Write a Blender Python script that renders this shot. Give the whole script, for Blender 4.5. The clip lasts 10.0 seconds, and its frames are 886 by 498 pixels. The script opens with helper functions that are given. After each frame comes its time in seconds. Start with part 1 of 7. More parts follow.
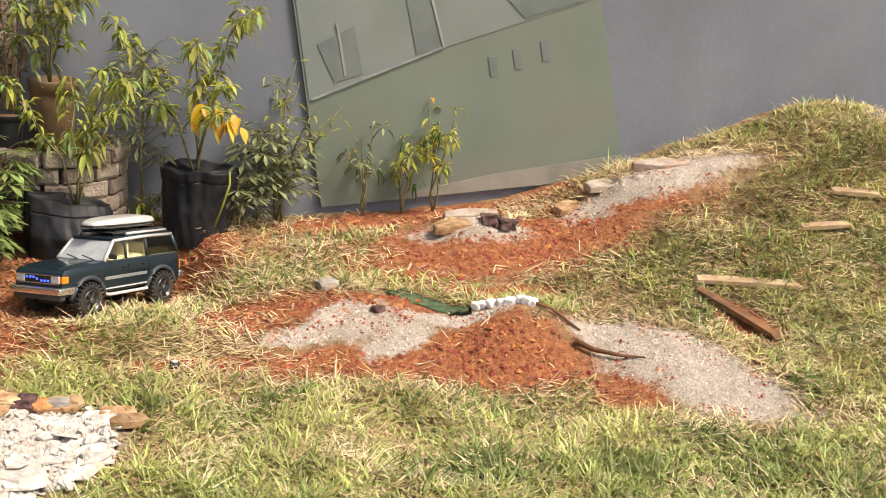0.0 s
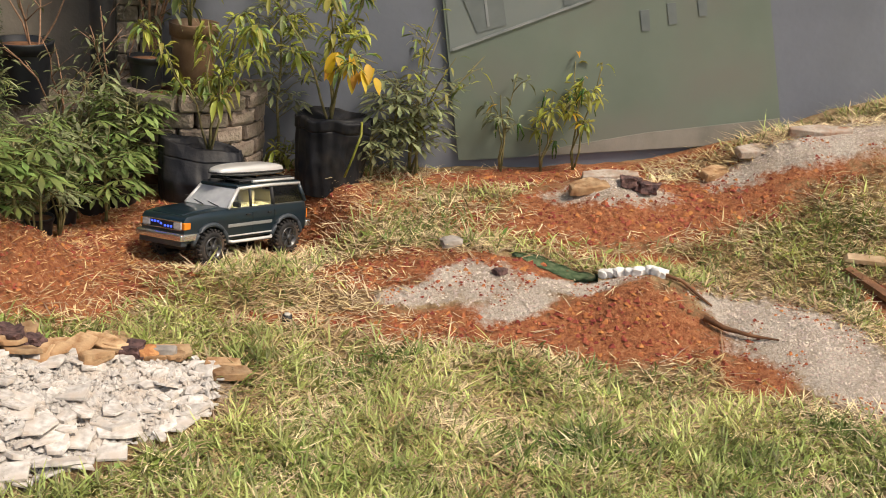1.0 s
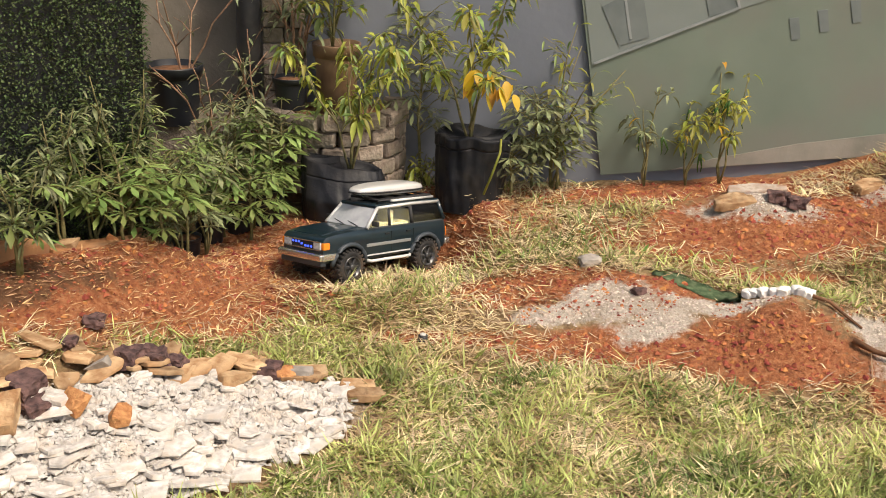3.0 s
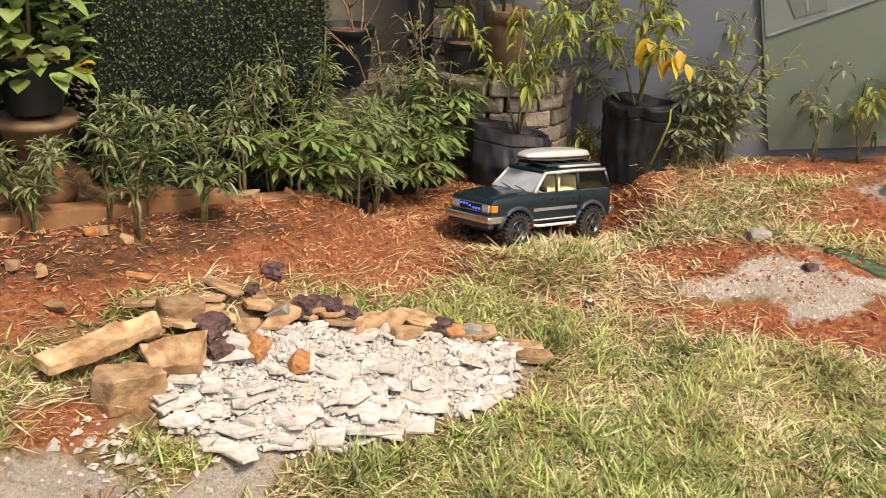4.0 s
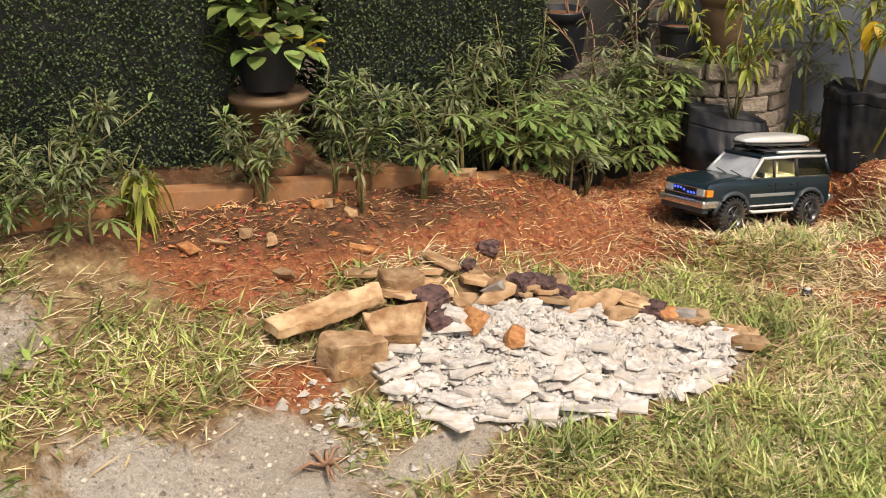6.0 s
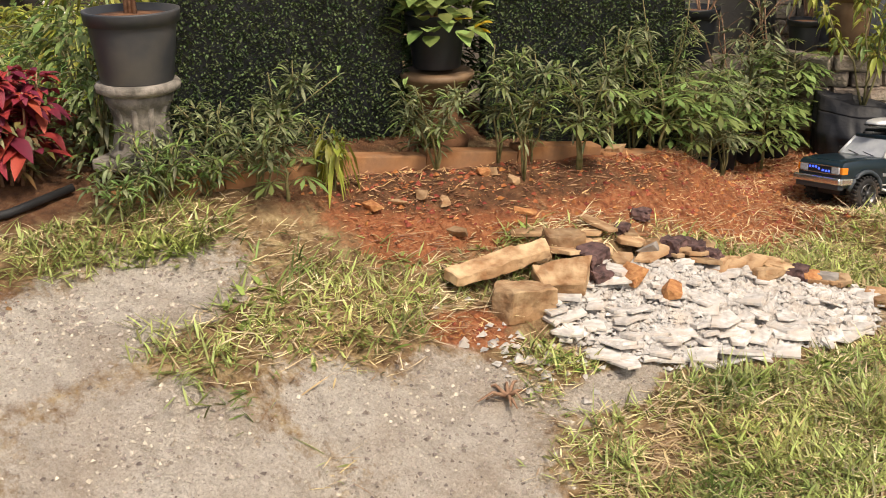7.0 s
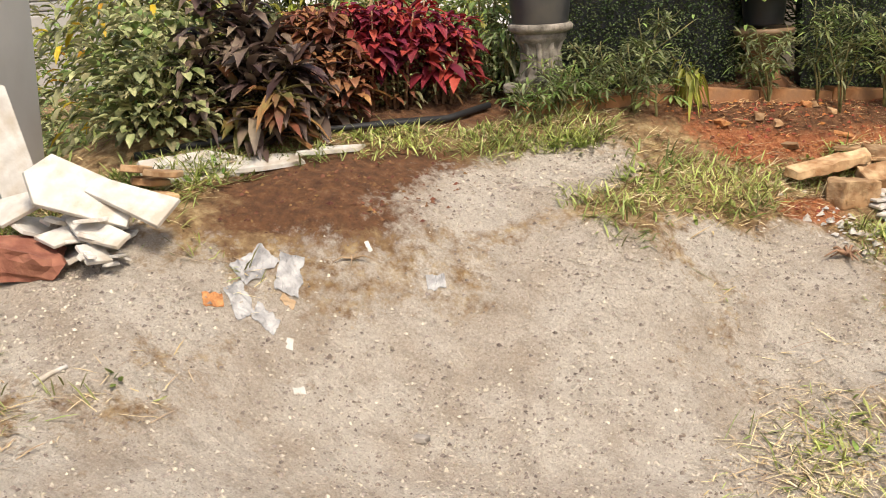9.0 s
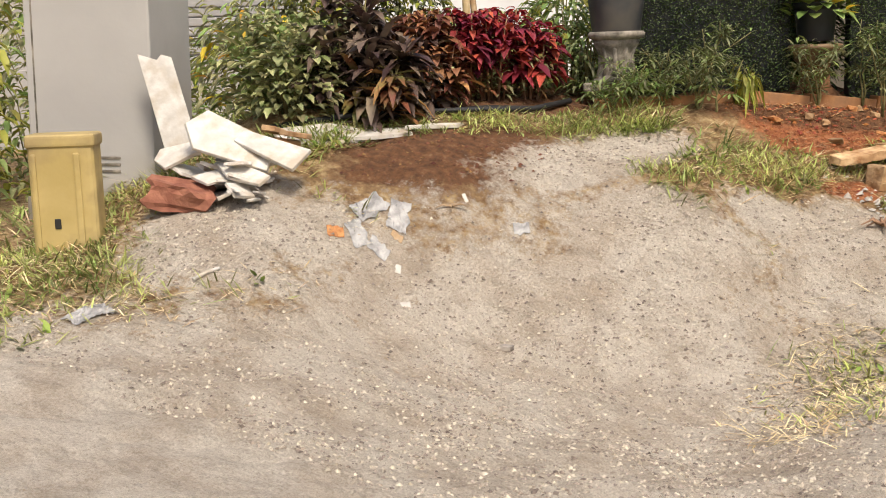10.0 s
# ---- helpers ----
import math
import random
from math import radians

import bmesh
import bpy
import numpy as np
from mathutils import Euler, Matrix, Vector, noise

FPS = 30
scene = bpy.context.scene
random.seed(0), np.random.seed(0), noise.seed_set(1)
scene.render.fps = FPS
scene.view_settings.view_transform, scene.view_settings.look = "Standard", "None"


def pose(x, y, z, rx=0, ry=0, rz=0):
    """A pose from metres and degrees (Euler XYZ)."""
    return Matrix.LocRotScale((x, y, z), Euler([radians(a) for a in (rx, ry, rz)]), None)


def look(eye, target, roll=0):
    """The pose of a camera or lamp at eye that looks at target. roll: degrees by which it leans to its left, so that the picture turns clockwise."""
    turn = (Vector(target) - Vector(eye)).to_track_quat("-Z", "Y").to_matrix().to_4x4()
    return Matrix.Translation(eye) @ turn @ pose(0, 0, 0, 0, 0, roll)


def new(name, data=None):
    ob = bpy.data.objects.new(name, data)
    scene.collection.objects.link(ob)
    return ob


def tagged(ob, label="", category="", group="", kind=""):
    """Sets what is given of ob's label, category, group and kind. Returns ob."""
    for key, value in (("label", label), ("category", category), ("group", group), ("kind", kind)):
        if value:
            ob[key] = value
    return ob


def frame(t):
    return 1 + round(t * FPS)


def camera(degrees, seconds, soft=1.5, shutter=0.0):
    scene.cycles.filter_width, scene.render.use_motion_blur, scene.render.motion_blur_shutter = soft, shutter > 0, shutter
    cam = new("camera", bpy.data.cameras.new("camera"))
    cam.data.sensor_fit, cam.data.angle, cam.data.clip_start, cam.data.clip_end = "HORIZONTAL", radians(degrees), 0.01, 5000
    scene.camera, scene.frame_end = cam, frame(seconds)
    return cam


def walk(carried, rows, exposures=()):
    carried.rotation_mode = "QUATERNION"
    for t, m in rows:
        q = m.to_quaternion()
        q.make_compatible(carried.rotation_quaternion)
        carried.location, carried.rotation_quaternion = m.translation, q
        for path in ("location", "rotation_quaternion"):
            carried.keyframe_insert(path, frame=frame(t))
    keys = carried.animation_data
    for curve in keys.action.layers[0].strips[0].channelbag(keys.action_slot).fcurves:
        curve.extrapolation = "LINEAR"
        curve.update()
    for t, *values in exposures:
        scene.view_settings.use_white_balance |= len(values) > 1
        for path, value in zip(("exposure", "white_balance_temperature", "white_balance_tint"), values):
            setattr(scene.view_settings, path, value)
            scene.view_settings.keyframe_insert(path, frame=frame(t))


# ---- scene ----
cam = camera(40.0, 10.0, soft=1.0)
PATH = [
    (0, (0.149, 0.153, 1.311), (0.729, 1.99, 0.771), 3.9),
    (0.5, (0.228, 0.216, 1.318), (0.664, 2.083, 0.75), 4.5),
    (1, (0.359, 0.244, 1.358), (0.642, 2.111, 0.701), 4.3),
    (1.5, (0.414, 0.248, 1.387), (0.623, 2.125, 0.731), 3.4),
    (2, (0.445, 0.255, 1.406), (0.603, 2.141, 0.762), 3.1),
    (2.2, (0.455, 0.257, 1.409), (0.601, 2.145, 0.768), 2.7),
    (3.3, (0.408, 0.272, 1.423), (0.362, 2.15, 0.739), 1.5),
    (3.5, (0.374, 0.267, 1.408), (0.288, 2.143, 0.721), 1.6),
    (4, (0.312, 0.24, 1.376), (0.127, 2.1, 0.665), 1.8),
    (4.5, (0.272, 0.218, 1.354), (0.029, 2.071, 0.642), 1.4),
    (5, (0.274, 0.214, 1.354), (-0.059, 2.055, 0.647), 1.2),
    (5.2, (0.297, 0.21, 1.363), (-0.088, 2.037, 0.647), 0.7),
    (6.3, (0.24, 0.161, 1.338), (-0.285, 1.95, 0.614), -0.5),
    (6.5, (0.245, 0.052, 1.313), (-0.317, 1.843, 0.622), -1.0),
    (7, (0.124, -0.171, 1.239), (-0.491, 1.615, 0.58), -1.0),
    (7.5, (-0.027, -0.403, 1.156), (-0.731, 1.388, 0.611), -2.5),
    (8, (-0.104, -0.474, 1.018), (-0.838, 1.314, 0.502), -3.2),
    (8.5, (-0.102, -0.697, 0.942), (-0.919, 1.063, 0.457), -2.4),
    (9, (-0.01, -1.246, 0.901), (-0.92, 0.469, 0.42), -2.7),
    (9.5, (0.081, -1.643, 0.884), (-0.882, 0.052, 0.44), -1.9),
    (10, (0.271, -1.839, 0.604), (-0.763, -0.158, 0.281), -1.8),
]
walk(cam, [(t, look(eye, target, roll)) for t, eye, target, roll in PATH],
     exposures=[(0.0, 0.68, 7200, 12), (0.5, 0.46, 7200, 12), (1.0, 0.24, 7200, 12), (1.5, 0.22, 7200, 12), (2.2, 0.35, 7200, 12), (3.5, 0.43, 7250, 12), (5.0, 0.40, 7200, 12), (6.5, 0.33, 7150, 12), (7.0, 0.36, 7150, 12), (8.0, 0.50, 7100, 12), (9.0, 0.45, 7050, 11), (10.0, 0.37, 7050, 11)])

# ---------- world and sun: bright hazy sky, soft high sun ----------
SUN_ELEVATION, SUN_TURN = radians(56), radians(130)
world = bpy.data.worlds.new("sky")
scene.world = world
world.use_nodes = True
sky = world.node_tree.nodes.new("ShaderNodeTexSky")
sky.sky_type, sky.sun_disc = "NISHITA", False
sky.sun_elevation, sky.sun_rotation = SUN_ELEVATION, SUN_TURN
sky.air_density, sky.dust_density = 1.0, 4.0
world.node_tree.links.new(sky.outputs["Color"], world.node_tree.nodes["Background"].inputs["Color"])
world.node_tree.nodes["Background"].inputs["Strength"].default_value = 0.125
sun = new("sun", bpy.data.lights.new("sun", "SUN"))
sun.data.energy, sun.data.angle, sun.data.color = 2.7, radians(14), (1.0, 0.95, 0.86)
SUN_WAY = Vector((math.sin(SUN_TURN) * math.cos(SUN_ELEVATION), math.cos(SUN_TURN) * math.cos(SUN_ELEVATION), math.sin(SUN_ELEVATION)))
sun.matrix_world = look(SUN_WAY * 20, (0, 0, 0))


# ---------- materials ----------
def material(name, a, b, scale=20.0, rough=0.8, bump=0.3, fine=90.0, metal=0.0, dirt=None, dirt_scale=4.0, coat=0.0, island=0.0, object_random=0.0, sheer=0.0, ramp=(0.35, 0.65), depth=0.004):
    """Two colours mixed by noise, a second broader noise for dirt, and a fine bump."""
    m = bpy.data.materials.new(name)
    m.use_nodes = True
    t, link = m.node_tree.nodes, m.node_tree.links.new
    p, out = t["Principled BSDF"], t["Material Output"]
    where = t.new("ShaderNodeTexCoord")
    n1 = t.new("ShaderNodeTexNoise")
    n1.inputs["Scale"].default_value, n1.inputs["Detail"].default_value = scale, 6
    link(where.outputs["Object"], n1.inputs["Vector"])
    r = t.new("ShaderNodeValToRGB")
    r.color_ramp.elements[0].position, r.color_ramp.elements[1].position = ramp
    r.color_ramp.elements[0].color, r.color_ramp.elements[1].color = (*a, 1), (*b, 1)
    link(n1.outputs["Fac"], r.inputs["Fac"])
    colour = r.outputs["Color"]
    if island or object_random:
        source = t.new("ShaderNodeNewGeometry").outputs["Random Per Island"] if island else t.new("ShaderNodeObjectInfo").outputs["Random"]
        hsv = t.new("ShaderNodeHueSaturation")
        for key, lo, hi in (("Value", 1 - (island or object_random), 1 + (island or object_random)), ("Hue", 0.5 - 0.03 * bool(island), 0.5 + 0.02 * bool(island))):
            span = t.new("ShaderNodeMapRange")
            span.inputs["To Min"].default_value, span.inputs["To Max"].default_value = lo, hi
            link(source, span.inputs["Value"])
            link(span.outputs["Result"], hsv.inputs[key])
        link(colour, hsv.inputs["Color"])
        colour = hsv.outputs["Color"]
    if dirt:
        n2 = t.new("ShaderNodeTexNoise")
        n2.inputs["Scale"].default_value, n2.inputs["Detail"].default_value = dirt_scale, 8
        link(where.outputs["Object"], n2.inputs["Vector"])
        r2 = t.new("ShaderNodeValToRGB")
        r2.color_ramp.elements[0].position, r2.color_ramp.elements[1].position = 0.48, 0.68
        link(n2.outputs["Fac"], r2.inputs["Fac"])
        mix = t.new("ShaderNodeMixRGB")
        mix.inputs["Color2"].default_value = (*dirt, 1)
        link(r2.outputs["Color"], mix.inputs["Fac"])
        link(colour, mix.inputs["Color1"])
        colour = mix.outputs["Color"]
    link(colour, p.inputs["Base Color"])
    p.inputs["Roughness"].default_value, p.inputs["Metallic"].default_value = rough, metal
    p.inputs["Coat Weight"].default_value = coat
    p.inputs["Coat Roughness"].default_value = 0.08
    if bump:
        n3 = t.new("ShaderNodeTexNoise")
        n3.inputs["Scale"].default_value, n3.inputs["Detail"].default_value = fine, 5
        link(where.outputs["Object"], n3.inputs["Vector"])
        bp = t.new("ShaderNodeBump")
        bp.inputs["Strength"].default_value, bp.inputs["Distance"].default_value = bump, depth
        link(n3.outputs["Fac"], bp.inputs["Height"])
        link(bp.outputs["Normal"], p.inputs["Normal"])
    if sheer:
        tr = t.new("ShaderNodeBsdfTranslucent")
        link(colour, tr.inputs["Color"])
        ms = t.new("ShaderNodeMixShader")
        ms.inputs["Fac"].default_value = sheer
        link(p.outputs["BSDF"], ms.inputs[1])
        link(tr.outputs["BSDF"], ms.inputs[2])
        link(ms.outputs["Shader"], out.inputs["Surface"])
    return m


def ground_material():
    """Earth under grass, with loose sand, red soil and damp brown soil by the layers laid on the sheet."""
    m = bpy.data.materials.new("earth_sand_and_red_soil")
    m.use_nodes = True
    t, link = m.node_tree.nodes, m.node_tree.links.new
    p = t["Principled BSDF"]
    p.inputs["Roughness"].default_value = 0.95
    where = t.new("ShaderNodeTexCoord").outputs["Object"]

    def cloud(scale, detail=7, rough=0.6):
        n = t.new("ShaderNodeTexNoise")
        n.inputs["Scale"].default_value, n.inputs["Detail"].default_value, n.inputs["Roughness"].default_value = scale, detail, rough
        link(where, n.inputs["Vector"])
        return n.outputs["Fac"]

    def ramp(fac, *stops):
        r = t.new("ShaderNodeValToRGB")
        while len(r.color_ramp.elements) < len(stops):
            r.color_ramp.elements.new(0.5)
        for e, (at, c) in zip(r.color_ramp.elements, stops):
            e.position, e.color = at, (*c, 1)
        link(fac, r.inputs["Fac"])
        return r.outputs["Color"]

    def mixed(fac, a, b):
        x = t.new("ShaderNodeMixRGB")
        link(fac, x.inputs["Fac"]), link(a, x.inputs["Color1"]), link(b, x.inputs["Color2"])
        return x.outputs["Color"]

    grit = cloud(130, 9, 0.9)
    base = ramp(cloud(26), (0.3, (0.15, 0.075, 0.035)), (0.5, (0.33, 0.21, 0.10)), (0.68, (0.54, 0.40, 0.21)))
    sand = ramp(grit, (0.3, (0.24, 0.195, 0.15)), (0.43, (0.52, 0.455, 0.375)), (0.57, (0.71, 0.645, 0.56)), (0.7, (0.88, 0.845, 0.78)))
    sand = mixed(ramp(cloud(5), (0.42, (0, 0, 0)), (0.66, (0.6, 0.6, 0.6))), sand, ramp(grit, (0.3, (0.20, 0.13, 0.08)), (0.7, (0.50, 0.39, 0.28))))
    streak = t.new("ShaderNodeMapping")
    streak.inputs["Rotation"].default_value, streak.inputs["Scale"].default_value = (0, 0, radians(-38)), (9, 22, 10)
    link(where, streak.inputs["Vector"])
    lines = t.new("ShaderNodeTexNoise")
    lines.inputs["Scale"].default_value, lines.inputs["Detail"].default_value, lines.inputs["Roughness"].default_value = 1.0, 7, 0.7
    link(streak.outputs["Vector"], lines.inputs["Vector"])
    sand = mixed(ramp(lines.outputs["Fac"], (0.47, (0, 0, 0)), (0.68, (0.45, 0.45, 0.45))), sand, ramp(grit, (0.3, (0.15, 0.115, 0.085)), (0.7, (0.42, 0.35, 0.27))))
    sand = mixed(ramp(cloud(210, 4, 0.7), (0.54, (0, 0, 0)), (0.64, (0.4, 0.4, 0.4))), sand, ramp(cloud(90), (0.3, (0.12, 0.10, 0.085)), (0.7, (0.30, 0.25, 0.20))))
    red = ramp(cloud(60, 8, 0.7), (0.3, (0.17, 0.048, 0.018)), (0.48, (0.37, 0.122, 0.046)), (0.62, (0.49, 0.205, 0.088)), (0.78, (0.62, 0.40, 0.23)))
    brown = ramp(cloud(35, 8), (0.3, (0.085, 0.035, 0.014)), (0.6, (0.19, 0.085, 0.035)), (0.8, (0.33, 0.20, 0.11)))
    layers = t.new("ShaderNodeVertexColor")
    layers.layer_name = "zone"
    split = t.new("ShaderNodeSeparateColor")
    link(layers.outputs["Color"], split.inputs["Color"])
    mixer = t.new("ShaderNodeMath")
    mixer.operation = "MULTIPLY_ADD"
    link(cloud(6.5, 6, 0.6), mixer.inputs[0]), link(cloud(30, 8, 0.75), mixer.inputs[2])
    mixer.inputs[1].default_value = 0.9
    shift = t.new("ShaderNodeMath")
    shift.operation = "SUBTRACT"
    link(mixer.outputs[0], shift.inputs[0])
    shift.inputs[1].default_value = 0.45
    edge = shift.outputs[0]
    colour = base
    for channel, layer in (("Green", red), ("Blue", brown), ("Red", sand)):
        add = t.new("ShaderNodeMath")
        link(split.outputs[channel], add.inputs[0]), link(edge, add.inputs[1])
        step = t.new("ShaderNodeMapRange")
        step.inputs["From Min"].default_value, step.inputs["From Max"].default_value = 0.86, 1.1
        link(add.outputs[0], step.inputs["Value"])
        colour = mixed(step.outputs["Result"], colour, layer)
    link(colour, p.inputs["Base Color"])
    heights = t.new("ShaderNodeMath")
    link(grit, heights.inputs[0]), link(cloud(38, 8, 0.65), heights.inputs[1])
    bump = t.new("ShaderNodeBump")
    bump.inputs["Strength"].default_value, bump.inputs["Distance"].default_value = 0.8, 0.012
    link(heights.outputs[0], bump.inputs["Height"])
    lumps = t.new("ShaderNodeBump")
    lumps.inputs["Strength"].default_value, lumps.inputs["Distance"].default_value = 1.0, 0.05
    link(cloud(15, 6, 0.6), lumps.inputs["Height"])
    link(lumps.outputs["Normal"], bump.inputs["Normal"])
    link(bump.outputs["Normal"], p.inputs["Normal"])
    return m


def glass_material(name, tint, rough=0.03):
    m = bpy.data.materials.new(name)
    m.use_nodes = True
    p = m.node_tree.nodes["Principled BSDF"]
    p.inputs["Base Color"].default_value, p.inputs["Roughness"].default_value = (*tint, 1), rough
    p.inputs["Transmission Weight"].default_value, p.inputs["IOR"].default_value = 1.0, 1.5
    return m


def lamp_material(name, colour, strength):
    m = bpy.data.materials.new(name)
    m.use_nodes = True
    p = m.node_tree.nodes["Principled BSDF"]
    p.inputs["Base Color"].default_value = (*colour, 1)
    p.inputs["Emission Color"].default_value, p.inputs["Emission Strength"].default_value = (*colour, 1), strength
    return m


GROUND = ground_material()
GRASS = material("green_grass", (0.15, 0.205, 0.05), (0.52, 0.55, 0.19), scale=4, rough=0.5, bump=0, island=0.65, sheer=0.3)
WEED = material("weed_leaf", (0.11, 0.20, 0.035), (0.32, 0.38, 0.09), scale=6, rough=0.5, bump=0, island=0.35, sheer=0.25)
STRAW = material("dry_straw", (0.50, 0.365, 0.185), (0.84, 0.71, 0.46), scale=5, rough=0.7, bump=0, island=0.4, sheer=0.15)
CHIP = material("wood_chips", (0.32, 0.15, 0.06), (0.68, 0.44, 0.23), scale=9, rough=0.8, bump=0, island=0.5)
BROWN_CLOD = material("brown_clods", (0.10, 0.042, 0.018), (0.24, 0.115, 0.05), scale=30, rough=0.95, bump=0.5, island=0.3)
CLOD = material("red_clods", (0.23, 0.064, 0.023), (0.43, 0.145, 0.058), scale=30, rough=0.95, bump=0.5, island=0.35)
WHITE_STONE = material("white_marble_shards", (0.42, 0.385, 0.345), (0.69, 0.66, 0.62), scale=45, rough=0.85, bump=0.22, fine=150, dirt=(0.50, 0.43, 0.36), dirt_scale=20, object_random=0.2)
YELLOW_STONE = material("yellow_sandstone", (0.25, 0.13, 0.058), (0.54, 0.38, 0.22), scale=22, rough=0.92, bump=1.0, fine=70, dirt=(0.34, 0.175, 0.075), dirt_scale=5, object_random=0.3, depth=0.005)
SAND_CRUST = material("crusted_pale_sand", (0.36, 0.29, 0.23), (0.58, 0.51, 0.44), scale=50, rough=0.95, bump=0.8, fine=160, dirt=(0.32, 0.17, 0.10), dirt_scale=25, depth=0.006)
GRIT = material("mixed_grit", (0.20, 0.162, 0.125), (0.48, 0.42, 0.35), scale=40, rough=0.95, bump=0, island=0.55)
PALE_GRIT = material("pale_heap_grit", (0.44, 0.355, 0.29), (0.64, 0.555, 0.475), scale=40, rough=0.95, bump=0, island=0.2)
ORANGE_STONE = material("orange_stone", (0.34, 0.13, 0.045), (0.56, 0.28, 0.11), scale=50, rough=0.85, bump=0.9, fine=130, depth=0.006)
LAVA = material("dark_lava_rock", (0.05, 0.028, 0.028), (0.17, 0.095, 0.085), scale=40, rough=0.95, bump=1.0, fine=60, depth=0.01)
GREY_STONE = material("grey_stone", (0.20, 0.18, 0.16), (0.42, 0.38, 0.34), scale=18, rough=0.9, bump=0.7, dirt=(0.50, 0.44, 0.36), object_random=0.15)
PLASTIC_BAG = material("black_grow_bag_plastic", (0.009, 0.010, 0.013), (0.017, 0.018, 0.022), scale=20, rough=0.5, bump=0.4, fine=42, dirt=(0.028, 0.026, 0.025), dirt_scale=14, depth=0.005)
PLASTIC_BAG.node_tree.nodes["Principled BSDF"].inputs["Specular IOR Level"].default_value = 0.22
POT = material("dark_grey_plastic_pot", (0.035, 0.037, 0.043), (0.055, 0.057, 0.064), scale=6, rough=0.5, bump=0.08, dirt=(0.11, 0.10, 0.09), dirt_scale=5)
BLACK_POT = material("black_plastic_pot", (0.008, 0.010, 0.013), (0.018, 0.02, 0.026), scale=6, rough=0.42, bump=0.1)
CONCRETE = material("weathered_concrete", (0.15, 0.13, 0.108), (0.33, 0.295, 0.25), scale=34, rough=0.92, bump=0.8, fine=130, dirt=(0.075, 0.07, 0.055), dirt_scale=14)
TERRA = material("brown_glazed_clay", (0.14, 0.08, 0.042), (0.26, 0.165, 0.09), scale=10, rough=0.6, bump=0.3, dirt=(0.09, 0.06, 0.04))
BRICK = material("orange_brick", (0.29, 0.125, 0.05), (0.46, 0.235, 0.105), scale=14, rough=0.9, bump=0.5, dirt=(0.24, 0.13, 0.07), dirt_scale=9, object_random=0.12)
WALL_STONE = material("stacked_stone", (0.22, 0.17, 0.13), (0.40, 0.33, 0.27), scale=16, rough=0.92, bump=0.9, dirt=(0.12, 0.11, 0.07), dirt_scale=7, object_random=0.25, depth=0.008)
BLUE_WALL = material("blue_grey_painted_wall", (0.150, 0.167, 0.203), (0.182, 0.200, 0.237), scale=3, rough=0.75, bump=0.25, fine=40, dirt=(0.134, 0.149, 0.175), dirt_scale=1.3)
GREEN_BOARD = material("grey_green_sheet", (0.137, 0.174, 0.142), (0.178, 0.215, 0.178), scale=2.2, rough=0.42, bump=0.06, fine=14, dirt=(0.175, 0.18, 0.158), dirt_scale=2.4)
# The next three colour the sheet's painted-on reflection; two also serve the house windows.
PALE_REFLECTION_FRAME = material("pale_reflection_and_window_frame", (0.165, 0.195, 0.185), (0.21, 0.238, 0.228), scale=2.2, rough=0.45, bump=0.06, fine=14, dirt=(0.155, 0.19, 0.17), dirt_scale=2.0)
REFLECTED_BAR = material("pale_reflected_frame_line", (0.20, 0.225, 0.225), (0.33, 0.345, 0.34), scale=7, rough=0.5, bump=0)
DARK_REFLECTION_PANE = material("dark_reflection_and_window_pane", (0.118, 0.142, 0.142), (0.165, 0.19, 0.187), scale=9, rough=0.5, bump=0)
FOOT_STAIN = material("lime_stain", (0.20, 0.195, 0.165), (0.27, 0.25, 0.215), scale=10, rough=0.7, bump=0.2)
BEIGE_WALL = material("beige_plaster", (0.17, 0.148, 0.115), (0.25, 0.22, 0.175), scale=8, rough=0.9, bump=0.4, dirt=(0.13, 0.118, 0.095), dirt_scale=4)
POST_PAINT = material("grey_gate_post_paint", (0.37, 0.36, 0.35), (0.43, 0.42, 0.405), scale=3, rough=0.7, bump=0.12, fine=50, dirt=(0.33, 0.31, 0.29), dirt_scale=2)
TILE = material("broken_white_tile", (0.50, 0.47, 0.43), (0.70, 0.68, 0.64), scale=22, rough=0.55, bump=0.2, dirt=(0.42, 0.36, 0.29), dirt_scale=16, object_random=0.12)
YELLOW_BOX = material("faded_yellow_plastic", (0.40, 0.30, 0.11), (0.52, 0.40, 0.18), scale=5, rough=0.6, bump=0.1, dirt=(0.26, 0.19, 0.09), dirt_scale=6)
WOOD = material("pale_old_wood", (0.34, 0.22, 0.12), (0.56, 0.42, 0.27), scale=14, rough=0.85, bump=0.5, dirt=(0.26, 0.16, 0.09))
BROWN_WOOD = material("dark_brown_wood", (0.10, 0.045, 0.02), (0.24, 0.11, 0.05), scale=14, rough=0.85, bump=0.5)
STAKE = material("peeled_bamboo", (0.46, 0.33, 0.18), (0.60, 0.47, 0.28), scale=12, rough=0.7, bump=0.2)
WHITE_PEBBLE = material("chalk_white_pebble", (0.72, 0.70, 0.67), (0.84, 0.83, 0.80), scale=30, rough=0.7, bump=0.15)
MOSS = material("green_mossy_mat", (0.085, 0.15, 0.07), (0.21, 0.28, 0.15), scale=45, rough=0.95, bump=0.9)
RUBBER = material("black_rubber", (0.012, 0.011, 0.011), (0.03, 0.026, 0.023), scale=30, rough=0.85, bump=0.2, dirt=(0.085, 0.055, 0.035), dirt_scale=14)
RIM = material("black_alloy", (0.05, 0.05, 0.052), (0.08, 0.08, 0.08), scale=10, rough=0.3, bump=0, metal=0.5)
PAINT = material("dark_teal_car_paint", (0.004, 0.015, 0.023), (0.007, 0.021, 0.030), scale=4, rough=0.28, bump=0, coat=0.5)
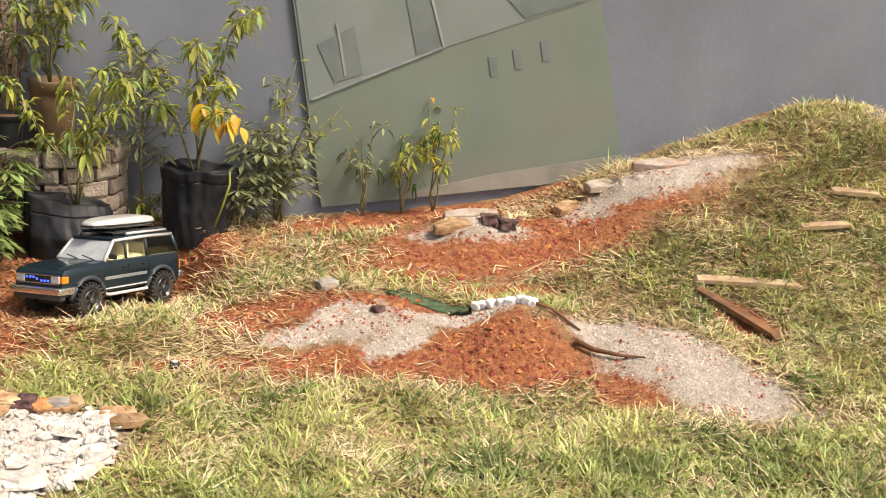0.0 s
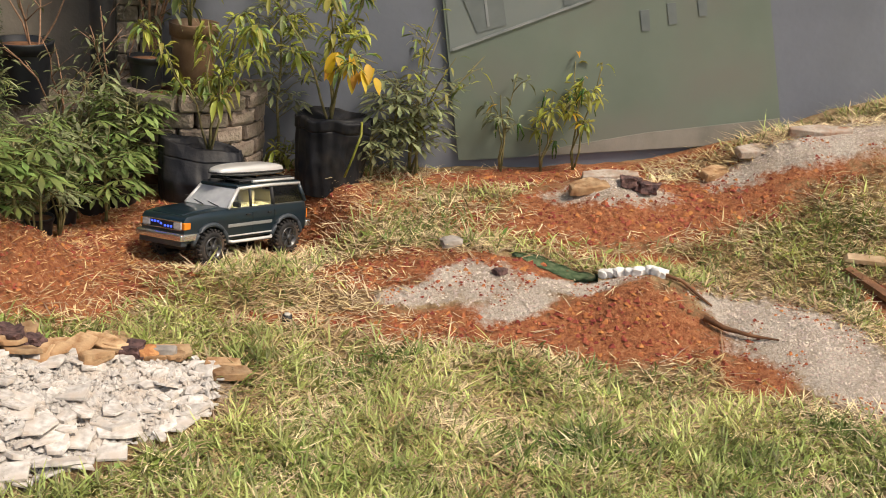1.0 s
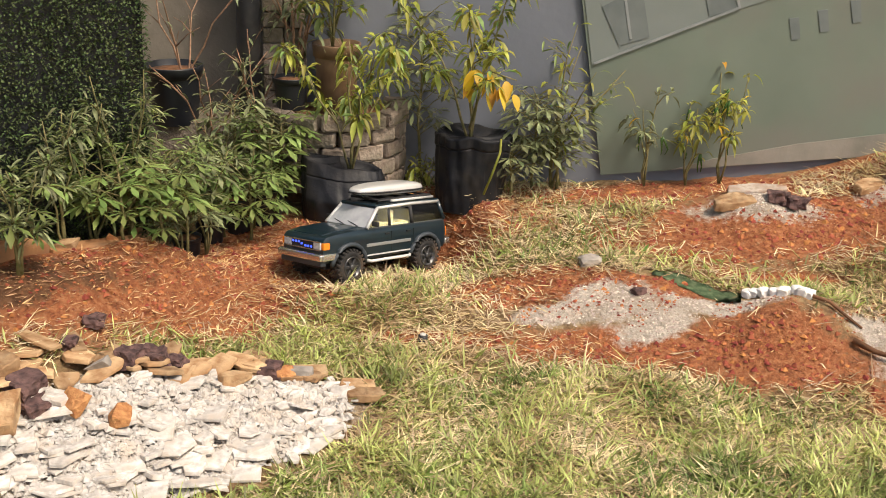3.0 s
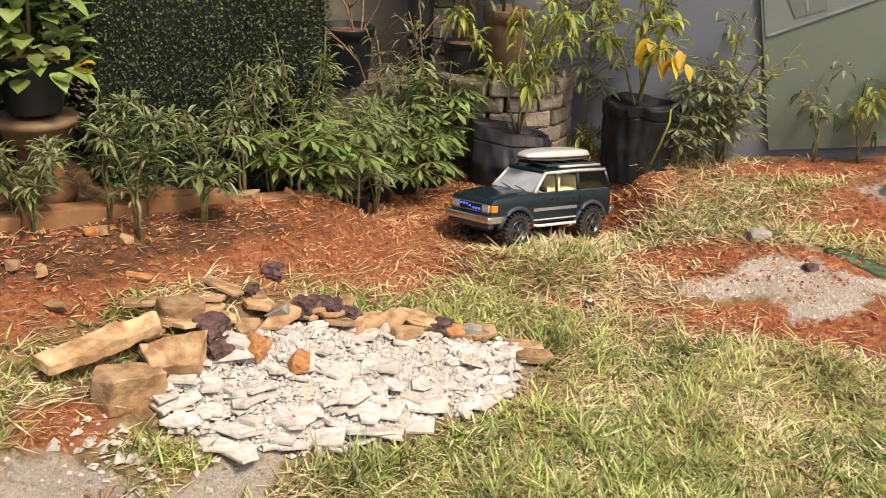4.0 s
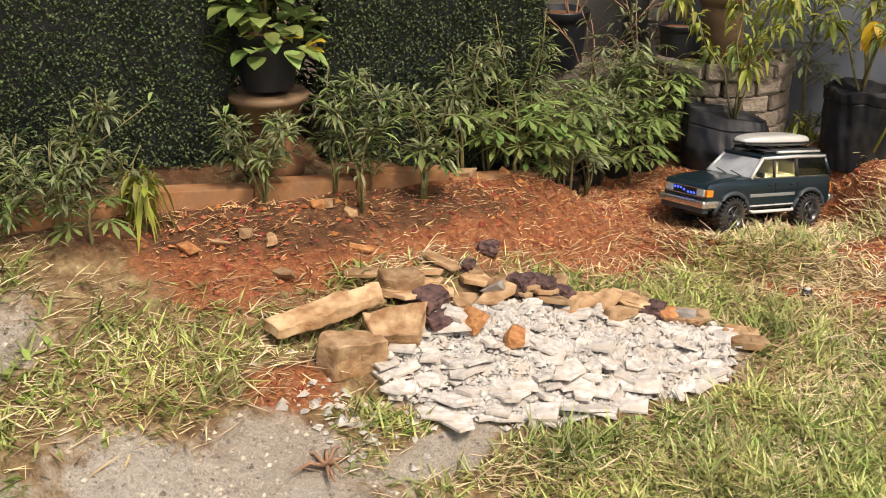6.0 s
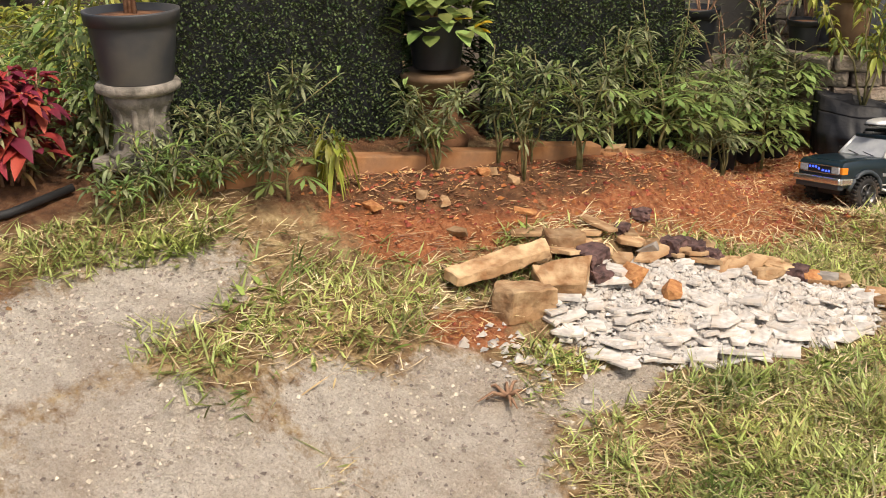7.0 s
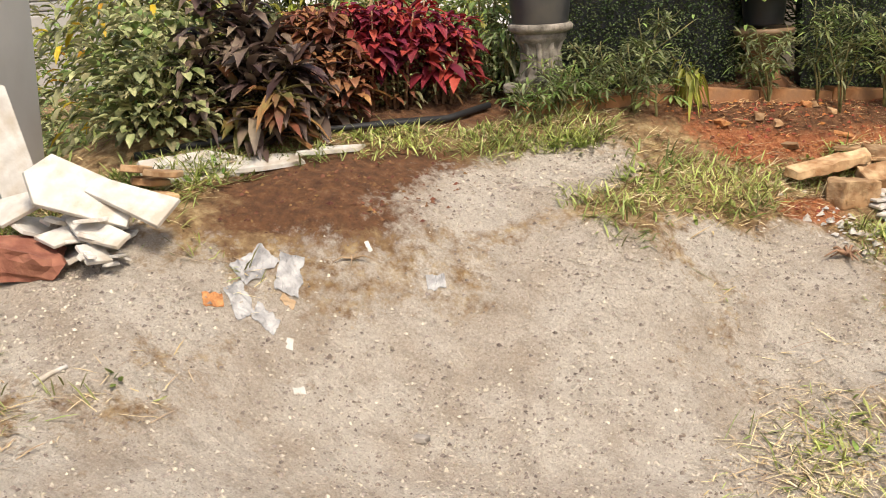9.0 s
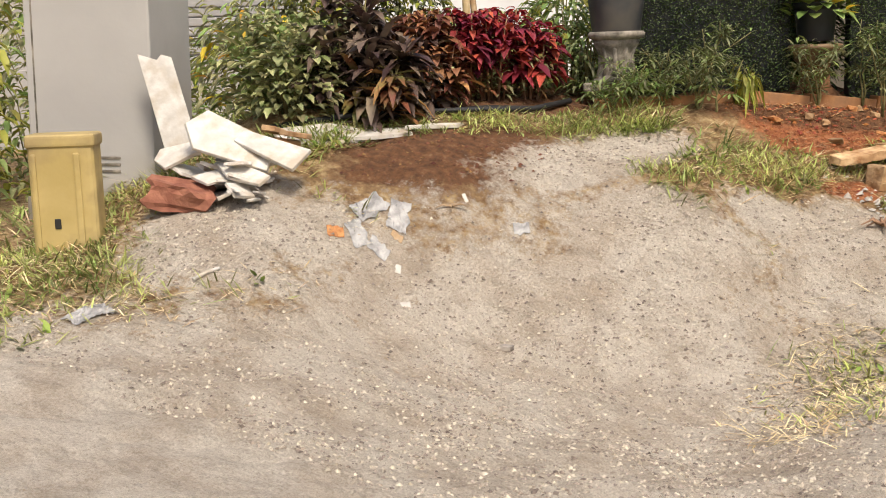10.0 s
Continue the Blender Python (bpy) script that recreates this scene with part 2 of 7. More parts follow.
SILVER = material("silver_paint", (0.62, 0.62, 0.60), (0.72, 0.71, 0.69), scale=6, rough=0.32, bump=0, metal=0.25, coat=0.5)
SILVER_DULL = material("dull_silver_moulding", (0.26, 0.27, 0.27), (0.34, 0.35, 0.35), scale=6, rough=0.35, bump=0, metal=0.4)
CHROME = material("chrome", (0.62, 0.60, 0.56), (0.72, 0.70, 0.66), scale=5, rough=0.22, bump=0, metal=0.9)
BLACK = material("matt_black_plastic", (0.012, 0.012, 0.013), (0.022, 0.022, 0.023), scale=12, rough=0.6, bump=0.1)
FLARE = material("dark_grey_flare", (0.035, 0.045, 0.055), (0.05, 0.06, 0.07), scale=8, rough=0.5, bump=0)
CREAM = material("cream_interior", (0.56, 0.50, 0.26), (0.66, 0.60, 0.36), scale=8, rough=0.7, bump=0)
GLASS = glass_material("clear_window_film", (0.92, 0.94, 0.93))
SMOKED = glass_material("smoked_window_film", (0.05, 0.05, 0.05), 0.1)
AMBER = material("amber_lens", (0.75, 0.20, 0.02), (0.85, 0.27, 0.03), scale=30, rough=0.25, bump=0)
LENS = material("clear_lamp_lens", (0.40, 0.42, 0.44), (0.58, 0.60, 0.62), scale=160, rough=0.12, bump=0, coat=1.0)
BLUE_LED = lamp_material("blue_grille_leds", (0.04, 0.10, 0.9), 1.6)
# Opaque windscreen: the white reflection of the sky is put into its base colour.
SKY_PALE_SCREEN = material("windscreen_with_sky_reflection", (0.36, 0.38, 0.41), (0.50, 0.52, 0.54), scale=22, rough=0.1, bump=0, coat=1.0)
CAR_WHITE = material("white_car_paint", (0.72, 0.73, 0.74), (0.78, 0.79, 0.80), scale=2, rough=0.3, bump=0, coat=0.8)
BARK = material("green_brown_stem", (0.11, 0.11, 0.035), (0.24, 0.20, 0.09), scale=40, rough=0.8, bump=0.3)
TWIG = material("red_brown_twig", (0.20, 0.105, 0.06), (0.36, 0.22, 0.135), scale=60, rough=0.8, bump=0.2)
LEAF = material("grey_green_leaf", (0.085, 0.108, 0.045), (0.26, 0.28, 0.14), scale=30, rough=0.55, bump=0, island=0.55, sheer=0.22)
LEAF_BRIGHT = material("fresh_green_leaf", (0.12, 0.19, 0.05), (0.26, 0.345, 0.105), scale=12, rough=0.52, bump=0, island=0.4, sheer=0.28)
LEAF_BROAD = material("broad_green_leaf", (0.13, 0.20, 0.05), (0.30, 0.38, 0.12), scale=12, rough=0.45, bump=0, island=0.35, sheer=0.25)
LEAF_YELLOW = material("yellow_green_leaf", (0.20, 0.23, 0.03), (0.45, 0.45, 0.09), scale=10, rough=0.5, bump=0, island=0.35, sheer=0.35)
LEAF_GOLD = material("withered_yellow_leaf", (0.55, 0.34, 0.02), (0.68, 0.46, 0.05), scale=10, rough=0.55, bump=0, island=0.2, sheer=0.35)
LEAF_DARK = material("plastic_hedge_leaf", (0.042, 0.075, 0.024), (0.098, 0.135, 0.05), scale=25, rough=0.85, bump=0, island=0.35, sheer=0.1)
LEAF_RED = material("crimson_leaf", (0.15, 0.012, 0.017), (0.38, 0.036, 0.040), scale=10, rough=0.65, bump=0, island=0.5, sheer=0.2)
LEAF_RUST = material("rusty_green_leaf", (0.11, 0.135, 0.038), (0.25, 0.10, 0.042), scale=9, rough=0.6, bump=0, island=0.5, sheer=0.2)
LEAF_COPPER = material("coppery_leaf", (0.15, 0.055, 0.025), (0.33, 0.15, 0.065), scale=12, rough=0.6, bump=0, island=0.5, sheer=0.2)
LEAF_PURPLE = material("purple_green_strap_leaf", (0.065, 0.036, 0.036), (0.21, 0.16, 0.115), scale=8, rough=0.4, bump=0, island=0.5, sheer=0.15)
LEAF_PALE = material("pale_variegated_leaf", (0.15, 0.19, 0.065), (0.50, 0.48, 0.25), scale=22, rough=0.5, bump=0, island=0.45, sheer=0.3)
FRUIT = material("green_chilli", (0.03, 0.08, 0.015), (0.06, 0.13, 0.025), scale=20, rough=0.25, bump=0)
LITTER = material("crumpled_film_litter", (0.22, 0.215, 0.215), (0.42, 0.415, 0.41), scale=30, rough=0.5, bump=0.5)


# ---------- small helpers ----------
def part(name, bm, mat, parent, label=""):
    me = bpy.data.meshes.new(name)
    bm.to_mesh(me)
    bm.free()
    me.materials.append(mat)
    ob = new(name, me)
    ob.parent = parent
    return tagged(ob, label)


def thing(name, m, label, category, group="", kind=""):
    ob = new(name)
    ob.empty_display_size = 0.05
    ob.matrix_world = m
    return tagged(ob, label, category, group, kind)


def lone(name, bm, mat, m, label, category, group="", kind=""):
    ob = part(name, bm, mat, None)
    ob.matrix_world = m
    return tagged(ob, label, category, group, kind)


def raw(name, verts, faces, mat, parent=None):
    me = bpy.data.meshes.new(name)
    me.from_pydata(verts, [], faces)
    me.materials.append(mat)
    me.update()
    ob = new(name, me)
    ob.parent = parent
    return ob


def box(x0, y0, z0, x1, y1, z1, bevel=0.0, segments=2):
    bm = bmesh.new()
    bmesh.ops.create_cube(bm, size=1, matrix=Matrix.Translation(((x0 + x1) / 2, (y0 + y1) / 2, (z0 + z1) / 2)) @ Matrix.Diagonal((x1 - x0, y1 - y0, z1 - z0, 1)))
    if bevel:
        bmesh.ops.bevel(bm, geom=bm.edges[:], offset=bevel, segments=segments, profile=0.6, affect="EDGES")
    return bm


def join(*parts):
    bm = bmesh.new()
    for b in parts:
        me = bpy.data.meshes.new("joined")
        b.to_mesh(me)
        b.free()
        bm.from_mesh(me)
        bpy.data.meshes.remove(me)
    return bm


def lathe(profile, segments=32, wobble=0.0, seed=0):
    """A turned body from (radius, height) pairs."""
    bm, rings, rnd = bmesh.new(), [], random.Random(seed)
    for r, z in profile:
        rings.append([bm.verts.new((r * math.cos(a) * (1 + wobble * rnd.uniform(-1, 1)), r * math.sin(a) * (1 + wobble * rnd.uniform(-1, 1)), z)) for a in (2 * math.pi * k / segments for k in range(segments))])
    for lo, hi in zip(rings, rings[1:]):
        for k in range(segments):
            bm.faces.new((lo[k], lo[(k + 1) % segments], hi[(k + 1) % segments], hi[k])).smooth = True
    bm.faces.new(rings[0][::-1])
    bm.faces.new(rings[-1])
    return bm


def prism(outline, depth, axis="y", bevel=0.0):
    """An outline in the xz plane, pushed along y by depth, centred."""
    bm = bmesh.new()
    front = [bm.verts.new((x, -depth / 2, z)) for x, z in outline]
    back = [bm.verts.new((x, depth / 2, z)) for x, z in outline]
    n = len(outline)
    bm.faces.new(front)
    bm.faces.new(back[::-1])
    for k in range(n):
        bm.faces.new((front[k], back[k], back[(k + 1) % n], front[(k + 1) % n]))
    bmesh.ops.recalc_face_normals(bm, faces=bm.faces[:])
    if bevel:
        bmesh.ops.bevel(bm, geom=bm.edges[:], offset=bevel, segments=2, profile=0.6, affect="EDGES")
    return bm


def rock(size, seed, rough=0.25, detail=2):
    """A broken stone of about that size (x, y, z), its base near z = 0."""
    bm = bmesh.new()
    bmesh.ops.create_icosphere(bm, subdivisions=detail, radius=0.62)
    for v in bm.verts:
        c = v.co.copy()
        flat = Vector([max(-0.42, min(0.42, k)) for k in c])
        d = 1 + rough * noise.noise(c * 1.7 + Vector((seed * 3.1, seed, 0))) + rough * 0.5 * noise.noise(c * 4.5 + Vector((seed, 0, seed * 2)))
        v.co = Vector((flat.x * size[0], flat.y * size[1], flat.z * size[2])) * d * 1.15 + Vector((0, 0, size[2] * 0.38))
    return bm


def block(size, seed, points=16):
    """A split stone with flat broken faces: the hull of points in a box, its base near z = 0."""
    rnd = random.Random(seed)
    bm = bmesh.new()
    for k in range(points):
        c = [rnd.uniform(-0.5, 0.5) for _ in range(3)]
        c[k % 3] = math.copysign(rnd.uniform(0.42, 0.5), c[k % 3])
        bm.verts.new((c[0] * size[0], c[1] * size[1], (c[2] + 0.5) * size[2]))
    made = bmesh.ops.convex_hull(bm, input=bm.verts[:])
    bmesh.ops.delete(bm, geom=[v for v in bm.verts if not v.link_faces], context="VERTS")
    bmesh.ops.dissolve_limit(bm, angle_limit=radians(9), verts=bm.verts[:], edges=bm.edges[:])
    bmesh.ops.bevel(bm, geom=bm.edges[:], offset=min(size) * 0.03, segments=1, affect="EDGES")
    bmesh.ops.triangulate(bm, faces=bm.faces[:])
    for _ in range(2):
        bmesh.ops.subdivide_edges(bm, edges=[e for e in bm.edges if e.calc_length() > min(size) * 0.22], cuts=1, use_grid_fill=True)
        bmesh.ops.triangulate(bm, faces=bm.faces[:])
    for v in bm.verts:
        v.co += Vector((noise.noise(v.co * 45 + Vector((seed, 0, 0))), noise.noise(v.co * 45 + Vector((0, seed, 9))), noise.noise(v.co * 38 + Vector((5, 0, seed))))) * min(size) * 0.03
    return bm


def tube(path, radius, sides=6, tip=None):
    bm, rings = bmesh.new(), []
    path = [Vector(p) for p in path]
    for k, p in enumerate(path):
        way = (path[min(k + 1, len(path) - 1)] - path[max(k - 1, 0)]).normalized()
        u = way.orthogonal().normalized()
        v = way.cross(u)
        r = radius if tip is None else radius + (tip - radius) * k / (len(path) - 1)
        rings.append([bm.verts.new(p + r * (math.cos(a) * u + math.sin(a) * v)) for a in (2 * math.pi * j / sides for j in range(sides))])
    for lo, hi in zip(rings, rings[1:]):
        for j in range(sides):
            bm.faces.new((lo[j], lo[(j + 1) % sides], hi[(j + 1) % sides], hi[j])).smooth = True
    bm.faces.new(rings[0][::-1])
    bm.faces.new(rings[-1])
    return bm


class Leaves:
    """Collects many folded, drooping leaf blades for one mesh."""

    def __init__(self):
        self.verts, self.faces = [], []

    def add(self, at, way, length, width, droop=0.3, fold=0.25, shape=(0.75, 1.0)):
        way = Vector(way).normalized()
        side = way.cross(Vector((0, 0, 1)))
        side = side.normalized() if side.length > 1e-3 else Vector((1, 0, 0))
        up = side.cross(way)
        n = len(self.verts)
        at, rows = Vector(at), []
        for s, w in ((0.35, shape[0]), (0.68, shape[1] * 0.8)):
            mid = at + way * length * s - Vector((0, 0, droop * length * s * s))
            rows.append((mid + side * width * w / 2 + up * width * fold, mid, mid - side * width * w / 2 + up * width * fold))
        end = at + way * length * 0.97 - Vector((0, 0, droop * length))
        self.verts += [at, *rows[0], *rows[1], end]
        self.faces += [(n, n + 1, n + 2), (n, n + 2, n + 3), (n + 1, n + 4, n + 5, n + 2), (n + 2, n + 5, n + 6, n + 3), (n + 4, n + 7, n + 5), (n + 5, n + 7, n + 6)]

    def oval(self, at, way, length, width, droop=0.3, fold=0.12):
        """A broad leaf with a rounded outline and a pointed tip."""
        way = Vector(way).normalized()
        side = way.cross(Vector((0, 0, 1)))
        side = side.normalized() if side.length > 1e-3 else Vector((1, 0, 0))
        up = side.cross(way)
        at, n = Vector(at), len(self.verts)
        self.verts.append(at)
        for s, w in ((0.1, 0.5), (0.28, 0.92), (0.48, 1.0), (0.68, 0.82), (0.86, 0.42)):
            mid = at + way * length * s - Vector((0, 0, droop * length * s * s))
            self.verts += [mid + side * width * w / 2 + up * width * fold * w, mid, mid - side * width * w / 2 + up * width * fold * w]
        self.verts.append(at + way * length - Vector((0, 0, droop * length)))
        self.faces += [(n, n + 1, n + 2), (n, n + 2, n + 3)]
        for k in range(4):
            b = n + 1 + 3 * k
            self.faces += [(b, b + 3, b + 4, b + 1), (b + 1, b + 4, b + 5, b + 2)]
        b = n + 13
        self.faces += [(b, b + 3, b + 1), (b + 1, b + 3, b + 2)]

    def chip(self, at, way, length, width):
        """A tiny stiff leaf: two triangles folded on the midrib."""
        way = Vector(way).normalized()
        side = way.cross(Vector((0, 0.2, 1))).normalized() * width / 2
        n = len(self.verts)
        at = Vector(at)
        lift = side.cross(way).normalized() * width * 0.2
        self.verts += [at, at + way * length * 0.5 + side + lift, at + way * length, at + way * length * 0.5 - side + lift]
        self.faces += [(n, n + 1, n + 2), (n, n + 2, n + 3)]

    def palm(self, at, way, size, lobes=7, droop=0.15):
        """A hand-shaped leaf: narrow pointed lobes spread nearly flat from the stalk's end."""
        way = Vector(way).normalized()
        side = way.cross(Vector((0, 0, 1))).normalized()
        for k in range(lobes):
            a = radians(-118 + 236 * k / (lobes - 1))
            long = size * (1 - 0.42 * abs(a) / 2.06)
            self.add(at, way * math.cos(a) + side * math.sin(a), long, long * 0.24, droop + 0.1 * abs(math.sin(a * 3 + size * 900)), 0.12, (0.45, 1.35))

    def done(self, name, mat, parent, label=""):
        ob = raw(name, [tuple(v) for v in self.verts], self.faces, mat, parent)
        ob.data.polygons.foreach_set("use_smooth", [True] * len(ob.data.polygons))
        return tagged(ob, label)


# ---------- the lie of the land: broad swells, banks and heaps ----------
SWELLS = [(-2.2, 1.9, 0.7, 0.591),
          (-1.7, 2.2, 0.5, -0.238),
          (-1.3, 2.0, 0.35, 0.136),
          (-1.0, 2.2, 0.3, 0.017),
          (-1.55, 1.6, 0.4, 0.077),
          (-1.0, 1.3, 0.6, -0.281),
          (-0.6, 1.7, 0.45, -0.161),
          (-0.9, 1.85, 0.25, 0.128),
          (-0.8, 2.8, 0.5, 0.006),
          (-0.3, 3.3, 0.45, -0.058),
          (-0.35, 2.4, 0.4, -0.049),
          (-1.7, 1.0, 0.45, -0.019),
          (-0.6, 0.5, 0.8, -0.081),
          (0.3, 4.3, 0.5, 0.185),
          (1.0, 3.2, 0.6, -0.022),
          (1.7, 3.2, 0.5, -0.053),
          (2.2, 4.5, 0.7, 0.171),
          (1.2, 4.4, 0.5, 0.116),
          (-2.4, 0.9, 0.6, 0.001),
          (0.3, 2.9, 0.6, -0.003),
          (-1.4, 3.2, 0.8, 0.533),
          (0.4, -1.2, 1.2, -0.35),
          (-0.6, 3.15, 0.25, 0.044),
          (3.0, 4.6, 0.7, 0.343),
          (-0.88, 2.85, 0.25, -0.091),
          (-2.9, 0.8, 0.5, 0.048),
          (-0.3, 3.65, 0.25, -0.059),
          (-2.0, 1.6, 0.3, -0.104)]
# the bank and the hollow of the sandy track: centre and rise of broad rounded humps
BANK = [(-2.0, 0.70, 0.032), (-2.0, 0.94, 0.023), (-2.0, 1.18, 0.017), (-1.76, 0.94, -0.016), (-1.76, 1.42, 0.049), (-1.76, 1.66, 0.041), (-1.52, 0.94, -0.056), (-1.52, 1.18, -0.040),
        (-1.52, 1.90, -0.029), (-1.28, 1.42, -0.026), (-1.28, 1.66, 0.024), (-1.28, 2.14, -0.032), (-1.04, 1.42, 0.018), (-1.04, 1.66, 0.041), (-1.04, 1.90, 0.036), (-0.80, 1.42, 0.015),
        (-0.80, 1.66, -0.032), (-0.80, 1.90, -0.035), (-0.56, 1.42, 0.028), (-0.56, 2.14, 0.027)]
HEAPS = [(1.12, 3.68, 0.16, 0.065), (1.46, 3.54, 0.11, 0.11), (1.62, 3.60, 0.10, 0.05), (0.85, 3.80, 0.12, 0.04), (1.9, 3.38, 0.16, 0.055), (1.53, 4.2, 0.10, 0.075), (2.2, 4.24, 0.13, 0.075), (2.45, 4.24, 0.12, 0.05), (3.5, 4.5, 0.55, 0.34),
         (-0.20, 2.85, 0.22, 0.02), (0.12, 4.0, 0.12, 0.02), (0.5, 4.1, 0.12, 0.03), (-0.55, 2.75, 0.1, 0.02)]


def kerb_top(x):
    return 0.408 - 0.115 * max(0.0, x + 1.1)


def land(x, y):
    z = -0.049
    for a, b, s, h in SWELLS:
        z += h * math.exp(-((x - a) ** 2 + (y - b) ** 2) / (2 * s * s))
    for a, b, h in BANK if -2.9 < x < 0.3 and -0.2 < y < 3.0 else ():
        z += h * math.exp(-((x - a) ** 2 + (y - b) ** 2) / 0.0968)
    for a, b, s, h in HEAPS:
        z += h * math.exp(-((x - a) ** 2 + (y - b) ** 2) / (2 * s * s))
    a, b = -0.609 * (x - 0.216) - 0.793 * (y - 3.92), 0.793 * (x - 0.216) - 0.609 * (y - 3.92)
    q = math.hypot(a / 0.37, b / (0.34 if b > 0 else 0.14))
    if q < 1.3:
        w = min(1.0, (1.3 - q) / 0.45)
        w = w * w * (3 - 2 * w)
        z += w * (0.038 + 0.16 * a + 0.06 * b - z)
    if -1.75 < x < 0.0 and 3.1 < y - x < 4.4:
        ends = min(1.0, max(0.0, (x + 1.75) / 0.25)) * min(1.0, max(0.0, (-0.02 - x) / 0.40))
        ends = ends * ends * (3 - 2 * ends)
        z += ends * math.exp(-((y - x - 3.80) / (0.21 if y - x < 3.80 else 0.20)) ** 2) * (kerb_top(x) - 0.036 - z)
    if -3.2 < x < 0.6 and -0.6 < y < 2.6:
        # wheel ruts and washed-out runnels in the sand
        sand = layers(x, y)[0]
        along, across = 0.78 * x + 0.62 * y, 0.78 * y - 0.62 * x
        z += sand * (0.030 * noise.noise((along * 1.6, across * 6.5, 11.0)) + 0.016 * noise.noise((along * 4, across * 15, 12.0)))
    if -4 < x < 4 and -2 < y < 6:
        z += 0.014 * noise.noise((x * 4.5, y * 4.5, 0.3)) + 0.010 * noise.noise((x * 12, y * 12, 2.1)) + 0.005 * noise.noise((x * 34, y * 34, 4.0))
    return z


# Patches: layer (0 sand, 1 red soil, 2 brown soil), centre, half sizes, turn in degrees.
PATCHES = [
    (0, 0.99, 3.64, 0.13, 0.09, 0), (0, 1.28, 3.62, 0.18, 0.04, -10), (0, 1.11, 3.55, 0.13, 0.05, 25), (0, 0.82, 3.59, 0.14, 0.045, 5), (0, 1.97, 3.29, 0.37, 0.16, -54), (0, 1.54, 4.19, 0.20, 0.08, -5), (0, 2.28, 4.25, 0.36, 0.10, 0), (0, 1.77, 3.52, 0.14, 0.06, -15),
    (0, -1.42, 1.85, 0.42, 0.15, 62), (0, -1.12, 1.68, 0.38, 0.16, 22), (0, -1.2, 1.2, 0.85, 0.42, 35), (0, -0.9, 0.6, 1.2, 0.62, 20), (0, -0.70, 2.10, 0.32, 0.12, 32), (0, -0.58, 1.92, 0.26, 0.20, 30), (0, -0.35, 2.42, 0.14, 0.05, 40), (0, -0.55, 1.35, 0.5, 0.45, 0), (0, -0.15, 2.84, 0.42, 0.17, 38),
    (1, -0.35, 3.40, 0.95, 0.22, 46), (1, 0.32, 4.05, 0.52, 0.22, 22), (1, 1.72, 4.13, 0.72, 0.22, 8), (1, 0.72, 3.72, 0.24, 0.08, 8), (1, 1.02, 3.70, 0.24, 0.09, 0), (1, 1.40, 3.44, 0.32, 0.13, -6), (1, 1.74, 3.22, 0.12, 0.10, -50),
    (1, 0.0, 3.85, 0.35, 0.3, 40), (1, -0.12, 3.62, 0.3, 0.16, 40), (1, -0.95, 2.72, 0.30, 0.16, 46), (1, -0.70, 2.42, 0.11, 0.06, 40), (1, 0.42, 3.46, 0.22, 0.04, 8), (1, 0.95, 3.46, 0.30, 0.08, 0), (1, 1.35, 4.42, 0.8, 0.12, 5), (1, 2.28, 3.5, 0.14, 0.07, -60), (1, 1.55, 3.83, 0.2, 0.05, 0), (0, -2.12, 0.78, 0.26, 0.30, 0), (0, -0.68, 2.26, 0.16, 0.07, 35), (0, -1.95, 0.95, 0.22, 0.16, 30), (0, -1.3, -0.1, 1.1, 0.6, 0), (0, -0.6, 0.1, 1.2, 0.8, 0),
    (2, -0.50, 1.42, 0.17, 0.36, 0), (2, -1.78, 1.60, 0.42, 0.15, 47), (2, -1.70, 1.54, 0.30, 0.12, 47), (2, -1.88, 1.38, 0.20, 0.08, 47), (2, -1.95, 2.25, 0.7, 0.26, 47), (2, -1.2, 3.1, 0.9, 0.2, 45), (2, -0.82, 2.88, 0.55, 0.075, 45),
]
FRAMES = [(k, a, b, 1 / p, 1 / q, math.cos(radians(w)), math.sin(radians(w))) for k, a, b, p, q, w in PATCHES]


# where the bank's side is coloured darker, for grey gravel and shade
def flank(x, y):
    return math.exp(-((x + 1.40) / 0.33) ** 2 - ((y - 1.50) / 0.33) ** 2)


def layers(x, y):
    """How much of each layer lies at a place: about 0.5 at a patch's edge."""
    out = [0.0, 0.0, 0.0]
    for k, a, b, p, q, c, s in FRAMES:
        dx, dy = x - a, y - b
        u, v = (dx * c + dy * s) * p, (dy * c - dx * s) * q
        d = u * u + v * v
        if d < 3:
            out[k] = max(out[k], min(1.0, max(0.0, 1.15 - 0.65 * math.sqrt(d))))
    # sand thinned to earth on the bank's flank, for its gravel and its shade
    out[0] = max(0.0, out[0] - 0.08 * flank(x, y))
    return out


